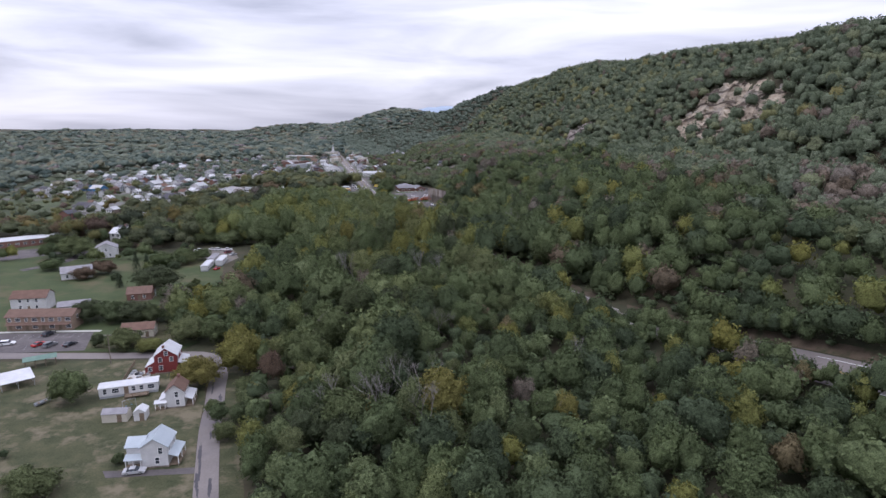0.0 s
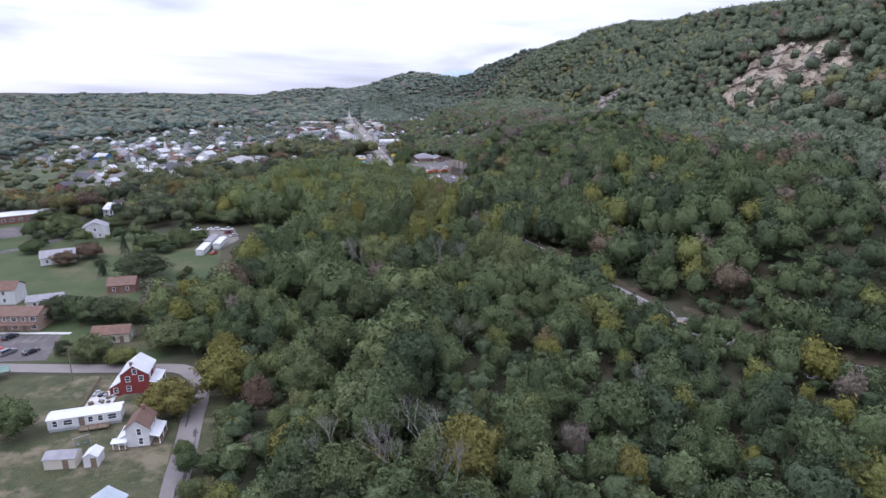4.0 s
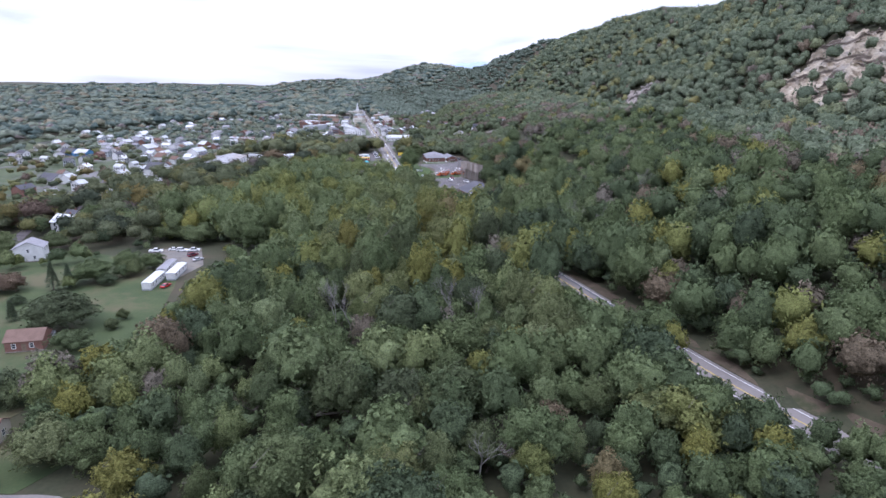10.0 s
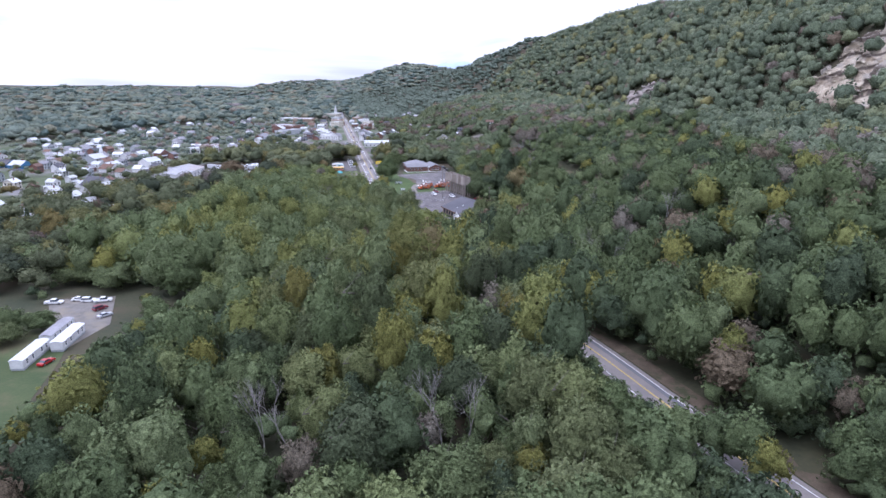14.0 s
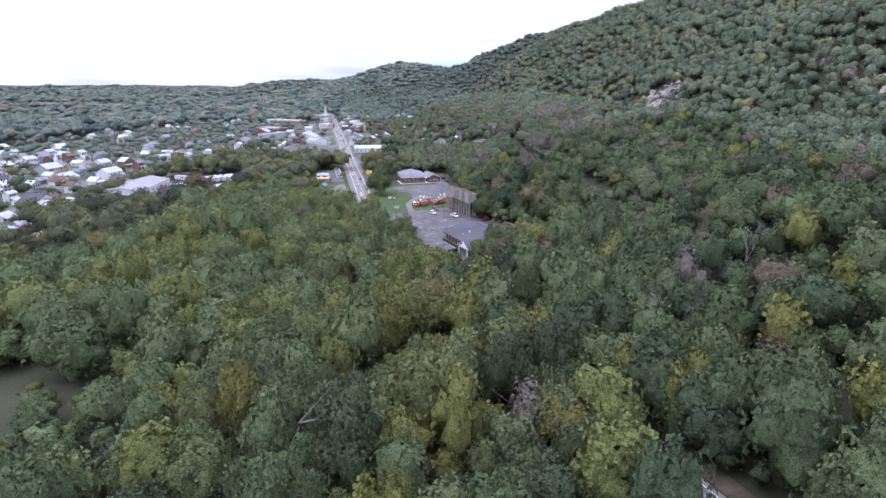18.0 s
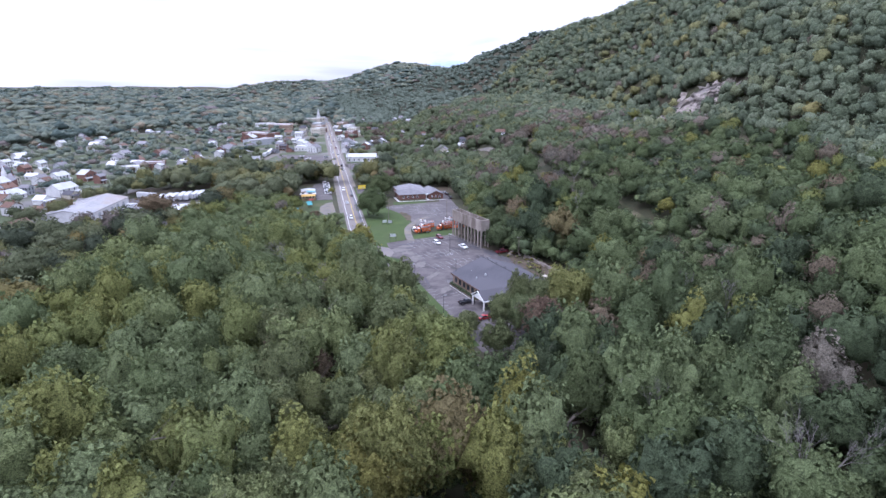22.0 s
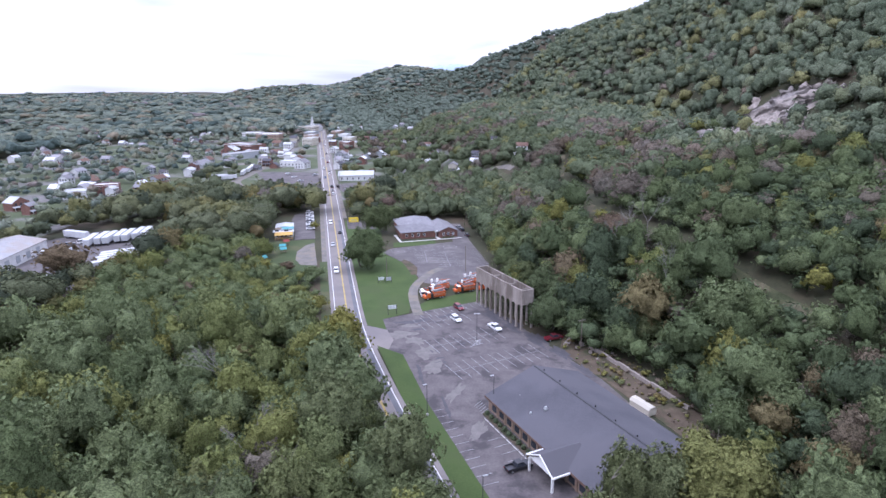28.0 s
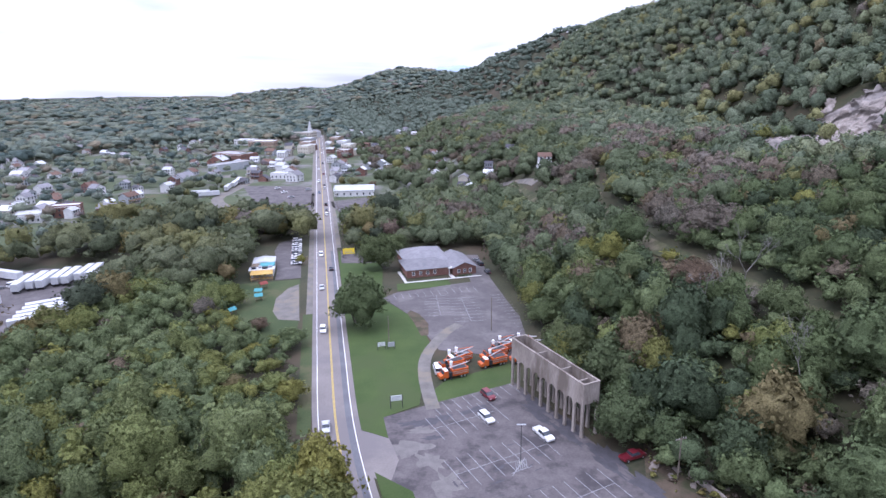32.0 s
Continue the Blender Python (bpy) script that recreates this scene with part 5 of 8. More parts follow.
solid("terrace", Shape().box(-5.6, -8.6, 0, 0.5, -1.5, 0.16), M_WALK, "pale concrete terrace behind the red house", "terrace", pose(-89.5, 175, 0, 0, 0, 14))

# the mobile home
t = thing("mobile_home", pose(-87.7, 158.2, 0, 0, 0, 20), "long white mobile home with a white roof", "mobile home")
part("skirting", Shape().box(-7.3, -2.0, 0, 7.3, 2.0, 0.7), M_GREYSIDE, t)
part("wall", Shape().box(-7.4, -2.1, 0.7, 7.4, 2.1, 3.1), M_WHITE, t)
part("roof", Shape().extrude([(-2.3, 3.1), (2.3, 3.1), (0, 3.5)], "x", -7.6, 7.6), M_RWHITE, t)
for k, me in ((-5.9, W_TALL), (-3.3, W_WIDE), (1.2, W_PLAIN), (3.2, W_PLAIN), (5.6, W_WIDE)):
    window(t, "front", 14.8, 4.2, k, 2.0, me)
window(t, "right", 14.8, 4.2, 0.3, 2.0, W_TALL)
part("door", DOOR, M_WOOD, t, m=on_wall("front", 14.8, 4.2, -0.6, 0.75))
part("step_deck", Shape().box(-1.0, -4.2, 0.4, 5.0, -2.12, 0.62), M_WOOD, t)
for k in range(4):
    part("deck_post", Shape().box(-0.95 + 1.9 * k, -4.2, 0, -0.83 + 1.9 * k, -4.08, 1.5), M_WOOD, t)
part("deck_rail", Shape().box(-1.0, -4.2, 1.4, 5.0, -4.08, 1.5), M_WOOD, t)


def shed(x, y, rot, w, d, h, wall, roof, label, ridge="x"):
    t = thing("shed", pose(x, y, 0, 0, 0, rot), label, "shed")
    part("wall", gable_wall(w, d, h, d * 0.24 if ridge == "x" else w * 0.3, ridge), wall, t)
    part("roof", gable_roof(w, d, h, d * 0.24 if ridge == "x" else w * 0.3, ridge, 0.15, 0.08), roof, t)
    part("door", DOOR, M_WOOD, t, m=on_wall("front", w, d, w * 0.2, 0))
    return t


shed(-83.2, 142.6, 8, 6.0, 3.4, 2.3, M_CREAM, M_RGREY, "cream garden shed with a grey shingle roof")
shed(-77.3, 143.4, 10, 2.8, 3.2, 2.3, M_WHITE, M_RWHITE, "small white shed with a white gable roof", "y")
shed(-127, 255, 20, 3.0, 2.6, 2.2, M_GREYSIDE, M_RGREY, "small grey shed at the field's edge")

# carports
t = thing("carport", pose(-123.2, 163.4, 0, 0, 0, 42), "open carport with two white metal roofs", "carport")
for k, (yy, zz) in enumerate(((-2.0, 2.6), (2.2, 2.9))):
    part("roof", Shape().extrude([(yy - 2.0, zz - 0.35), (yy + 2.0, zz), (yy + 2.0, zz + 0.1), (yy - 2.0, zz - 0.25)], "x", -4.2, 4.2), M_RWHITE, t)
    for xx in (-3.9, 0, 3.9):
        part("post", Shape().box(xx - 0.07, yy - 1.8, 0, xx + 0.07, yy - 1.66, zz - 0.3), M_STEEL, t)
        part("post", Shape().box(xx - 0.07, yy + 1.6, 0, xx + 0.07, yy + 1.74, zz), M_STEEL, t)
t = thing("open_barn", pose(-125.5, 177.8, 0, 0, 0, 32), "long open shelter with a dark green roof", "shelter")
part("roof", gable_roof(8.6, 4.0, 2.5, 0.7, "x", 0.2, 0.08), M_RGREEN, t)
for k in range(4):
    for s in (-1.9, 1.9):
        part("post", Shape().box(-4 + 2.67 * k - 0.08, s - 0.08, 0, -4 + 2.67 * k + 0.08, s + 0.08, 2.5), M_WOOD, t)

# apartments beside their parking court
t = thing("apartment_house", pose(-146.8, 213.6, 0, 0, 0, 4), "two-storey tan brick apartment house with a rust-brown roof", "apartment house")
part("wall", gable_wall(23, 7.6, 5.3, 1.7, "x"), M_TAN, t)
part("roof", gable_roof(23, 7.6, 5.3, 1.7, "x", 0.5), M_RRUST, t)
part("awning_roof", Shape().extrude([(-5.6, 2.5), (-3.8, 3.0), (-3.8, 3.12), (-5.6, 2.62)], "x", -11, 11), M_RRUST, t)
for k in range(8):
    xx = -10.2 + k * 2.9
    window(t, "front", 23, 7.6, xx, 4.1, W_WIDE if k % 2 else W_PLAIN)
    if k % 2:
        window(t, "front", 23, 7.6, xx, 1.5, W_WIDE)
    else:
        part("door", DOOR, M_WOOD, t, m=on_wall("front", 23, 7.6, xx, 0.05))
window(t, "right", 23, 7.6, 0, 4.1, W_PLAIN)
ribbon("footpath", [(-160, 207.2), (-146, 208.4), (-124, 209.2)], 0.8, M_WALK, 0.09, "pale concrete footpath before the apartments", "path")

house(-107.6, 204.6, 12, 10.5, 6.2, 2.9, 1.6, M_CREAM, M_RBROWN, "low cream house with a brown shingle roof", "x", [("front", -3, 1.5), ("front", 1, 1.5), ("right", 0, 1.5)], ("front", 3.2), me=W_PLAIN)
house(-166, 236, 10, 13, 8, 5.2, 2.2, M_WHITE, M_RBROWN, "white house with a brown roof behind the apartments", "x", two_rows(3, 9), ("front", 0), me=W_PLAIN)
house(-129.6, 250.5, 16, 9.5, 7.5, 2.9, 2.1, M_BRICK, M_RRUST, "low brick house with a rust-coloured hipped roof", "x", [("front", -2.5, 1.5), ("front", 2, 1.5)], ("front", 0), me=W_PLAIN)
house(-147.5, 233, 25, 11, 6, 2.7, 1.3, M_WHITE, M_RGREY, "low white house with a long grey roof", "x", [("front", -3, 1.5), ("front", 2, 1.5)], me=W_PLAIN)
house(-178.5, 287, 30, 13, 9.5, 3.1, 2.2, M_WHITE, M_RGREY, "white bungalow with a grey hipped roof", "x", [("front", -4, 1.5), ("front", 0, 1.5), ("front", 4, 1.5), ("right", 0, 1.5)], me=W_PLAIN)
house(-188.5, 332.5, 24, 11, 9, 5.4, 2.6, M_WHITE, M_RGREY, "white two-storey house with green trim", "y", [("front", -2, 1.5), ("front", 2, 1.5), ("front", 0, 4.3), ("right", -2, 4.2), ("right", 2, 4.2)], me=W_PLAIN)
for k, (mx, my) in enumerate(((-121.8, 305), (-118.6, 316.5), (-124.6, 321))):
    t = thing("mobile_home", pose(mx, my, 0, 0, 0, 98), "white mobile home beside the field", "mobile home", "mobile homes by the field")
    part("skirting", Shape().box(-6.8, -1.6, 0, 6.8, 1.6, 0.6), M_GREYSIDE, t)
    part("wall", Shape().box(-6.9, -1.7, 0.6, 6.9, 1.7, 2.9), M_WHITE, t)
    part("roof", Shape().extrude([(-1.85, 2.9), (1.85, 2.9), (0, 3.25)], "x", -7.0, 7.0), M_RGREY if k == 2 else M_RWHITE, t)
    for q in (-5, -2, 2.5, 5):
        window(t, "front", 13.8, 3.4, q, 1.9, W_PLAIN)
plot("yard_gravel", [(-126, 355), (-147, 350), (-130, 326), (-116.5, 312), (-114, 330)], M_GRAVEL, 0.05, "grey gravel parking yard among the trees", "yard")
# the long brick block with the white roof
t = thing("school_block", pose(-256, 367, 0, 0, 0, 40), "long red brick block with a white flat roof", "building")
part("wall", Shape().box(-17, -7, 0, 17, 7, 4.2), M_BRICK, t)
part("roof", Shape().box(-17.3, -7.3, 4.2, 17.3, 7.3, 4.5), M_RWHITE, t)
for k in range(8):
    window(t, "front", 34, 14, -14 + 4 * k, 2.2, W_WIDE)
plot("school_lot", [(-262, 345), (-226, 360), (-214, 345), (-240, 322), (-280, 330)][::-1], M_ASPHALT, 0.05, "asphalt lot beside the brick block", "parking lot")
ribbon("lane", [(-215, 300), (-205, 320), (-208, 342), (-222, 372), (-240, 420), (-262, 500), (-280, 560)], 2.6, M_ASPHALT, 0.08, "narrow asphalt lane past the gardens", "road")


# clutter on the terrace and in the yards
r_c = random.Random(12)
for k in range(14):
    w_, d_, h_ = r_c.uniform(0.5, 1.6), r_c.uniform(0.4, 1.0), r_c.uniform(0.3, 0.9)
    p_ = pose(-89.5, 175, 0.16, 0, 0, 14) @ pose(-5.0 + 5 * r_c.random(), -8.2 + 6.4 * r_c.random(), 0, 0, 0, 90 * r_c.random())
    sh = Shape().box(-w_ / 2, -d_ / 2, 0.06, w_ / 2, d_ / 2, h_).box(-w_ / 2 - 0.03, -d_ / 2 - 0.03, 0, w_ / 2 + 0.03, -d_ / 2 + 0.04, h_ + 0.04).box(-w_ / 2 - 0.03, d_ / 2 - 0.04, 0, w_ / 2 + 0.03, d_ / 2 + 0.03, h_ + 0.04)
    solid("crate", sh, (M_WOOD, M_GREYSIDE, M_DARK)[k % 3], ("weathered wooden crate on the terrace", "grey storage box on the terrace", "dark covered box on the terrace")[k % 3], "box", p_, "clutter on the terrace")
# ---- vehicles ----
WHEEL = {}


def wheel_meshes(r):
    if r not in WHEEL:
        WHEEL[r] = (Shape().tube((0, -0.11, 0), (0, 0.11, 0), r, n=14).mesh("tyre", M_TYRE), Shape().tube((0, -0.125, 0), (0, 0.125, 0), r * 0.58, n=10).mesh("rim", M_STEEL))
    return WHEEL[r]


def wheels(t, xs, half, r=0.33):
    ty, rim = wheel_meshes(r)
    for x in xs:
        for s in (-half, half):
            o = part("wheel", ty, M_TYRE, t, m=pose(x, s, r))
            part("rim", rim, M_STEEL, o)


def taper(prof_lo, z0, prof_hi, z1):
    """A cabin: a lower and an upper rectangle (x0, x1, half width)."""
    (a0, a1, ha), (b0, b1, hb) = prof_lo, prof_hi
    vs = [(a0, -ha, z0), (a1, -ha, z0), (a1, ha, z0), (a0, ha, z0), (b0, -hb, z1), (b1, -hb, z1), (b1, hb, z1), (b0, hb, z1)]
    return Shape().add(vs, [(0, 3, 2, 1), (4, 5, 6, 7), (0, 1, 5, 4), (1, 2, 6, 5), (2, 3, 7, 6), (3, 0, 4, 7)])


def car_proto(kind, colour):
    """A car of one kind and colour, facing +x."""
    paint = PAINT[colour]
    name = {"sedan": "car", "suv": "car", "pickup": "pickup_truck", "van": "van"}[kind]
    t = thing(name, pose(0, 0, 0), f"{colour} {'pickup truck with an open bed' if kind == 'pickup' else 'family car, a ' + kind + ', parked or driving'}", "car" if kind != "pickup" else "pickup", "cars")
    L, W, hood, roof = {"sedan": (4.6, 0.88, 0.88, 1.42), "suv": (4.6, 0.92, 1.0, 1.68), "pickup": (5.6, 0.96, 1.08, 1.82), "van": (5.2, 0.98, 1.1, 2.05)}[kind]
    h = L / 2
    body = Shape()
    body.extrude([(-h, 0.35), (-h + 0.1, 0.28), (h - 0.15, 0.28), (h, 0.4), (h, hood * 0.72), (h - 0.35, hood * 0.9), (h - 1.35, hood), (-h + 0.1, hood), (-h, hood * 0.8)], "y", -W, W)
    if kind == "pickup":
        body = Shape()
        body.extrude([(-h, 0.45), (h - 0.15, 0.35), (h, 0.5), (h, hood * 0.75), (h - 0.35, hood * 0.95), (h - 1.4, hood), (-h + 2.0, hood), (-h + 2.0, 0.75), (-h, 0.75)], "y", -W, W)
        body.box(-h, -W, 0.75, -h + 2.0, -W + 0.09, hood).box(-h, W - 0.09, 0.75, -h + 2.0, W, hood).box(-h, -W + 0.09, 0.75, -h + 0.09, W - 0.09, hood)
        cab = ((-h + 2.0, h - 1.35, W - 0.05), (-h + 2.1, h - 2.0, W - 0.2))
    elif kind == "sedan":
        cab = ((-h + 0.75, h - 1.3, W - 0.05), (-h + 1.45, h - 2.05, W - 0.22))
    elif kind == "suv":
        cab = ((-h + 0.08, h - 1.25, W - 0.05), (-h + 0.4, h - 1.95, W - 0.18))
    else:
        cab = ((-h + 0.05, h - 0.7, W - 0.04), (-h + 0.15, h - 1.35, W - 0.14))
    part("body", body, paint, t)
    part("glasshouse", taper(cab[0], hood - 0.02, cab[1], roof - 0.07), M_GLASS, t, "dark window glass")
    (b0, b1, hb) = cab[1]
    part("roof", taper((b0 - 0.05, b1 + 0.05, hb + 0.03), roof - 0.09, (b0 + 0.05, b1 - 0.05, hb - 0.04), roof), paint, t)
    for s in (-1, 1):
        part("headlight", Shape().box(h - 0.06, s * W * 0.72 - 0.16, hood * 0.62, h + 0.02, s * W * 0.72 + 0.16, hood * 0.76), M_TRIM, t)
        part("tail_light", Shape().box(-h - 0.02, s * W * 0.8 - 0.12, hood * 0.62, -h + 0.05, s * W * 0.8 + 0.12, hood * 0.85), PAINT["red"], t)
    wheels(t, (-h + 0.95, h - 0.92), W - 0.1, 0.36 if kind in ("pickup", "suv") else 0.32)
    return t


PROTO = {}


def car(kind, colour, x, y, heading, z=0.09):
    """A car at x, y; heading in degrees from +x."""
    m = pose(x, y, z, 0, 0, heading)
    if (kind, colour) not in PROTO:
        PROTO[kind, colour] = car_proto(kind, colour)
        PROTO[kind, colour].matrix_basis = m
        return PROTO[kind, colour]
    return copy_thing(PROTO[kind, colour], m)


# cars in the yards, the court and the lots
car("sedan", "silver", -66.7, 118.3, 12)
for kind, colour, cx, cy, a in (("suv", "white", -148, 195, 20), ("sedan", "white", -151, 191, 20), ("sedan", "red", -137, 194.5, 70), ("suv", "grey", -132.8, 193.8, 70), ("sedan", "black", -126.5, 194.6, 70), ("suv", "black", -140, 204.5, 80),
                                ("sedan", "white", -136, 350, 10), ("suv", "white", -132, 349, 10), ("pickup", "white", -127, 349, 20), ("suv", "maroon", -124, 342, 60), ("sedan", "silver", -119, 336, 60),
                                ("suv", "white", -21.3, 552.2, -62), ("pickup", "white", -9.3, 545.2, -62), ("suv", "maroon", -20.3, 562.5, -62), ("pickup", "maroon", 7.6, 537.2, 25), ("pickup", "black", -9.6, 474.6, 25), ("sedan", "red", -4.3, 460.8, 30),
                                ("suv", "black", -17.5, 674, 110), ("sedan", "grey", -18.8, 680, 115), ("suv", "black", -15.0, 663, 100)):
    car(kind, colour, cx, cy, a)
# traffic along the main street
STREET_A = math.degrees(math.atan2(STREET_V[1], STREET_V[0]))
TRAFFIC = (("sedan", "silver", -1, -13), ("suv", "white", -1, 44), ("sedan", "silver", -1, 86), ("sedan", "black", 1, 110), ("suv", "white", -1, 133), ("suv", "white", 1, 222), ("sedan", "grey", 1, 236), ("pickup", "black", 1, 252),
           ("sedan", "blue", -1, 300), ("suv", "white", 1, 318), ("sedan", "grey", 1, 333), ("pickup", "white", -1, 352), ("suv", "maroon", 1, 395), ("sedan", "white", -1, 430), ("suv", "grey", 1, 470), ("sedan", "black", -1, 520), ("suv", "white", 1, 560), ("sedan", "silver", 1, 620))
for kind, colour, lane, vv in TRAFFIC:
    cx, cy = from_uv(-1.2 + 2.0 * lane, vv)
    car(kind, colour, float(cx), float(cy), STREET_A + (0 if lane > 0 else 180), 0.11)
car("pickup", "black", 46.2, 272.5, 113, float(land(46, 272)) + 0.11)
# the rows of the sales lot
for k in range(11):
    car(("sedan", "suv", "sedan")[k % 3], ("white", "silver", "white", "white", "grey")[k % 5], -96.4 - 0.95 * k, 678.0 + 4.0 * k, 10 + 4 * (k % 2))

# orange tree-trimming trucks, close together
BOOM_TURN = (8, -14, 5, 20, -9, 12, -18, 10, -6)


def bucket_truck(x, y, heading, turn, lift):
    t = thing("bucket_truck", pose(x, y, 0.08, 0, 0, heading), "orange utility truck with a folded white boom", "truck", "orange utility trucks")
    part("chassis", Shape().box(-3.8, -0.55, 0.55, 3.5, 0.55, 0.85), M_DARK, t)
    part("cab", Shape().extrude([(2.0, 0.7), (4.3, 0.7), (4.35, 1.5), (3.5, 1.65), (3.1, 2.5), (2.0, 2.55)], "y", -1.1, 1.1), M_ORANGE, t)
    part("windscreen", Shape().extrude([(3.52, 1.68), (3.16, 2.42), (3.12, 2.42), (3.44, 1.68)], "y", -0.95, 0.95), M_GLASS, t)
    part("chip_box", Shape().box(-3.6, -1.15, 0.85, 0.9, 1.15, 2.5).box(-3.66, -1.2, 2.5, 0.96, 1.2, 2.6), M_ORANGE, t)
    part("tool_locker", Shape().box(0.95, -1.15, 0.85, 1.9, 1.15, 2.0), M_DARK, t)
    part("chip_box_lid", Shape().box(-3.3, -0.95, 2.6, 0.6, 0.95, 2.66).box(-3.4, -1.17, 1.0, 0.7, -1.15, 1.5), M_DARK, t)
    part("cab_roof", Shape().box(2.05, -1.0, 2.55, 3.0, 1.0, 2.68), M_TRIM if lift < 0.5 else M_DARK, t)
    part("outrigger", Shape().box(1.2, -1.5, 0.15, 1.5, 1.5, 0.5), M_DARK, t)
    part("ladder_rack", Shape().box(-3.4, 1.2, 1.5, 0.8, 1.32, 1.62).box(-3.4, 1.2, 2.0, 0.8, 1.32, 2.12), M_STEEL, t)
    part("pedestal", Shape().tube((1.4, 0, 2.0), (1.4, 0, 2.9), 0.35, n=10), M_DARK, t)
    a = radians(180 + turn)
    tip = (1.4 + 6.2 * math.cos(a), 6.2 * math.sin(a), 3.0 + lift)
    part("boom", Shape().tube((1.4, 0, 2.9), tip, 0.13, 0.1, 8), M_RWHITE, t)
    back = (tip[0] + 5.2 * math.cos(a + 3.0), tip[1] + 5.2 * math.sin(a + 3.0), tip[2] + 0.35)
    part("upper_boom", Shape().tube(tip, back, 0.1, 0.08, 8), M_ORANGE if turn > 0 else M_RWHITE, t)
    part("bucket", Shape().tube((back[0], back[1], back[2] - 0.5), (back[0], back[1], back[2] + 0.6), 0.38, 0.42, 8), M_TRIM, t)
    wheels(t, (-2.6, -1.6, 3.1), 1.0, 0.48)
    return t


for k, (bx, by) in enumerate(((-28.6, 573.2), (-29.5, 577.6), (-27.2, 581.6), (-17.8, 580.0), (-17.2, 584.6), (-14.6, 588.6), (-9.6, 591.5), (-9.2, 583.0), (-7.6, 587.4))):
    bucket_truck(bx, by, 204 + 3 * (k % 3), BOOM_TURN[k], (0.2, 1.6, 0.4, 0.3, 1.2, 0.6, 0.3, 0.9, 0.4)[k])
car("van", "white", -33.0, 576.6, 100)
plot("bare_patch", [(-38.6, 600), (-36.4, 601), (-36.8, 610), (-40.2, 618.5), (-43.4, 622), (-44.2, 619), (-41.5, 611)], M_DIRT, 0.082, "bare brown earth at the edge of the lawn", "ground")

# a boat on the grass, a swing set
t = thing("boat", pose(-107.6, 151.4, 0.1, 0, 0, 62), "small grey boat standing on the grass", "boat")
part("hull", Shape().add([(-2.3, -0.7, 0.7), (1.4, -0.75, 0.75), (2.6, 0, 0.9), (1.4, 0.75, 0.75), (-2.3, 0.7, 0.7), (-2.2, -0.4, 0.1), (1.2, -0.35, 0.1), (2.0, 0, 0.3), (1.2, 0.35, 0.1), (-2.2, 0.4, 0.1)],
                         [(0, 1, 6, 5), (1, 2, 7, 6), (2, 3, 8, 7), (3, 4, 9, 8), (4, 0, 5, 9), (5, 6, 7, 8, 9)]), M_GREYSIDE, t)
part("seat", Shape().box(-1.4, -0.62, 0.5, -1.0, 0.62, 0.58), M_WOOD, t)
part("seat", Shape().box(0.4, -0.65, 0.5, 0.8, 0.65, 0.58), M_WOOD, t)
t = thing("swing_set", pose(-83.5, 149.3, 0, 0, 0, 40), "blue and white garden swing set", "swing set")
for s in (-1.6, 1.6):
    for q in (-0.8, 0.8):
        part("leg", Shape().tube((s, q, 0), (s, 0, 2.2), 0.04, n=6), M_STEEL, t)
part("crossbar", Shape().tube((-1.7, 0, 2.2), (1.7, 0, 2.2), 0.045, n=6), M_STEEL, t)
for s in (-0.7, 0.6):
    part("swing_seat", Shape().box(s - 0.25, -0.12, 0.5, s + 0.25, 0.12, 0.55).box(s - 0.24, -0.01, 0.55, s - 0.22, 0.01, 2.2).box(s + 0.22, -0.01, 0.55, s + 0.24, 0.01, 2.2), M_BLUE, t)


# cars in the yard by the mobile homes
for k, (cx, cy, ct) in enumerate(((-142.5, 346.5, 10), (-116.0, 302.5, 80))):
    car(("pickup", "sedan")[k], ("white", "red")[k], cx, cy, ct)
# ---- the parking lot: stalls, kerbs, the concrete ruin, the shop, the office ----
ROW = Vector((0.881, 0.473, 0))
STALL = Shape().box(-0.06, -2.5, 0, 0.06, 2.5, 0.008).mesh("stall_line", M_STALL)
LONG = Shape().box(-1.4, -0.06, 0, 1.4, 0.06, 0.008).mesh("stall_line", M_STALL)
ROW_A = math.degrees(math.atan2(ROW.y, ROW.x))


def stall_row(x, y, n, both=True, gap=2.75, turn=ROW_A, parent=lot, z=0.074, spine=True):
    """A row of parking stalls that starts at x, y: a long line with cross lines to one side or both."""
    for k in range(n + 1):
        p = Vector((x, y, 0)) + Vector((math.cos(radians(turn)), math.sin(radians(turn)), 0)) * gap * k
        side = Vector((math.sin(radians(turn)), -math.cos(radians(turn)), 0))
        for s in ((-2.5, 2.5) if both else (2.5,)):
            q = p + side * s
            part("stall_line", STALL, M_STALL, parent, m=pose(q.x, q.y, z, 0, 0, turn))
        if spine and k < n:
            q = p + Vector((math.cos(radians(turn)), math.sin(radians(turn)), 0)) * gap / 2
            part("stall_line", LONG, M_STALL, parent, m=pose(q.x, q.y, z + 0.004, 0, 0, turn))


stall_row(-22.2, 516.3, 10)
stall_row(-28.3, 532.1, 8)
stall_row(-33.0, 548.6, 6)
stall_row(-34.0, 558.8, 8, False, spine=False)
stall_row(-10.6, 486.5, 3, False, 2.75, -63.5, spine=False)
stall_row(-24.6, 497.5, 10, False, 2.9, -68, spine=False)
for k in range(7):
    part("stall_line", LONG, M_STALL, lot, m=pose(-16.6 + 0.30 * k, 534.2 + 0.55 * k - 1.2, 0.078, 0, 0, ROW_A + 35))
for k in range(8):
    part("kerb_stop", Shape().box(-0.9, -0.09, 0, 0.9, 0.09, 0.13), M_WALK, lot, m=pose(-14.9 + 1.07 * k, 492.5 - 2.15 * k, 0.07, 0, 0, -63.5))
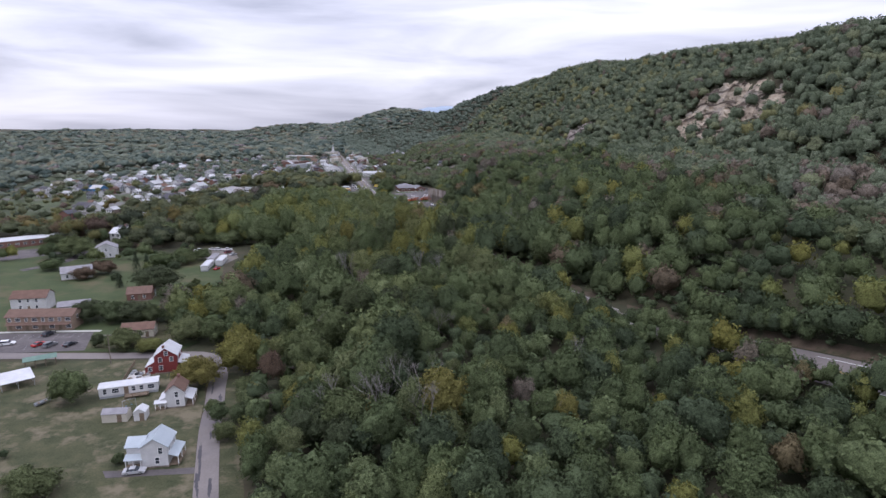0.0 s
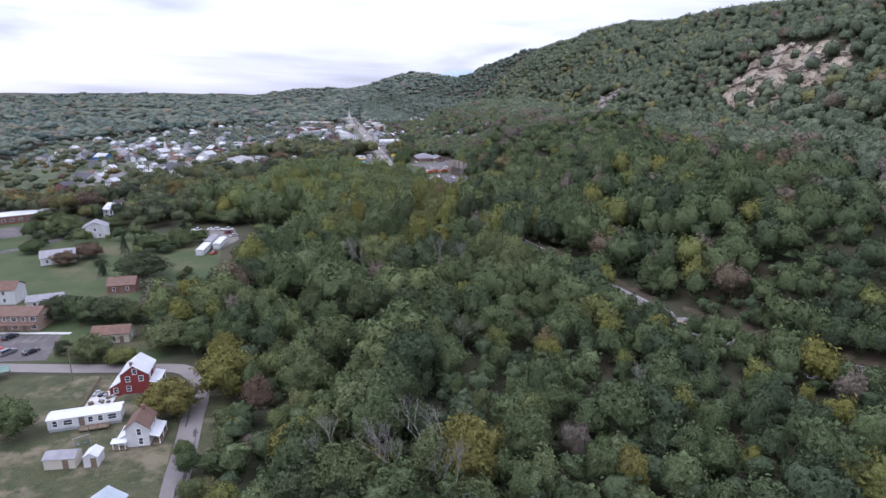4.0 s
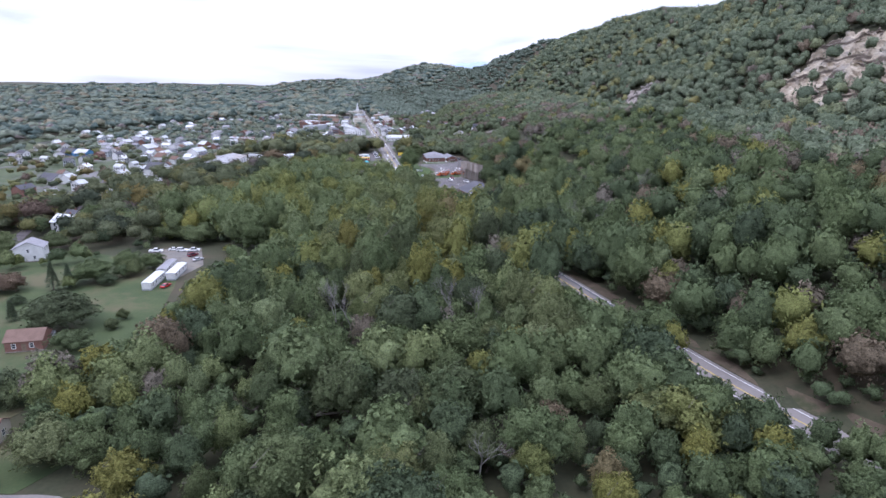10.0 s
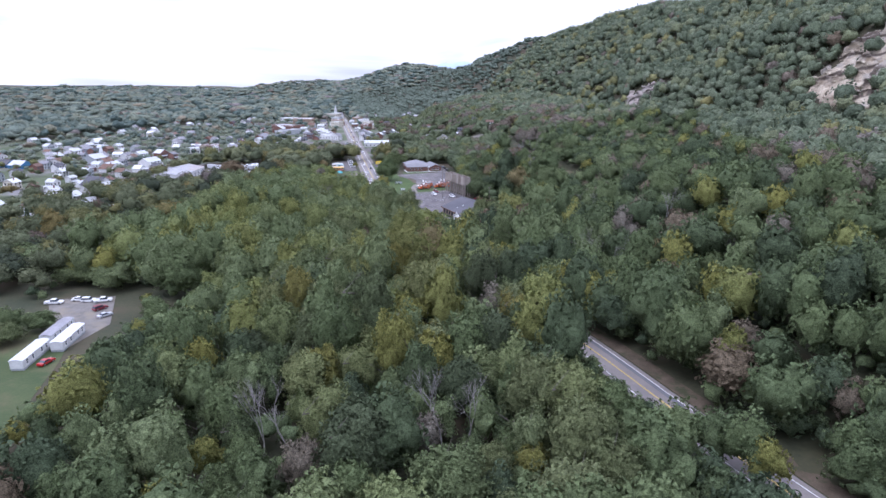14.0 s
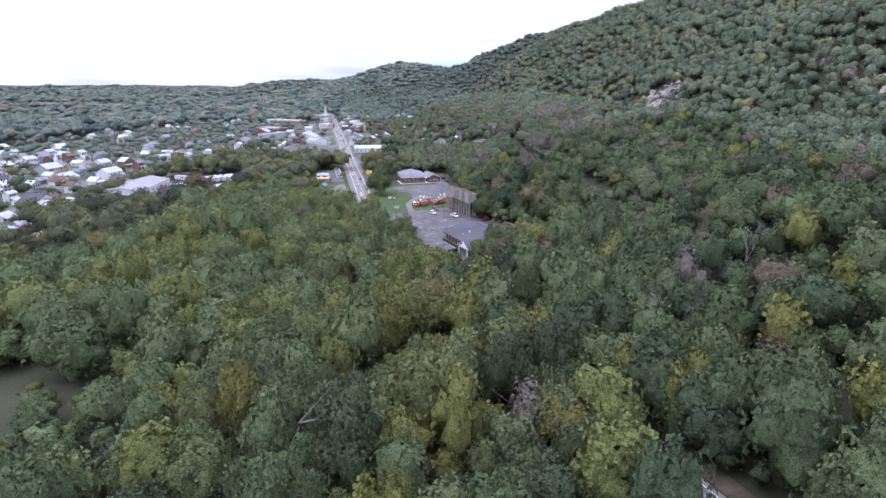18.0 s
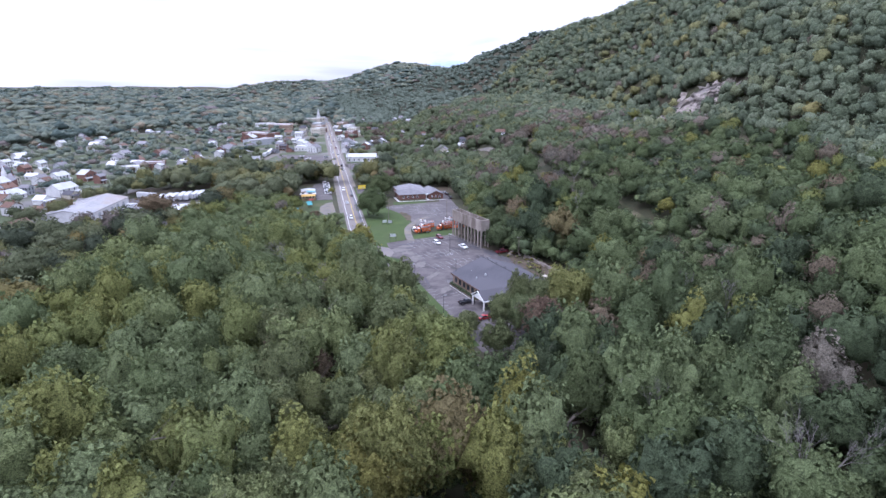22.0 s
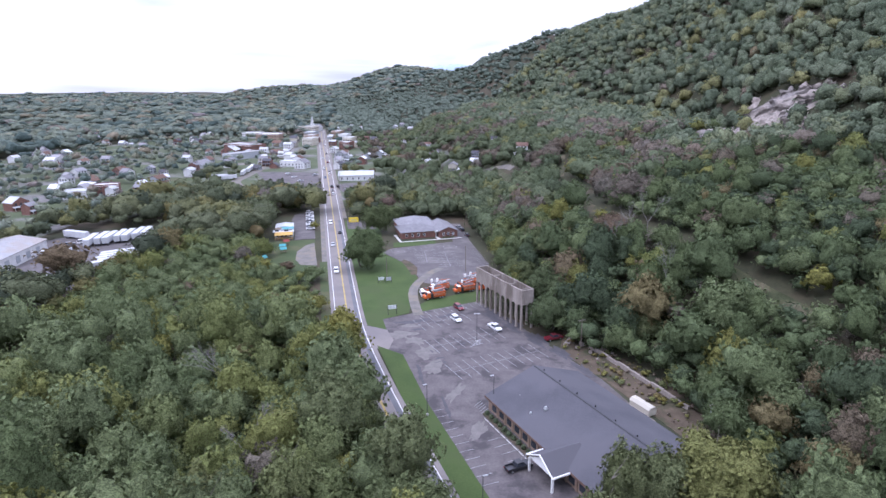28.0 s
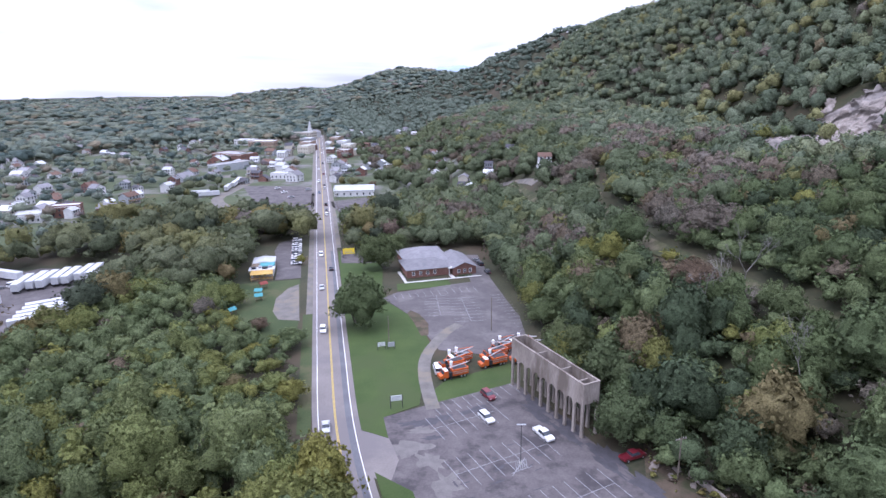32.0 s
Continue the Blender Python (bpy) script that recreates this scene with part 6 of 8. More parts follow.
for k in range(5):
    part("stall_line", LONG, M_STALL, lot, m=pose(-16.5 + 0.36 * k, 500.0 - 0.85 * k, 0.077, 0, 0, 55))
office_lot = bpy.data.objects["office_lot"]
OFFICE_A = 16
stall_row(-50.5, 637.6, 11, False, 2.75, OFFICE_A, office_lot, 0.074, False)
stall_row(-33, 617, 7, True, 2.75, OFFICE_A + 80, office_lot, 0.074)
stall_row(-23, 612, 8, True, 2.75, OFFICE_A + 82, office_lot, 0.074)
stall_row(-8.5, 604, 12, False, 2.75, OFFICE_A + 86, office_lot, 0.074, False)

def tar_patch(x, y, w, d, turn, seed, parent=lot, z=0.072, mat=M_TAR):
    """An irregular sealed patch or crack filling, a thin skin of tar."""
    r = random.Random(seed)
    n = 22
    ring = []
    for k in range(n):
        a = 2 * math.pi * k / n
        s = 1 + r.uniform(-0.42, 0.42)
        ring.append((math.cos(a) * w * s / 2, math.sin(a) * d * s / 2))
    sh = Shape()
    sh.add([(px, py, 0.0) for px, py in ring] + [(px * 0.97, py * 0.97, 0.004) for px, py in ring], [tuple(range(n, 2 * n))] + [(k, (k + 1) % n, n + (k + 1) % n, n + k) for k in range(n)])
    part("tar_patch", sh, mat, parent, m=pose(x, y, z, 0, 0, turn))


r_tar = random.Random(8)
for k in range(22):
    f_, g_ = r_tar.uniform(-1, 1), r_tar.gauss(0, 1)
    tx_, ty_ = -20 + 15 * f_ + 3 * g_, 532 + 12 * f_ + 8 * g_
    if bool(inside(np.array([tx_]), np.array([ty_]), LOT)[0]) and bool(inside(np.array([tx_ - 3]), np.array([ty_ + 2]), LOT)[0]):
        tar_patch(tx_, ty_, r_tar.uniform(0.5, 3.6), r_tar.uniform(0.2, 1.1), ROW_A + r_tar.choice((0, 0, 90, 20)), k, z=0.0715 + 0.0001 * k)
for k, (tx_, ty_, tw_, td_) in enumerate(((-9.5, 555, 11, 3.0), (-4, 546, 9, 2.4), (2, 535, 10, 2.0), (-38, 551, 6, 2.2), (-33, 545, 5, 1.6), (-31, 515, 1.2, 12), (-24, 498, 1.0, 10))):
    tar_patch(tx_, ty_, tw_, td_, -62 if k < 3 else 10, 60 + k, z=0.0712 + 0.0001 * k)
for k in range(9):
    tar_patch(-36 + 24 * r_tar.random(), 606 + 26 * r_tar.random(), r_tar.uniform(1, 4), r_tar.uniform(0.3, 1.0), 90 * r_tar.random(), 80 + k, office_lot, 0.0722 + 0.0001 * k, M_ASPHALT)

for k, (tx_, ty_, tw_, td_, ta_) in enumerate(((-8.6, 559.5, 12, 3.4, -62), (-3.0, 549.5, 12, 3.6, -62), (2.8, 538.5, 10, 4.0, -62), (8.0, 528.0, 10, 3.6, -65), (12.6, 517.0, 9, 3.0, -68), (-33, 552, 9, 2.6, 28), (-24, 556.5, 8, 2.0, 28))):
    tar_patch(tx_, ty_, tw_, td_, ta_, 200 + k, z=0.0721 + 0.0001 * k, mat=M_TAR)
for k, (tx_, ty_, tw_, td_, ta_) in enumerate(((-38.5, 541, 9, 6, 20), (-33.5, 536.5, 7, 4.5, -30), (-30, 529, 6, 9, -20), (-27.5, 519, 4, 9, -18), (-36, 548, 6, 3, 10), (-22, 505, 3, 9, -22), (-17, 488, 3, 8, -24))):
    tar_patch(tx_, ty_, tw_, td_, ta_, 220 + k, z=0.0706 + 0.0001 * k, mat=M_PALEWEAR)
# the hatched island round the twin lamp
for k in range(6):
    part("hatch_line", LONG, M_PAINT, lot, m=pose(-16.3 + 0.44 * k, 533.9 + 0.24 * k + 0.6, 0.078, 0, 0, ROW_A + 60))
part("hatch_line", STALL, M_PAINT, lot, m=pose(-15.2, 533.6, 0.079, 0, 0, ROW_A + 90))
part("hatch_line", STALL, M_PAINT, lot, m=pose(-16.0, 536.4, 0.079, 0, 0, ROW_A + 78))

# patches on the village lane, stalls of the parking court
for k, (f0, f1, off_) in enumerate(((2, 0.1, -1.6), (2, 0.45, -1.9), (2, 0.75, -1.5), (1, 0.3, -1.8), (1, 0.7, 1.2), (3, 0.2, -1.7), (3, 0.8, 0.3), (4, 0.3, 1.4), (4, 0.8, 1.6), (5, 0.4, 1.4), (5, 0.9, -1.0), (6, 0.5, -1.2), (7, 0.3, 0.9), (2, 0.2, 0.8), (0, 0.6, -1.5))):
    (x0, y0), (x1, y1) = VILLAGE_ROAD[f0], VILLAGE_ROAD[f0 + 1]
    dx_, dy_ = x1 - x0, y1 - y0
    n_ = math.hypot(dx_, dy_)
    tar_patch(x0 + dx_ * f1 + dy_ / n_ * off_, y0 + dy_ * f1 - dx_ / n_ * off_, 4.2 + 2.5 * (k % 3), 0.5 + 0.35 * (k % 2), math.degrees(math.atan2(dy_, dx_)), 120 + k, village_lane, float(land(x0, y0)) + 0.094 + 0.0002 * k)
stall_row(-151, 204.8, 8, False, 2.75, 6, apartment_court, 0.064, False)
stall_row(-141, 194.5, 5, False, 2.75, 20, apartment_court, 0.064, False)

# the concrete ruin: a row of arched piers that carry an open-topped trough
RUIN_L, RUIN_W, RUIN_TOP, SPRING, BAYS = 28.0, 4.3, 12.6, 8.0, 9
ruin = thing("concrete_ruin", Matrix.Translation((-14.1, 569.3, 0)) @ pose(0, 0, 0, 0, 0, -62.7), "roofless weathered concrete trough on tall arched piers", "ruin")
pitch = RUIN_L / BAYS


def pier_arch(length, n, y0, y1):
    """A wall with n arched openings along x."""
    sh = Shape()
    p = length / n
    for k in range(n):
        x0, x1 = k * p + 0.38, (k + 1) * p - 0.38
        mid, rad = (x0 + x1) / 2, (x1 - x0) / 2
        arc = [(mid - rad * math.cos(math.pi * i / 10), SPRING - 1.25 + 1.15 * math.sin(math.pi * i / 10)) for i in range(11)]
        for (ax, az), (bx, bz) in zip(arc[:-1], arc[1:]):
            vs = [(ax, y0, az), (bx, y0, bz), (bx, y0, SPRING), (ax, y0, SPRING), (ax, y1, az), (bx, y1, bz), (bx, y1, SPRING), (ax, y1, SPRING)]
            sh.add(vs, [(0, 1, 2, 3), (7, 6, 5, 4), (0, 4, 5, 1)])
    return sh


part("arch_wall", pier_arch(RUIN_L, BAYS, 0, 0.45), M_CONC, ruin)
part("arch_wall", pier_arch(RUIN_L, BAYS, RUIN_W - 0.45, RUIN_W), M_CONC, ruin)
for side_y in (0, RUIN_W - 0.45):
    for k in range(BAYS + 1):
        cx = min(max(k * pitch, 0.38), RUIN_L - 0.38)
        part("pier", Shape().box(cx - 0.38, side_y, -0.3, cx + 0.38, side_y + 0.45, SPRING).box(cx - 0.46, side_y - 0.06, -0.3, cx + 0.46, side_y + 0.51, 0.35), M_CONC, ruin)
trough = Shape()
trough.box(0, 0, SPRING, RUIN_L, 0.3, RUIN_TOP).box(0, RUIN_W - 0.3, SPRING, RUIN_L, RUIN_W, RUIN_TOP).box(0, 0.3, SPRING, 0.3, RUIN_W - 0.3, RUIN_TOP).box(RUIN_L - 0.3, 0.3, SPRING, RUIN_L, RUIN_W - 0.3, RUIN_TOP)
part("trough_wall", trough, M_CONC, ruin, "streaked concrete trough wall")
part("trough_floor", Shape().box(0.3, 0.3, SPRING, RUIN_L - 0.3, RUIN_W - 0.3, SPRING + 0.3), M_CONC, ruin)
part("coping", Shape().box(-0.08, -0.08, RUIN_TOP, RUIN_L + 0.08, 0.38, RUIN_TOP + 0.2).box(-0.08, RUIN_W - 0.38, RUIN_TOP, RUIN_L + 0.08, RUIN_W + 0.08, RUIN_TOP + 0.2)
     .box(-0.08, 0.38, RUIN_TOP, 0.38, RUIN_W - 0.38, RUIN_TOP + 0.2).box(RUIN_L - 0.38, 0.38, RUIN_TOP, RUIN_L + 0.08, RUIN_W - 0.38, RUIN_TOP + 0.2), M_CONC, ruin)
for k in (3, 6, 8):
    part("cross_wall", Shape().box(k * pitch - 0.15, 0.3, SPRING + 0.3, k * pitch + 0.15, RUIN_W - 0.3, RUIN_TOP - 0.5), M_CONC, ruin)

# the long shop with the dark roof
SHOP_A = -63.5
SHOP_L, SHOP_W, EAVE, RIDGE = 40.0, 26.0, 3.8, 8.2
shop = thing("shop_building", pose(-14.6, 497.6, 0, 0, 0, SHOP_A), "long single-storey brick shop with a dark shingle roof", "shop")
H = SHOP_W / 2
part("wall", Shape().extrude([(0.4, 0), (SHOP_W - 0.4, 0), (SHOP_W - 0.4, EAVE), (H, RIDGE - 0.2), (0.4, EAVE)], "x", 0.4, 0.7).extrude([(0.4, 0), (SHOP_W - 0.4, 0), (SHOP_W - 0.4, EAVE), (H, RIDGE - 0.2), (0.4, EAVE)], "x", SHOP_L - 0.7, SHOP_L - 0.4)
     .box(0.7, 0.4, 0, SHOP_L - 0.7, 0.7, EAVE).box(0.7, SHOP_W - 0.7, 0, SHOP_L - 0.7, SHOP_W - 0.4, EAVE), M_TAN, shop)
part("roof", Shape().extrude([(-0.5, EAVE - 0.15), (H, RIDGE), (SHOP_W + 0.5, EAVE - 0.15), (SHOP_W + 0.5, EAVE), (H, RIDGE + 0.2), (-0.5, EAVE)], "x", 0, SHOP_L), M_RDARK, shop)
part("ridge_vent", Shape().extrude([(H - 0.28, RIDGE + 0.10), (H + 0.28, RIDGE + 0.10), (H + 0.1, RIDGE + 0.32), (H - 0.1, RIDGE + 0.32)], "x", 0.3, SHOP_L - 0.3), M_DARK, shop)
part("fascia", Shape().box(0, -0.55, EAVE - 0.55, SHOP_L, -0.5, EAVE - 0.02), M_RRUST, shop)
for k in range(6):
    part("roof_vent", Shape().tube((3 + 6.2 * k, H + 0.9, RIDGE - 0.4), (3 + 6.2 * k, H + 0.9, RIDGE + 0.35), 0.16, n=8), M_DARK, shop)
for vx, vy, s in ((15, 6.0, 0.5), (13.5, 3.2, 0.32), (6.5, 5.0, 0.12)):
    zz = EAVE + (RIDGE - EAVE) * vy / H
    o = part("turbine_vent", Shape().tube((vx, vy, zz), (vx, vy, zz + s), s * 0.7, n=10).tube((vx, vy, zz + s), (vx, vy, zz + s * 2), s, s * 0.5, n=10), M_STEEL, shop)
for k in range(11):
    part("shop_window", Shape().box(-0.9, -0.06, -1.0, 0.9, 0.06, 1.0), M_GLASS, shop, m=pose(3 + 3.2 * k, 0.38, 1.75))
    part("window_pillar", Shape().box(-0.25, -0.12, 0, 0.25, 0.12, 3.2), M_TAN, shop, m=pose(4.6 + 3.2 * k, 0.26, 0))
for k in range(10):
    part("bush", Shape().tube((0, 0, 0), (0, 0, 0.7), 0.5, 0.65, 7).tube((0, 0, 0.7), (0.1, 0, 1.2), 0.65, 0.2, 7), M_LEAF, shop, m=pose(2.5 + 1.9 * k, -1.2, 0.05))
part("planting_bed", Shape().box(1.5, -2.0, 0, 21.5, -0.2, 0.22), M_DIRT, shop)
# the gabled entrance canopy
canopy = part("entrance_canopy", Shape().extrude([(23.8, 3.3), (28.0, 5.7), (32.2, 3.3), (32.2, 3.5), (28.0, 5.95), (23.8, 3.5)], "y", -4.4, 5.0), M_RDARK, shop, "gabled entrance canopy with white trim")
part("canopy_trim", Shape().extrude([(23.6, 3.36), (28.0, 5.82), (32.4, 3.36), (32.4, 3.6), (28.0, 6.08), (23.6, 3.6)], "y", -4.6, -4.4), M_TRIM, canopy)
part("canopy_gable", Shape().extrude([(24.1, 3.2), (31.9, 3.2), (28.0, 5.4)], "y", -4.2, -4.1), M_TRIM, canopy)
part("canopy_edge", Shape().box(23.55, -4.4, 3.3, 23.78, 0, 3.65).box(32.22, -4.4, 3.3, 32.45, 0, 3.65), M_TRIM, canopy)
for px, py in ((24.2, -4.1), (31.8, -4.1)):
    part("canopy_post", Shape().box(px - 0.2, py - 0.2, 0, px + 0.2, py + 0.2, 3.1), M_TRIM, canopy)
part("loading_dock", Shape().box(14, SHOP_W + 0.6, 0, 23, SHOP_W + 4.2, 1.1), M_CONC, shop)

t = thing("storage_container", pose(21.8, 497.0, 0, 0, 0, -62), "cream covered skip behind the shop", "container")
part("body", Shape().box(-3.0, -1.2, 0.2, 3.0, 1.2, 1.7), M_CREAM, t)
part("lid", Shape().extrude([(-1.3, 1.7), (1.3, 1.7), (0.6, 2.3), (-0.6, 2.3)], "x", -3.1, 3.1), M_CREAM, t)
ww = thing("retaining_wall", pose(0, 0, 0), "long low weathered concrete retaining wall", "wall")
for k in range(9):
    a, b = Vector((17.0, 531.5, 0)), Vector((32.5, 497.0, 0))
    p0, p1 = a.lerp(b, k / 9), a.lerp(b, (k + 1) / 9)
    d = (p1 - p0).normalized()
    part("wall_block", Shape().box(0.02, -0.3, -0.4, (p1 - p0).length - 0.02, 0.3, 1.35 - 0.16 * (k % 3)), M_CONC, ww, m=Matrix.Translation(p0) @ pose(0, 0, 0, 0, 0, math.degrees(math.atan2(d.y, d.x))))
for k, (rx, ry, rs) in enumerate(((10.5, 533.5, 1.0), (12.0, 535.2, 1.5), (13.4, 531.2, 0.8), (15.2, 533.4, 1.1), (16.5, 528.2, 0.9), (20.5, 530.0, 1.3), (22.3, 527.0, 0.9), (17.8, 524.0, 0.7))):
    rr = random.Random(k)
    sh = Shape()
    sh.add([(rr.uniform(-1, -0.5) * rs, rr.uniform(-1, -0.5) * rs, -0.2), (rr.uniform(0.5, 1) * rs, rr.uniform(-1, -0.4) * rs, -0.2), (rr.uniform(0.5, 1) * rs, rr.uniform(0.4, 1) * rs, -0.2), (rr.uniform(-1, -0.5) * rs, rr.uniform(0.4, 1) * rs, -0.2),
            (-0.4 * rs, -0.5 * rs, rr.uniform(0.5, 1) * rs), (0.6 * rs, -0.3 * rs, rr.uniform(0.4, 0.9) * rs), (0.4 * rs, 0.5 * rs, rr.uniform(0.5, 1.1) * rs), (-0.5 * rs, 0.4 * rs, rr.uniform(0.4, 0.8) * rs)],
           [(0, 3, 2, 1), (4, 5, 6, 7), (0, 1, 5, 4), (1, 2, 6, 5), (2, 3, 7, 6), (3, 0, 4, 7)])
    solid("concrete_rubble", sh, M_CONC, "broken lump of concrete rubble on bare earth", "rubble", pose(rx, ry, 0.0, 0, 0, 40 * k), "rubble by the retaining wall")

# the brick office with the grey roof
office = thing("office_building", pose(-35.5, 668, 0, 0, 0, OFFICE_A), "single-storey red brick office with a grey shingle roof", "office")
part("wall", block_wall(17, 15, 3.2), M_BRICK, office, m=pose(-5.5, 0, 0))
part("roof", hip_roof(17, 15, 3.2, 2.3, 0.7), M_RGREY, office, m=pose(-5.5, 0, 0))
part("rear_roof", hip_roof(18, 22, 3.2, 3.2, 0.7), M_RGREY, office, m=pose(-3, 13, 0))
part("rear_wall", block_wall(18, 22, 3.2), M_BRICK, office, m=pose(-3, 13, 0))
part("front_wing", gable_wall(9.5, 20, 3.2, 1.9, "y"), M_BRICK, office, m=pose(9.0, 0.5, 0))
part("front_wing_roof", gable_roof(9.5, 20, 3.2, 1.9, "y", 0.6), M_RGREY, office, m=pose(9.0, 0.5, 0))
part("entrance_porch", Shape().box(2.6, -8.6, 2.7, 4.4, -7.4, 3.3).box(2.9, -8.4, 0, 3.1, -8.2, 2.7), M_TRIM, office)
for k in range(4):
    window(office, "front", 17, 15, -11.5 + 2.9 * k, 1.7, W_PLAIN)
for k in (-2.4, 0, 2.4):
    o = part("window", W_PLAIN, M_TRIM, office, m=pose(9.0 + k, -9.51, 1.7))
    part("pane", PANES[W_PLAIN], M_GLASS, o)
for k in range(4):
    part("shrub", Shape().tube((0, 0, 0), (0, 0, 0.5), 0.5, 0.6, 7).tube((0, 0, 0.5), (0, 0, 0.9), 0.6, 0.2, 7), M_LEAF, office, m=pose(6.4 + 1.5 * k, -11.5, 0.05))
part("front_path", Shape().box(-15, -13.2, 0, 15, -12.2, 0.12).box(2.8, -12.2, 0, 4.4, -7.6, 0.12).box(-16.2, -13.2, 0, -15, 2, 0.12), M_WALK, office)
plot("office_lawn", [(-49.5, 642), (-29.5, 648), (-31, 655), (-50.5, 650)], M_LAWN, 0.055, "small lawn before the brick office", "lawn")


# ---- poles, lamps, signs ----
def utility_pole(x, y, h, arm=True, cans=0, label="grey wooden utility pole with a crossarm", turn=0):
    t = thing("utility_pole", pose(x, y, float(land(x, y)), 0, 0, turn), label, "utility pole", "utility poles")
    part("pole", Shape().tube((0, 0, -0.5), (0, 0, h), 0.17, 0.11, 8), M_POLE, t)
    if arm:
        part("crossarm", Shape().box(-1.2, -0.06, h - 0.6, 1.2, 0.06, h - 0.46), M_POLE, t)
        for k in (-1.05, -0.5, 0.5, 1.05):
            part("insulator", Shape().tube((k, 0, h - 0.46), (k, 0, h - 0.24), 0.05, n=6), M_WALK, t)
    for k in range(cans):
        part("transformer", Shape().tube((0.38 * (-1) ** k, 0.1, h - 2.2), (0.38 * (-1) ** k, 0.1, h - 1.2), 0.26, n=10), M_STEEL, t)
    return t


def lamp_post(x, y, h, twin=False, turn=0):
    t = thing("lamp_post", pose(x, y, 0.06, 0, 0, turn), "slim dark lamp post in the parking lot", "lamp post", "lot lamps")
    part("base", Shape().tube((0, 0, 0), (0, 0, 0.6), 0.28, n=10), M_WALK, t)
    part("pole", Shape().tube((0, 0, 0.6), (0, 0, h), 0.09, 0.06, 8), M_DARK, t)
    for s in ((-1, 1) if twin else (1,)):
        part("lamp_head", Shape().box(min(0, s * 0.9), -0.16, h - 0.08, max(0, s * 0.9), 0.16, h + 0.06), M_STEEL, t)
    return t


utility_pole(14.2, 530.2, 9.5, turn=20)
utility_pole(31.5, 483.0, 10, cans=3, turn=25, label="wooden utility pole carrying three grey transformers")
utility_pole(-17.0, 604.0, 11, False, label="tall dark wooden pole in the office lot")
utility_pole(-47.8, 594.0, 9, False, label="dark wooden pole on the lawn")
utility_pole(-14.5, 700, 9, turn=10)
utility_pole(-104, 178.5, 10, turn=5)
utility_pole(-127, 143, 9, False, label="thin bare wooden pole in the yard")
lamp_post(-28.4, 494.5, 8, turn=200)
lamp_post(-17.3, 462, 7.5, turn=20)
lamp_post(-15.3, 535.4, 9, True)
lamp_post(-13.0, 497.0, 9, turn=200)


def two_post_sign(x, y, turn, w, h, z, mat, label, bars=3, posts=M_DARK):
    t = thing("sign", pose(x, y, 0.05, 0, 0, turn), label, "sign")
    part("panel", Shape().box(-w / 2, -0.08, z, w / 2, 0.08, z + h), mat, t)
    for s in (-1, 1):
        part("post", Shape().box(s * w / 2 - 0.08, -0.08, 0, s * w / 2 + 0.08, 0.08, z + h + 0.15), posts, t)
    for k in range(bars):
        part("lettering_bar", Shape().box(-w * 0.36, -0.10, z + h * (0.2 + 0.28 * k), w * (0.36 - 0.1 * (k % 2)), -0.084, z + h * (0.3 + 0.28 * k)), M_GREYSIDE, t)
    return t


two_post_sign(-42.3, 557.6, 12, 2.8, 1.3, 2.0, M_SIGNFACE, "pale two-post roadside sign on the lawn")
two_post_sign(-49.6, 590.5, 15, 2.2, 1.2, 1.1, M_SIGNFACE, "pale panel sign on the lawn")
two_post_sign(-46.8, 590.8, 15, 2.0, 1.4, 0.8, M_GREYSIDE, "grey panel sign on the lawn")
two_post_sign(-75.2, 688, 12, 5.2, 2.6, 1.6, M_YSIGN, "large yellow roadside billboard on posts", 2)

# poles and wires along the main street
line_pts = []
for k in range(15):
    px_, py_ = (float(c) for c in from_uv(7.4, 150 + 42 * k))
    utility_pole(px_, py_, 10.5, cans=1 if k % 4 == 1 else 0, turn=-12, label="grey wooden utility pole beside the main street")
    line_pts.append(Vector((px_, py_, float(land(px_, py_)) + 10.3)))
wires = thing("power_line", pose(0, 0, 0), "thin dark power wires strung along the main street", "power line")
for off_ in (-1.05, 0.5, 1.05):
    for a_, b_ in zip(line_pts[:-1], line_pts[1:]):
        sh = Shape()
        pts_ = [a_.lerp(b_, q / 6) + Vector((off_ * 0.977, off_ * 0.213, -0.9 * (1 - (q / 3 - 1) ** 2))) for q in range(7)]
        for p_, q_ in zip(pts_[:-1], pts_[1:]):
            sh.tube(p_, q_, 0.025, 0.025, 3, False)
        part("wire", sh, M_DARK, wires)

# the blue shop by the sales lot, and the clutter before it
t = thing("roadside_shop", pose(-106.6, 666.2, 0, 0, 0, 13), "low white and blue roadside shop with an ochre porch", "shop")
part("wall", Shape().box(-4.6, -6.5, 0, 4.0, 12.6, 3.0), M_WHITE, t)
part("roof", Shape().extrude([(-4.9, 3.0), (4.3, 3.0), (4.3, 3.25), (-0.3, 3.9), (-4.9, 3.25)], "y", 3.6, 12.9), M_GREYMETAL, t)
part("roof_seams", Shape().box(-4.8, 3.55, 3.27, 4.2, 3.6, 3.34).box(-4.8, 12.9, 3.27, 4.2, 12.95, 3.34), M_TRIM, t)
part("blue_canopy", Shape().extrude([(-1.6, 3.05), (4.3, 3.05), (4.3, 3.5), (-1.6, 3.5)], "y", -1.6, 3.5), M_TEAL, t, "teal flat canopy over the entrance")
part("side_canopy", Shape().extrude([(-4.9, 3.05), (-1.7, 3.05), (-1.7, 3.3), (-4.9, 3.3)], "y", -1.6, 3.5), M_WOOD, t, "brown canopy beside the entrance")
part("front_roof", Shape().box(-5.6, -6.3, 3.05, 4.6, -1.7, 3.25), M_RWHITE, t)
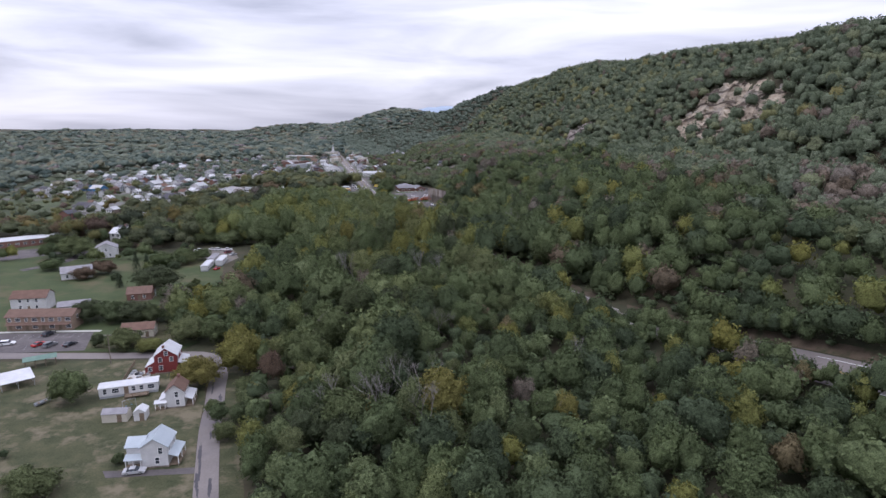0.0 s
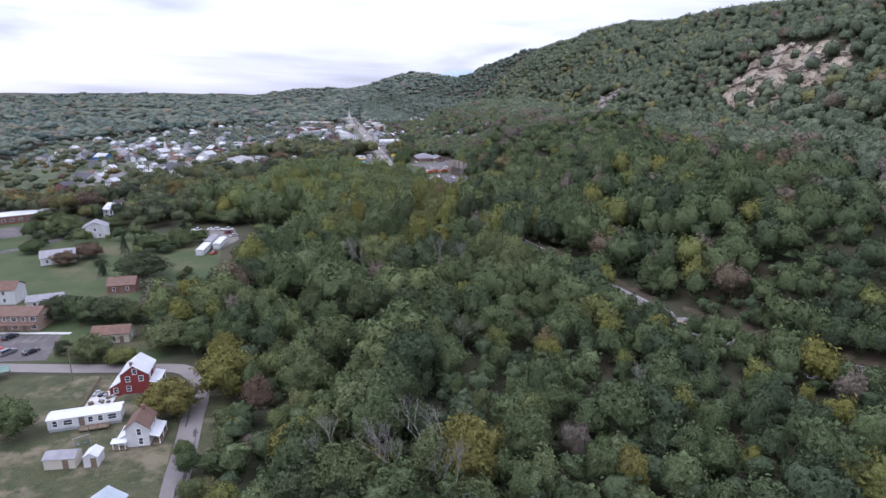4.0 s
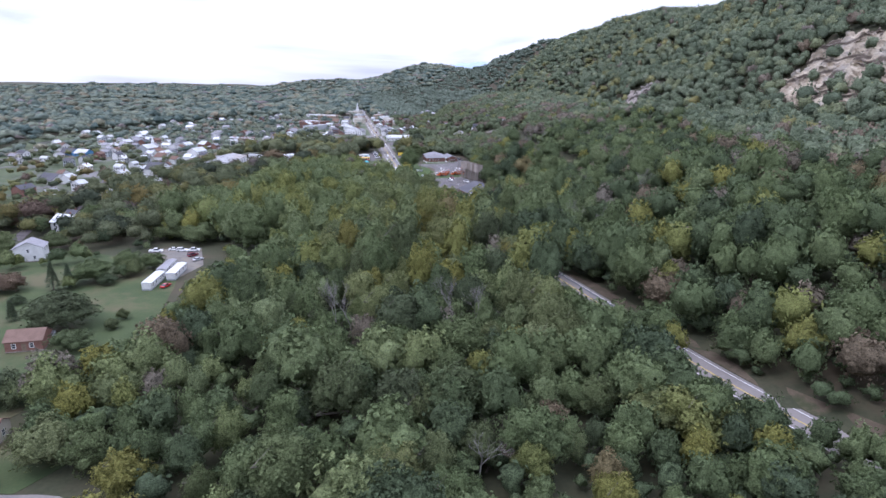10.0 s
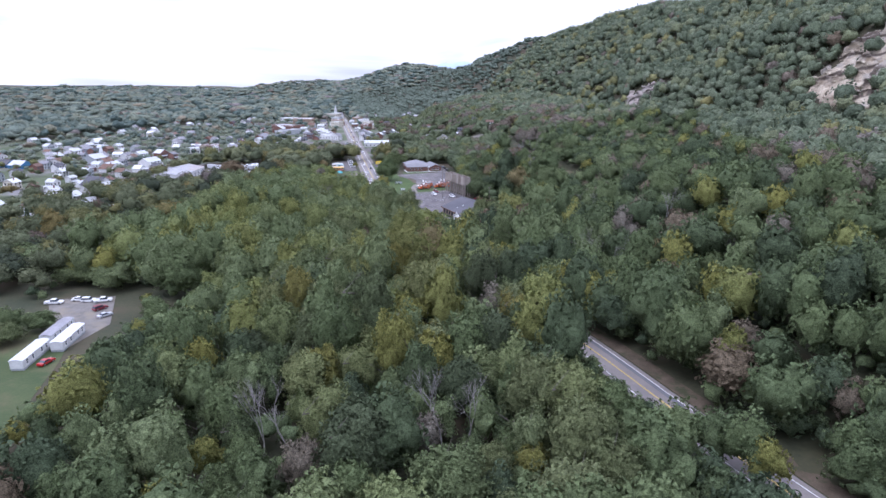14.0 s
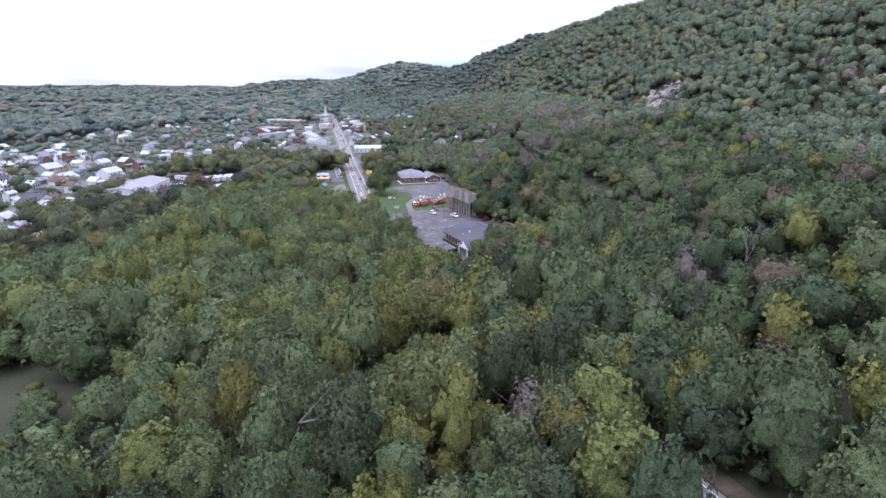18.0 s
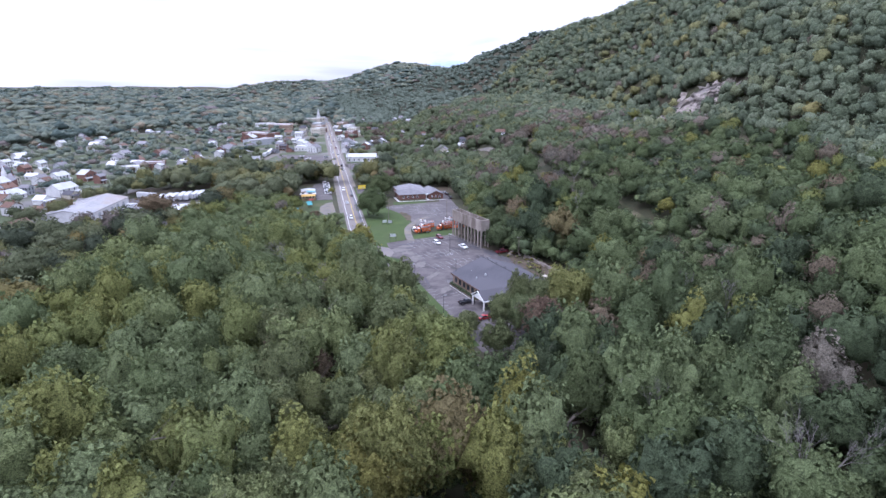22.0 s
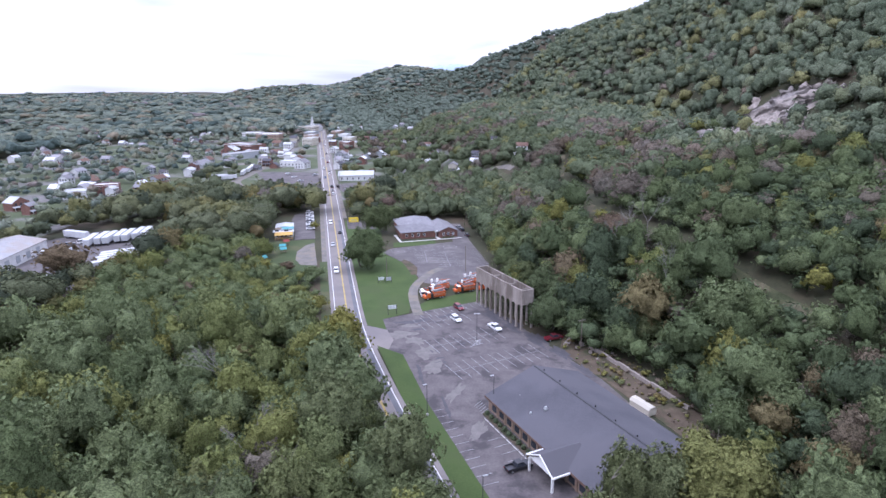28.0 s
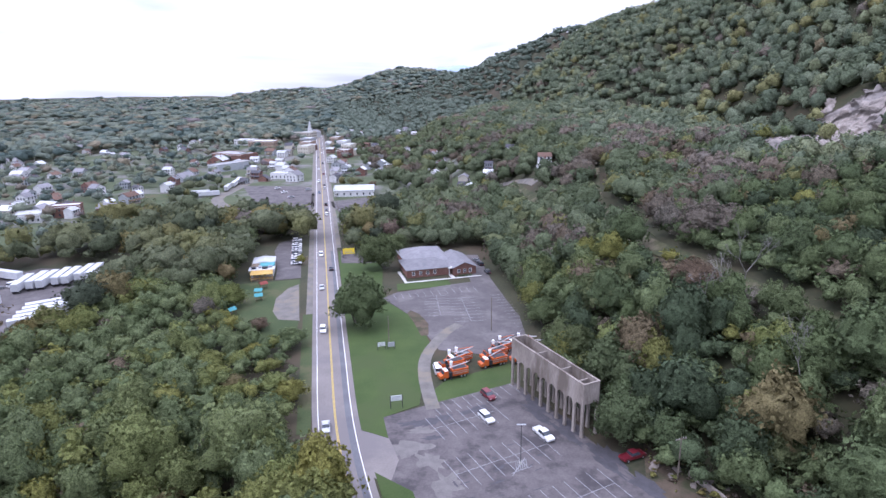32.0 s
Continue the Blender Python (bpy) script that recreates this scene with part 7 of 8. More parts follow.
for k, (ax, ay, aw) in enumerate(((-3.6, -4.2, 0.9), (-1.2, -3.2, 0.6), (0.8, -4.8, 1.1), (2.9, -3.4, 0.8))):
    part("roof_unit", Shape().box(ax - aw, ay - 0.6, 3.25, ax + aw, ay + 0.6, 4.0), M_GREYSIDE if k % 2 else M_DARK, t)
part("porch_roof", Shape().extrude([(-10.6, 2.45), (-6.4, 3.05), (-6.4, 3.2), (-10.6, 2.6)], "x", -4.6, 4.0), M_OCHRE, t, "sloping ochre porch roof")
part("porch_floor", Shape().box(-4.6, -10.4, 0, 4.0, -6.5, 0.4), M_WOOD, t)
part("porch_rail", Shape().box(-4.6, -10.5, 0.9, 4.0, -10.42, 1.05), M_OCHRE, t)
for k in range(6):
    part("porch_post", Shape().box(-4.5 + 1.66 * k - 0.08, -10.4, 0, -4.5 + 1.66 * k + 0.08, -10.24, 2.46), M_OCHRE, t)
for k in range(4):
    part("window", FAR_WINDOW, M_GLASS, t, m=pose(-3.4 + 2.1 * k, -6.52, 1.7))
for k, (bx, by, mt, lb) in enumerate(((-100.2, 638.5, M_TEAL, "small teal-roofed garden arbour for sale"), (-98.6, 633, M_TEAL, "teal-roofed wooden arbour for sale"), (-101.0, 646.5, M_RRED, "dark red wooden arbour for sale"), (-103.5, 619, M_TEAL, "low teal-roofed shelter in the grass"))):
    t = thing("arbour", pose(bx, by, 0.04, 0, 0, 20 * k), lb, "arbour", "arbours for sale")
    part("roof", gable_roof(2.6, 2.2, 2.0, 0.7, "x", 0.2, 0.08), mt, t)
    for sx in (-1.1, 1.1):
        for sy in (-0.9, 0.9):
            part("post", Shape().box(sx - 0.06, sy - 0.06, 0, sx + 0.06, sy + 0.06, 2.0), M_WOOD, t)
    part("bench", Shape().box(-1.0, 0.2, 0.42, 1.0, 0.8, 0.5), M_WOOD, t)

# ---- the town ----
FACING = {"W": (M_WHITE, "white"), "G": (M_GREYSIDE, "grey"), "R": (M_BRICK, "red brick"), "C": (M_CREAM, "cream"), "B": (M_BLUE, "blue")}
ROOFS = (M_RGREY, M_GREYMETAL, M_RGREY, M_RBROWN, M_GREYMETAL, M_RWHITE, M_RDARK)
ROOF_WORD = {M_RGREY: "grey shingle", M_RWHITE: "white metal", M_RBROWN: "brown shingle", M_GREYMETAL: "grey metal", M_RDARK: "dark shingle"}
rng_t = random.Random(41)
for hx, hy, hw, code in ALL_HOMES:
    mat_w, word = FACING[code]
    roof = rng_t.choice(ROOFS)
    deep, tall = hw * rng_t.uniform(0.7, 0.95), rng_t.choice((2.9, 4.9, 4.9, 5.2))
    turn = -12 + rng_t.choice((0, 90)) + rng_t.uniform(-10, 10)
    ridge = rng_t.choice("xxy")
    wins = two_rows(3, hw * 0.85, 1.4, 3.8, "front") if tall > 4 else [("front", s * hw * 0.3, 1.5) for s in (-1, 1)]
    wins = wins + [("right", s * deep * 0.25, zz) for s in (-1, 1) for zz in ((1.4, 3.8) if tall > 4 else (1.5,))]
    t = house(hx, hy, turn, hw, deep, tall, deep * 0.28 if ridge == "x" else hw * 0.28, mat_w, roof, f"{word} {'two-storey' if tall > 4 else 'one-storey'} town house with a {ROOF_WORD[roof]} roof", ridge, wins, me=FAR_WINDOW, z=float(land(hx, hy)), group="town houses",
              chimney=(hw * 0.2, 0, tall + deep * 0.34 + 1.0) if rng_t.random() < 0.5 else None)
    if rng_t.random() < 0.55:
        lean_to(t, -hw / 2, -deep / 2 - 2.2, hw / 2, -deep / 2, 2.4, 3.0, "front", mat_w, roof, True)


def block(x, y, turn, w, d, h, wall, roof, label, storeys=2, n=6, name="commercial_building", parapet=0.6):
    """A flat-roofed block with rows of windows, a parapet and a cornice."""
    t = thing(name, pose(x, y, float(land(x, y)), 0, 0, turn), label, "building", "town blocks")
    part("wall", Shape().box(-w / 2, -d / 2, -0.5, w / 2, d / 2, h), wall, t)
    part("roof", Shape().box(-w / 2 + 0.3, -d / 2 + 0.3, h, w / 2 - 0.3, d / 2 - 0.3, h + 0.15), roof, t)
    part("parapet", Shape().box(-w / 2, -d / 2, h, w / 2, -d / 2 + 0.3, h + parapet).box(-w / 2, d / 2 - 0.3, h, w / 2, d / 2, h + parapet).box(-w / 2, -d / 2 + 0.3, h, -w / 2 + 0.3, d / 2 - 0.3, h + parapet).box(w / 2 - 0.3, -d / 2 + 0.3, h, w / 2, d / 2 - 0.3, h + parapet), wall, t)
    part("cornice", Shape().box(-w / 2 - 0.15, -d / 2 - 0.15, h - 0.5, w / 2 + 0.15, -d / 2, h - 0.2), M_TRIM, t)
    for s in range(storeys):
        for k in range(n):
            part("window", FAR_WINDOW, M_GLASS, t, m=on_wall("front", w, d, -w / 2 + w * (k + 0.5) / n, 1.9 + s * (h - 1) / storeys))
        for k in range(max(2, n // 2)):
            part("window", FAR_WINDOW, M_GLASS, t, m=on_wall("right", w, d, -d / 2 + d * (k + 0.5) / max(2, n // 2), 1.9 + s * (h - 1) / storeys))
    return t


S = -12.3
block(-246, 1298, S, 44, 18, 11, M_CREAM, M_GREYMETAL, "large cream three-storey hotel block", 3, 12)
block(-262, 1185, S, 34, 20, 9, M_TAN, M_RWHITE, "tan brick block with a white roof", 2, 9)
block(-300, 1230, S, 26, 16, 7, M_WHITE, M_RWHITE, "low white commercial block", 2, 7)
block(-258, 1066, S - 20, 46, 22, 7, M_BRICK, M_RWEATHER, "long low brick works with a grey roof", 2, 12)
block(-235, 990, S - 20, 14, 40, 6, M_GREYSIDE, M_RWEATHER, "long grey shed with a metal roof", 1, 4)
block(-168, 930, S, 22, 12, 4.5, M_WHITE, M_RWHITE, "low white shop with a flat roof", 1, 6)
block(-143, 1075, S, 12, 16, 8, M_BRICK, M_GREYMETAL, "brick street-front building with a flat roof", 2, 4)
block(-148, 1130, S, 12, 18, 8.5, M_CREAM, M_GREYMETAL, "cream street-front building with a flat roof", 2, 4)
block(-161, 1170, S, 12, 16, 9, M_WHITE, M_RWHITE, "white street-front building with a flat roof", 2, 4)
block(-195, 1120, S, 13, 18, 8.5, M_CREAM, M_GREYMETAL, "cream street-front building with a cornice", 2, 4)
block(-203, 1162, S, 13, 18, 9, M_TAN, M_GREYMETAL, "tan brick street-front building", 2, 4)
block(-213, 1208, S, 13, 18, 9.5, M_GREYSIDE, M_RWHITE, "grey street-front building with a pale roof", 3, 4)
block(-180, 1225, S, 12, 18, 9, M_TAN, M_GREYMETAL, "tan brick street building with a cornice", 2, 4)
block(-190, 1275, S, 12, 18, 10, M_WHITE, M_GREYMETAL, "white street building with a cornice", 3, 4)
block(-262, 785, 20, 16, 9, 7, M_BRICK, M_RWHITE, "red brick hall with a white roof", 2, 5)
block(-276, 772, 20, 14, 14, 5, M_WHITE, M_GREYMETAL, "low white hall beside the brick one", 1, 5)
# the long pale hall right of the street
t = thing("store_hall", pose(-98, 850, 0, 0, 0, S + 18), "long white hall with a pale grey metal roof", "building")
part("wall", gable_wall(27, 20, 4.2, 2.2, "x"), M_WHITE, t)
part("roof", gable_roof(27, 20, 4.2, 2.2, "x", 0.5), M_GREYMETAL, t)
for k in range(6):
    part("window", FAR_WINDOW, M_GLASS, t, m=on_wall("front", 27, 20, -11 + 4.4 * k, 1.8))
plot("store_lot", [(-112, 822), (-84, 838), (-68, 838), (-72, 805), (-98, 788)][::-1], M_ASPHALT, 0.05, "asphalt lot before the white hall", "parking lot")
plot("grey_lot", [(-192, 892), (-150, 888), (-128, 880), (-116, 800), (-148, 796)][::-1], M_ASPHALT, 0.05, "wide grey asphalt lot beside the street", "parking lot")
plot("ball_field", [(-252, 862), (-256, 812), (-228, 806), (-224, 858)][::-1], M_GRASS, 0.06, "bright green playing field", "lawn")
for kx, ky in ((-75, 820), (-82, 826), (-140, 838), (-150, 858), (-160, 876), (-135, 868)):
    car("suv" if kx % 2 else "sedan", ("white", "silver", "grey")[ky % 3], kx, ky, 40)
# the white church tower
t = thing("church", pose(-234, 1335, 0, 0, 0, S), "white church with a tall pointed steeple", "church")
part("nave", gable_wall(12, 22, 7, 4, "y"), M_WHITE, t)
part("nave_roof", gable_roof(12, 22, 7, 4, "y"), M_RGREY, t)
part("tower", Shape().box(-2.4, -15.4, 0, 2.4, -11, 14), M_WHITE, t)
part("belfry", Shape().box(-1.7, -14.8, 14, 1.7, -11.6, 18), M_WHITE, t)
part("steeple", Shape().tube((0, -13.2, 18), (0, -13.2, 26), 1.9, 0.05, 8), M_GREYMETAL, t)
t = thing("chapel", pose(-330, 705, 0, 0, 0, 20), "brick chapel with a small white steeple", "church")
part("nave", gable_wall(9, 16, 5, 3.4, "y"), M_BRICK, t)
part("nave_roof", gable_roof(9, 16, 5, 3.4, "y"), M_RGREY, t)
part("tower", Shape().box(-1.3, -7, 5, 1.3, -4.4, 11), M_WHITE, t)
part("steeple", Shape().tube((0, -5.7, 11), (0, -5.7, 16), 1.4, 0.04, 8), M_WHITE, t)
# the big white house among the trees, with its wings
t = house(-18, 814, -10, 11, 10, 6.0, 2.8, M_WHITE, M_RWHITE, "large white house with white roofs and porches", "y", two_rows(3, 9), ("front", 0), me=FAR_WINDOW, z=3.0)
lean_to(t, -9.5, -4, -5.5, 5, 2.8, 3.6, "left", M_WHITE, M_RWHITE, True)
lean_to(t, 5.5, -5, 12, 5, 3.2, 4.6, "right", M_WHITE, M_RWHITE, False)
lean_to(t, -7, -8, 8, -5, 2.7, 3.4, "front", M_WHITE, M_RWHITE, True)

# the warehouse, its yard and the parked trailers
plot("freight_yard", [(-226, 560), (-196, 556), (-160, 588), (-152, 622), (-162, 668), (-206, 676), (-226, 652)], M_DARKASPHALT, 0.05, "dark freight yard beside the warehouse", "yard")
t = thing("warehouse", pose(-219, 612, 0, 0, 0, 95), "long white warehouse with a low grey metal roof", "warehouse")
part("wall", gable_wall(50, 24, 5.5, 2.2, "x"), M_WHITE, t)
part("roof", gable_roof(50, 24, 5.5, 2.2, "x", 0.4), M_RWEATHER, t)
part("roof_seams", seams(50, 24, 5.5, 2.2, "x", 0.4, 2.5), M_RWEATHER, t)
for k in range(6):
    part("dock_door", Shape().box(-1.5, -0.08, 0, 1.5, 0.08, 3.2), M_GREYSIDE, t, m=on_wall("front", 50, 24, -20 + 7.5 * k, 0.9))
t = thing("depot_office", pose(-194, 572, 0, 0, 0, 20), "low white depot office with a flat roof", "building")
part("wall", Shape().box(-9, -5, 0, 9, 5, 3.6), M_WHITE, t)
part("roof", Shape().box(-9.3, -5.3, 3.6, 9.3, 5.3, 3.9), M_RWHITE, t)
for k in range(6):
    part("window", FAR_WINDOW, M_GLASS, t, m=on_wall("front", 18, 10, -7 + 2.8 * k, 1.9))


def semi_trailer(x, y, heading):
    t = thing("semi_trailer", pose(x, y, 0.06, 0, 0, heading), "white box trailer parked in the freight yard", "trailer", "white trailers")
    part("box", Shape().box(-7.3, -1.3, 1.1, 7.3, 1.3, 4.0), M_RWHITE, t)
    part("rear_door", Shape().box(-7.36, -1.2, 1.2, -7.3, 1.2, 3.9), M_GREYMETAL, t)
    part("landing_gear", Shape().box(4.3, -0.8, 0, 4.5, -0.6, 1.1).box(4.3, 0.6, 0, 4.5, 0.8, 1.1), M_DARK, t)
    part("frame", Shape().box(-7, -0.5, 0.85, 7, 0.5, 1.1), M_DARK, t)
    wheels(t, (-6.2, -5.0), 1.05, 0.5)
    return t


first = semi_trailer(-195.2, 649, 102)
for k in range(1, 7):
    copy_thing(first, pose(-195.2 + 3.3 * k, 649 + 2.4 * k + 1.2 * (k % 2), 0.06, 0, 0, 102 - 1.5 * (k % 3)))
for k in range(5):
    copy_thing(first, pose(-164.0 - 1.1 * k + 0.5 * (k % 2), 609.5 + 3.8 * k, 0.06, 0, 0, 33 + 1.5 * (k % 3)))
copy_thing(first, pose(-196.5, 626.5, 0.06, 0, 0, 22))
copy_thing(first, pose(-209, 660, 0.06, 0, 0, -20))
for k, (cx, cy) in enumerate(((-186, 598), (-183, 594), (-188, 590), (-180, 601), (-205, 648), (-201, 652))):
    car(("pickup", "suv", "van")[k % 3], "white" if k != 4 else "grey", cx, cy, 20 + 8 * k)
# trucks and campers along the back lane
for k, (cx, cy) in enumerate(((-199, 905), (-197, 890), (-196, 872), (-206, 850), (-200, 846))):
    copy_thing(first, pose(cx, cy, 0.06, 0, 0, 100 if k < 3 else 20))
ribbon("lane", [(-170, 800), (-190, 835), (-192, 870), (-196, 920), (-225, 950)], 4.0, M_GRAVEL, 0.07, "gravel lane between parked trailers", "road")
ribbon("lane", [(-420, 690), (-340, 700), (-300, 690), (-250, 640), (-236, 600), (-250, 545)], 3.0, M_ASPHALT, 0.3, "narrow town street between houses", "road")
ribbon("lane", [(-290, 560), (-262, 500), (-240, 440), (-200, 410)], 2.8, M_ASPHALT, 0.12, "narrow town street between gardens", "road")
ribbon("lane", [(-85, 1120), (-62, 960), (-42, 880), (8, 800), (18, 772)], 2.0, M_GRAVEL, 0.25, "pale lane climbing towards the mountain", "road")
# ---- rock faces, distant hills, single trees ----
def rock_face(u0, v0, a, b, seed, label, mat=M_ROCK):
    """A quarried face: tilted beds and ledges that stand out of the slope, sunk into it round the edge."""
    nu, nv = 96, 120
    uu, vv = np.meshgrid(np.linspace(u0 - a, u0 + a, nu), np.linspace(v0 - b, v0 + b, nv))
    X, Y = from_uv(uu, vv)
    Z = land(X, Y)
    q = ((uu - u0) / a) ** 2 + ((vv - v0) / b) ** 2 + 0.55 * waves(X, Y, 26, 77) + 0.15 * waves(X, Y, 9, 78)
    bed = (Z + vv * 0.42 + 2.6 * waves(X, Y, 24, seed) + 0.8 * waves(X, Y, 8, seed + 4)) / 5.2
    part_of_bed = bed - np.floor(bed)
    lip = part_of_bed ** 2.4 * np.clip(0.62 + 0.4 * waves(X, Y, 14, seed + 3), 0.15, 1.1)
    out = 2.6 * np.clip(1 - q, -0.6, 0.5) + 1.2 * waves(X, Y, 7, seed + 1) + 0.6 * waves(X, Y, 3.2, seed + 2)
    face = q < 0.92
    Z = Z + np.where(face, np.maximum(out, -1.0) + lip * 0.8, -2.5)
    X = X - STREET_U[0] * np.where(face, np.maximum(lip, 0) * 5.5, 0)
    Y = Y - STREET_U[1] * np.where(face, np.maximum(lip, 0) * 5.5, 0)
    ii, jj = np.meshgrid(np.arange(nu - 1), np.arange(nv - 1))
    k = (jj * nu + ii).ravel()
    me = arrays_mesh("rock_face", np.stack([X, Y, Z], -1).reshape(-1, 3), np.stack([k, k + 1, k + nu + 1, k + nu], 1), mat)
    return tagged(new("rock_face", me), label, "rock face", kind="structure")


rock_face(*ROCKS[0], 61, "bare tan sandstone quarry face with tilted beds")
rock_face(*ROCKS[1], 62, "bare tan sandstone ledges above the quarry face")
rock_face(*ROCKS[2], 64, "grey and pink rock outcrop with ledges among trees", M_GREYROCK)

# the blue of distance haze is painted into both hill colours
M_HAZE_FAR = surface("hazed_far_hill", (0.30, 0.37, 0.46), (0.34, 0.41, 0.50), 1.0, 0.004, 0.03, 0.0)
M_HAZE_LOW = surface("hazed_low_ridge", (0.25, 0.30, 0.345), (0.29, 0.34, 0.385), 1.0, 0.004, 0.03, 0.0)


def far_ridge(name, x0, x1, y, top, mat, label, seed):
    """A far hill as a long rounded body that stands on the ground."""
    xs = np.linspace(x0, x1, 90)
    rows = []
    for f, s in ((0.0, -1), (0.55, -0.5), (0.9, -0.2), (1.0, 0), (0.85, 0.3), (0.0, 1)):
        z = np.array([top(xx) for xx in xs]) * f
        rows.append(np.stack([xs, np.full(90, y + 260.0 * s), z - 2 + 5 * f * waves(xs, xs * 0 + s, 120, seed)], -1))
    V = np.concatenate(rows)
    ii, jj = np.meshgrid(np.arange(89), np.arange(len(rows) - 1))
    k = (jj * 90 + ii).ravel()
    ob = new(name, arrays_mesh(name, V, np.stack([k, k + 1, k + 91, k + 90], 1), mat))
    ob.data.polygons.foreach_set("use_smooth", [True] * len(ob.data.polygons))
    return tagged(ob, label, "hill", kind="structure")


far_ridge("backdrop_hill", -700, 900, 4250, lambda q: 40 + 138 * math.exp(-((q + 20) / 300) ** 2) + 20 * math.exp(-((q - 500) / 300) ** 2), M_HAZE_FAR, "far hill under cloud, painted pale blue for haze", 3)
far_ridge("backdrop_ridge", -3600, 300, 3900, lambda q: 7 + 4 * math.sin(q / 330.0) + 3 * math.sin(q / 140.0) + 14 * smooth(-900, -300, q), M_HAZE_LOW, "long low ridge on the horizon, painted haze-blue", 5)

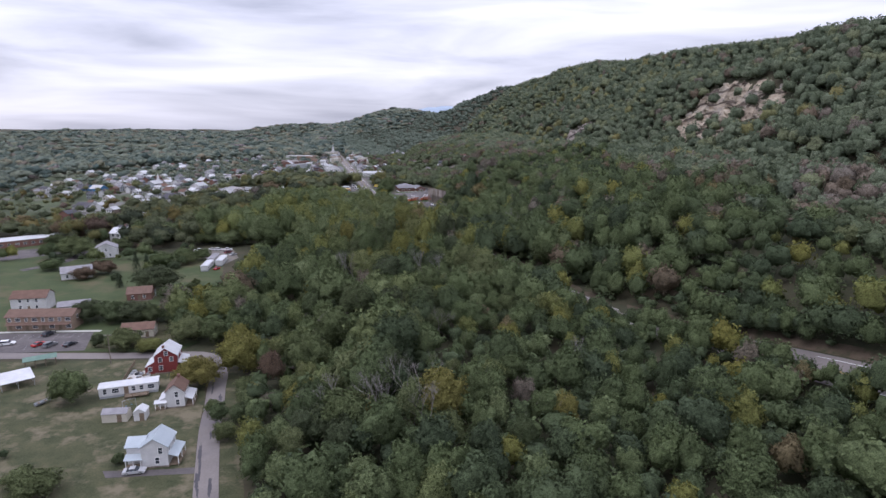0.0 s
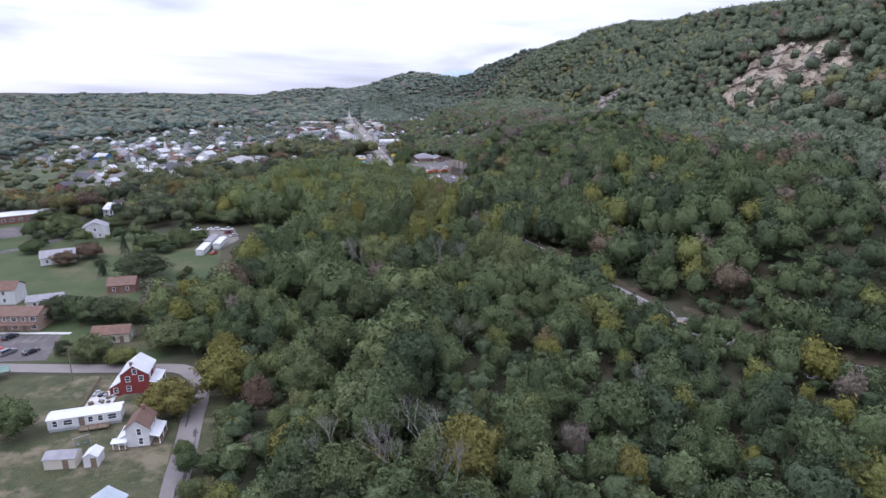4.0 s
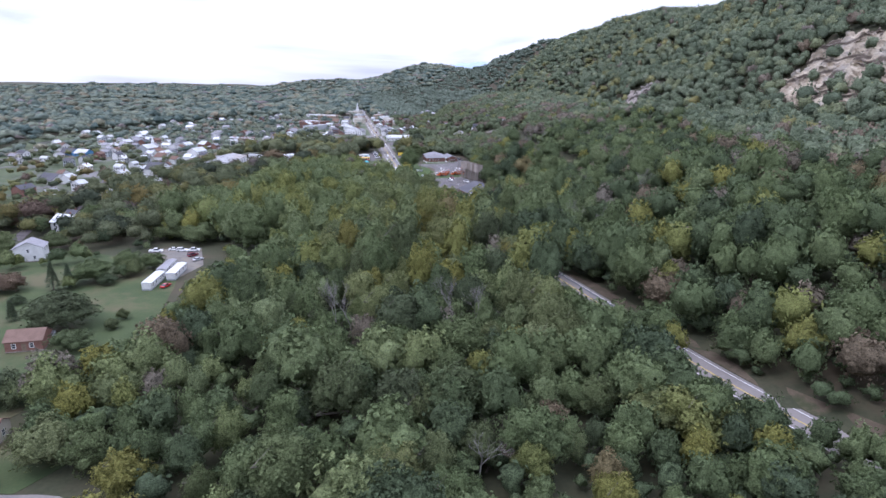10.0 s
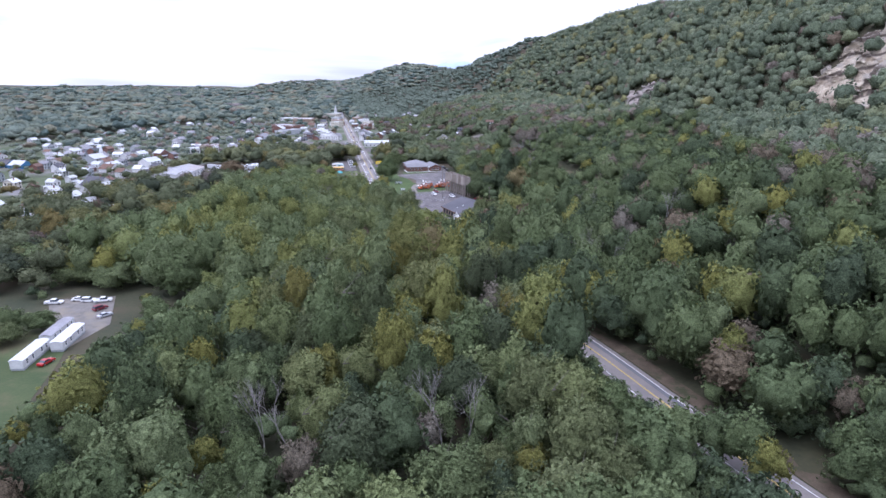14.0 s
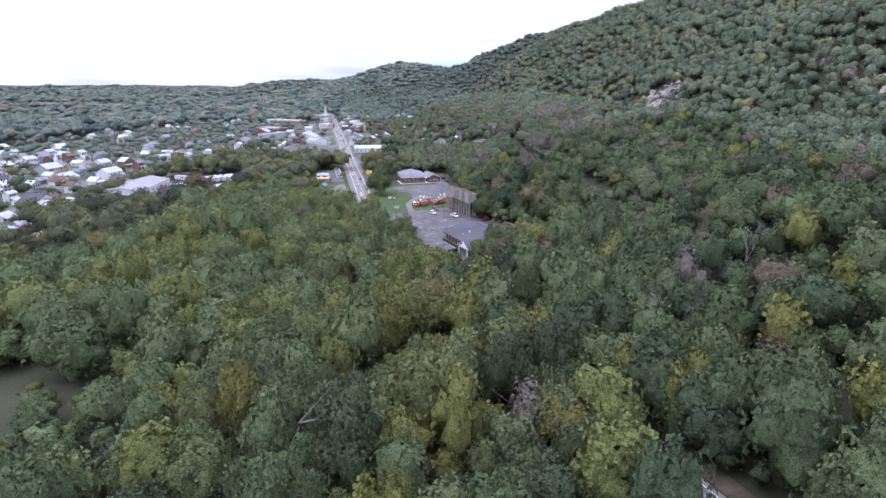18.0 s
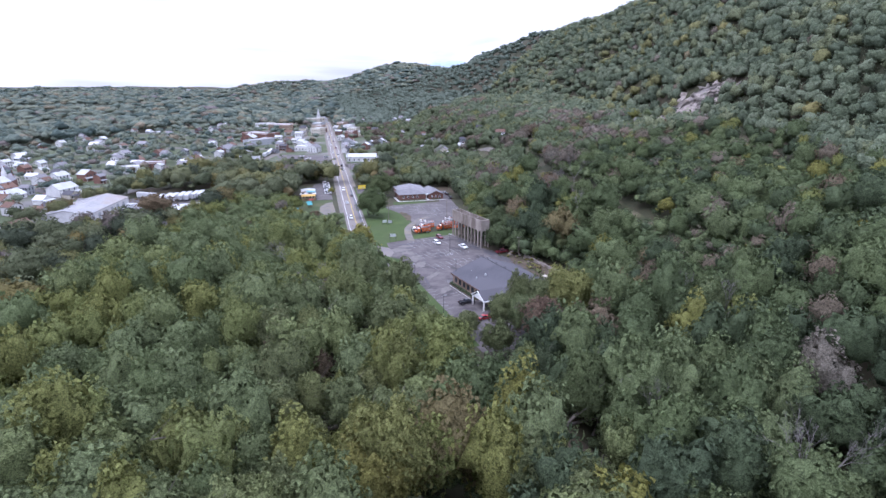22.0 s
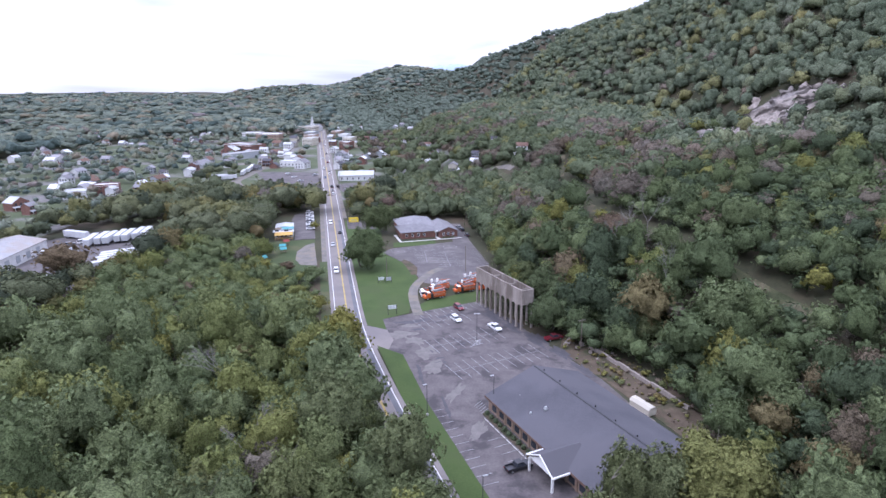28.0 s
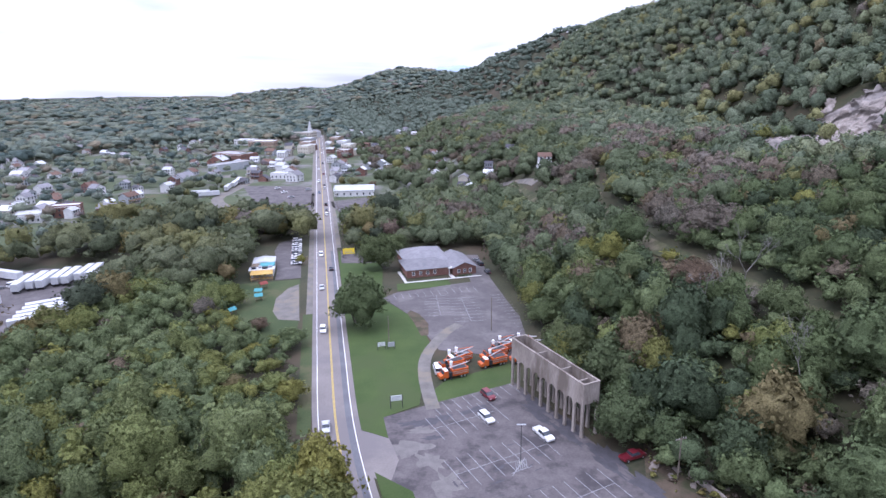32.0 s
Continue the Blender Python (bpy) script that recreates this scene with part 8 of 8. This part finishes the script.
# trees that stand alone in the yards and on the lawns
for k, (tx, ty, th, tw, tone, words) in enumerate((
        (-61.0, 172.5, 13, 9.0, 0.74, "broad yellowing tree at the bend of the lane"), (-67, 190, 10, 6.3, 0.74, "yellow-green tree behind the lane"), (-70.5, 162.5, 9, 8.0, 0.74, "spreading yellow-green tree beside the white house"),
        (-35, 142, 11, 6.4, 0.74, "yellowing tree in the wood by the lane"),
        (-101, 152, 9.5, 6.6, 0.36, "green yard tree on worn grass"), (-82.5, 110, 5.5, 6.0, 0.26, "broad green shrub on the grass"), (-88, 113, 4.5, 3.8, 0.46, "grey-green shrub on the grass"), (-116, 193.5, 5.0, 3.0, 0.04, "dark round evergreen beside the lane"),
        (-107, 192.5, 6.5, 7.5, 0.36, "low spreading olive tree behind the lane"), (-88, 199, 10, 8.0, 0.46, "grey-green willow-like tree by the lane"), (-78, 197, 9.5, 6.1, 0.26, "green tree behind the bend of the lane"), (-97, 189, 4, 5.0, 0.64, "yellow-green bush behind the red house"),
        (-135, 221, 8.5, 8.2, 0.04, "dark green tree behind the apartments"), (-126, 221, 8, 8.6, 0.16, "dark green tree behind the apartments"), (-117, 220, 8, 8.6, 0.04, "dense dark tree behind the apartments"), (-110, 220, 7, 6, 0.16, "dense green tree behind the apartments"), (-102, 220, 7.5, 7.1, 0.16, "dark green tree by the field"),
        (-92, 221, 9, 4.6, 0.46, "slender grey-green tree by the field"), (-83, 218, 12, 8.5, 0.36, "broad green tree at the edge of the wood"), (-129, 264, 10, 12.5, 0.04, "dark spreading tree beside the brick house"), (-116, 249.5, 5.5, 6.4, 0.16, "dark bushy tree beside the brick house"), (-113.5, 264, 3.6, 2.8, 0.16, "round dark shrub in the field"), (-114.5, 272, 3.5, 2.6, 0.26, "round shrub in the field"),
        (-206, 334, 11, 12.5, 0.36, "large broad garden tree beside the houses"), (-200, 301, 6, 6.5, 0.26, "green garden tree beside the houses"), (-169, 294, 5.5, 7.4, 0.9, "reddish brown garden tree beside the houses"), (-157, 282, 3.4, 3.4, 0.04, "dark round garden shrub"), (-146, 306, 7.5, 9, 0.26, "broad garden tree beside the houses"), (-188, 347, 8, 7.2, 0.16, "dark green garden tree"),
        (-197, 392, 9, 12, 0.26, "green garden tree beside the houses"), (-139, 303.5, 4.4, 4.6, 0.04, "dark bush beside the mobile homes"), (-177, 382, 9.5, 12, 0.46, "grey-green garden tree beside the houses"), (-146, 367, 8.5, 9, 0.36, "green tree behind the mobile homes"), (-135.5, 315, 7, 6, 0.36, "green tree beside the mobile homes"), (-235, 388, 9, 12, 0.9, "reddish autumn tree beside the houses"), (-222, 389, 9, 10.5, 0.82, "golden autumn tree beside the houses"),
        (-54, 158, 5.5, 5.2, 0.36, "green bushy tree beside the lane"), (-52, 150, 5, 4.4, 0.46, "grey-green bush beside the lane"), (-50, 141, 6, 4.6, 0.16, "green bush beside the lane"), (-131, 363, 8.5, 10.5, 0.46, "grey-green tree behind the mobile homes"), (-139, 380, 9.5, 11, 0.36, "green tree behind the mobile homes"), (-240, 368, 6.5, 7, 0.16, "dark green garden tree by the houses"), (-173, 283, 5, 6.6, 0.9, "brown garden tree beside the houses"),
        (-58.4, 609.2, 18, 11.2, 0.26, "large full-crowned green tree on the lawn"), (-60.0, 669, 16, 10.0, 0.26, "green tree beside the office"), (-54, 690, 11, 6, 0.36, "green tree beside the office"), (-84, 748, 11, 9, 0.26, "broad green tree beside the street"),
        (-21.6, 438, 14, 7.2, 0.46, "grey-green tree at the edge of the road"), (-27.6, 453, 14.5, 7.4, 0.36, "green tree overhanging the edge of the road"), (-34.4, 469, 12, 6.2, 0.56, "pale green tree overhanging the edge of the road"), (-40.6, 485, 9, 4.8, 0.36, "green tree overhanging the edge of the road"),
        (-47.5, 500.5, 7, 3.6, 0.46, "grey-green tree at the edge of the street"), (-131.5, 324, 7, 5.6, 0.36, "green tree beside the mobile homes"), (-141, 322, 8, 6.4, 0.26, "green tree beside the mobile homes"),
        (-106.5, 627, 9, 7.2, 0.66, "bright yellow-green tree beside the roadside grass"), (-89.9, 605.5, 4.6, 3.6, 0.9, "reddish brown bush beside the gravel patch"), (-119, 655, 9, 7, 0.26, "green tree beside the roadside shop"),
        (-53.5, 523, 6, 3.6, 0.46, "grey-green tree beside the street"), (6, 457, 18, 5.2, 0.36, "tall pointed green tree beside the shop"), (12.5, 457, 17, 6, 0.46, "grey-green tree beside the shop"), (20.5, 456, 20, 10, 0.64, "large yellow-green tree beside the shop"), (-10, 446, 9, 5.2, 0.46, "low grey-green tree at the lot entrance"), (0.5, 450, 14, 5.8, 0.36, "green tree beside the shop entrance"),
        (11, 439, 16.5, 7.8, 0.9, "browning tree beside the shop"), (-2.5, 432, 12, 6, 0.26, "green tree beside the road"), (11, 428, 13, 4.8, 0.74, "yellowing tree beside the road"), (18, 430, 16, 8, 0.26, "green tree beside the shop"), (6, 445, 15, 5.8, 0.46, "grey-green tree beside the shop"), (34, 482, 12, 6.6, 0.26, "green tree above the earth bank"), (31, 455, 12, 6, 0.16, "dark green tree behind the shop"), (4, 417, 12, 5.4, 0.56, "pale green tree beside the road"),
        (10, 563, 15, 10.5, 0.16, "dense dark green tree behind the ruin"), (18.5, 562, 13.5, 6.6, 0.66, "bright yellow-green tree behind the ruin"), (2, 580, 14, 8.0, 0.26, "tall green tree behind the ruin"), (7, 543, 12.5, 8.0, 0.16, "dark green tree behind the ruin"), (30, 570, 13, 10, 0.04, "dark green tree above the earth bank"),
        (43, 212, 15, 10, 0.64, "broad yellow-green tree beside the highway"), (36, 216, 14, 8, 0.56, "pale green tree beside the highway"), (-80, 728, 10, 7.5, 0.64, "yellow-green tree by the billboard"), (-122, 742, 11, 8, 0.36, "round green tree beside the street"), (-118, 726, 9, 7, 0.26, "full green tree beside the street"), (-126, 762, 11, 8, 0.46, "grey-green tree beside the street"), (-70, 742, 11, 8, 0.26, "full green tree behind the billboard"), (-58, 735, 12, 9, 0.36, "full green tree behind the office"), (-44, 728, 12, 9.5, 0.26, "full green tree behind the office"), (-30, 722, 12, 9, 0.46, "grey-green tree behind the office"), (-16, 728, 12, 9, 0.26, "green tree at the foot of the slope"),
        (21, 382, 7, 3.2, 0.82, "small rust-orange tree in the wood"), (52.9, 697.9, 9, 5, 0.82, "orange autumn tree beside the clearing"), (19, 636, 11, 6, 0.74, "yellowing tree beside the office lot"), (17, 597, 13, 12, 0.26, "full green tree behind the ruin"), (0, 606, 9.5, 7.4, 0.36, "green tree at the edge of the office lot"), (52, 613, 14, 13, 0.98, "bare grey-brown tree on the slope"), (15, 644, 12, 9.5, 0.26, "green tree beside the office lot"), (31, 531, 10.5, 7.2, 0.36, "green tree above the earth bank"), (-2, 642, 5.5, 6.2, 0.36, "low green tree at the edge of the office lot"), (36, 585, 12, 9, 0.9, "browning tree on the slope"),
        (-99, 124, 2.2, 1.3, 0.04, "small dark conifer-like bush on the lawn"), (-90, 119, 1.8, 1.1, 0.04, "small dark bush on the lawn"), (-94, 113, 2.0, 1.2, 0.16, "small dark bush on the lawn"), (-72, 122, 2.6, 1.9, 0.16, "clipped bush beside the white house"), (-56, 140, 6, 3.2, 0.16, "green shrub beside the lane"), (-52, 132, 5, 3.4, 0.26, "green shrub beside the lane"), (-60, 146, 4, 2.8, 0.36, "green shrub beside the lane"))):
    tree(tx, ty, float(land(tx, ty)), th, tw, tone, k, words, "single trees")


gx_, gy_, rng_g = np.random.RandomState(70).uniform(-262, -118, 420), np.random.RandomState(71).uniform(292, 420, 420), np.random.RandomState(72)
k = ~((gx_ > -126) & (gy_ < 360)) & (np.abs(off_line(gx_, gy_, [(-215, 300), (-205, 320), (-208, 342), (-222, 372), (-240, 420)])) > 5) & ((gy_ > 318) | (rng_g.uniform(size=420) < 0.3))
for a_, b_, c_ in [(-178.5, 287, 11), (-188.5, 332.5, 10), (-121, 313, 12), (-256, 367, 20), (-240, 345, 18), (-131, 335, 15)] + [(q[0], q[1], 9) for q in ALL_HOMES]:
    k &= (gx_ - a_) ** 2 + (gy_ - b_) ** 2 > c_ ** 2
gx_, gy_ = gx_[k][:90], gy_[k][:90]
gh_ = rng_g.choice((2.5, 3.5, 4.5, 6.0, 7.5, 9.0), len(gx_))
gardens = Wood()
gardens.put(MID, gx_, gy_, land(gx_, gy_), gh_, gh_ * rng_g.uniform(0.42, 0.7, len(gx_)), np.clip(rng_g.normal(0.34, 0.26, len(gx_)), 0, 0.9), rng_g)
gardens.link("garden_trees", M_LEAF, "bushes and small trees in the gardens behind the field")


def conifer(x, y, h, w):
    t = thing("conifer", pose(x, y, float(land(x, y))), "tall dark pointed spruce beside a garden", "tree", "spruces")
    part("trunk", Shape().tube((0, 0, -0.3), (0, 0, h * 0.95), 0.25, 0.04, 7), M_BARK, t)
    r = np.random.RandomState(int(abs(x) + abs(y)))
    n = 900
    k = r.uniform(0.06, 1, n) ** 0.75
    a = r.uniform(0, 2 * math.pi, n)
    rad = (1 - k) * w * r.uniform(0.55, 1.1, n) + 0.1
    pos = np.stack([np.cos(a) * rad, np.sin(a) * rad, k * h], -1)
    out = np.stack([np.cos(a), np.sin(a), np.full(n, -0.35)], -1)
    side = np.stack([-np.sin(a), np.cos(a), np.zeros(n)], -1)
    s = r.uniform(0.35, 0.7, n)[:, None]
    q = np.stack([pos - out * s, pos + side * s * 0.45, pos + out * s, pos - side * s * 0.45], 1).reshape(-1, 3)
    part("crown", arrays_mesh("crown", q, np.arange(n * 4).reshape(-1, 4), M_LEAF, np.full(n, 0.0)), M_LEAF, t)
    return t


for cx, cy, ch in ((-213, 437, 14), (-197, 430, 14), (-236, 452, 11), (-154, 296, 11), (-150, 299, 9), (-148, 268, 7), (-12, 792, 13), (14, 462, 9)):
    conifer(cx, cy, ch, ch * 0.26)


def bare_tree(x, y, h, seed, lean=0.0, label="bare grey dead tree with forked limbs"):
    r = random.Random(seed)
    t = thing("dead_tree", pose(x, y, float(land(x, y)), lean, 0, r.uniform(0, 360)), label, "tree", "dead trees")
    sh, tw = Shape(), Shape()

    def grow(p, d, length, rad, depth, target):
        q = p + d * length
        target.tube(p, q, rad, rad * 0.66, 6 if depth < 2 else 3, False)
        if depth == 5:
            return
        for _ in range(2 if depth < 1 else 3):
            nd = (d + Vector((r.uniform(-1, 1), r.uniform(-1, 1), r.uniform(-0.1, 0.7))) * 0.62).normalized()
            grow(q, nd, length * r.uniform(0.55, 0.8), rad * 0.6, depth + 1, tw)
    grow(Vector((0, 0, -0.3)), Vector((0.05, 0, 1)).normalized(), h * 0.4, 0.2, 0, sh)
    part("trunk", sh, M_DEADWOOD, t)
    part("branch_crown", tw, M_DEADWOOD, t)
    return t


for k, (dx, dy, dh) in enumerate(DEAD):
    bare_tree(dx, dy, dh, k + 5, 12 if k % 3 == 0 else -8)


# weeds on the earth bank and along the edges of the lot
weeds = Wood()
rng_w = np.random.RandomState(44)
wx, wy = rng_w.uniform(0, 52, 2600), rng_w.uniform(440, 545, 2600)
k = inside(wx, wy, [(9, 530), (17, 514), (28, 487), (36, 463), (41, 441), (51, 446), (44, 475), (34, 505), (24, 530), (12, 544)]) & (rng_w.uniform(size=2600) < 0.75)
wx, wy = wx[k], wy[k]
wh = 0.25 + 1.3 * rng_w.uniform(0, 1, len(wx)) ** 2.5
weeds.put(TINY, wx, wy, land(wx, wy), wh, wh * rng_w.uniform(0.6, 1.1, len(wx)), np.clip(rng_w.normal(0.74, 0.2, len(wx)), 0, 0.95), rng_w)
weeds.link("weeds", M_LEAF, "patchy weeds and low brush on the bare bank", "weeds")
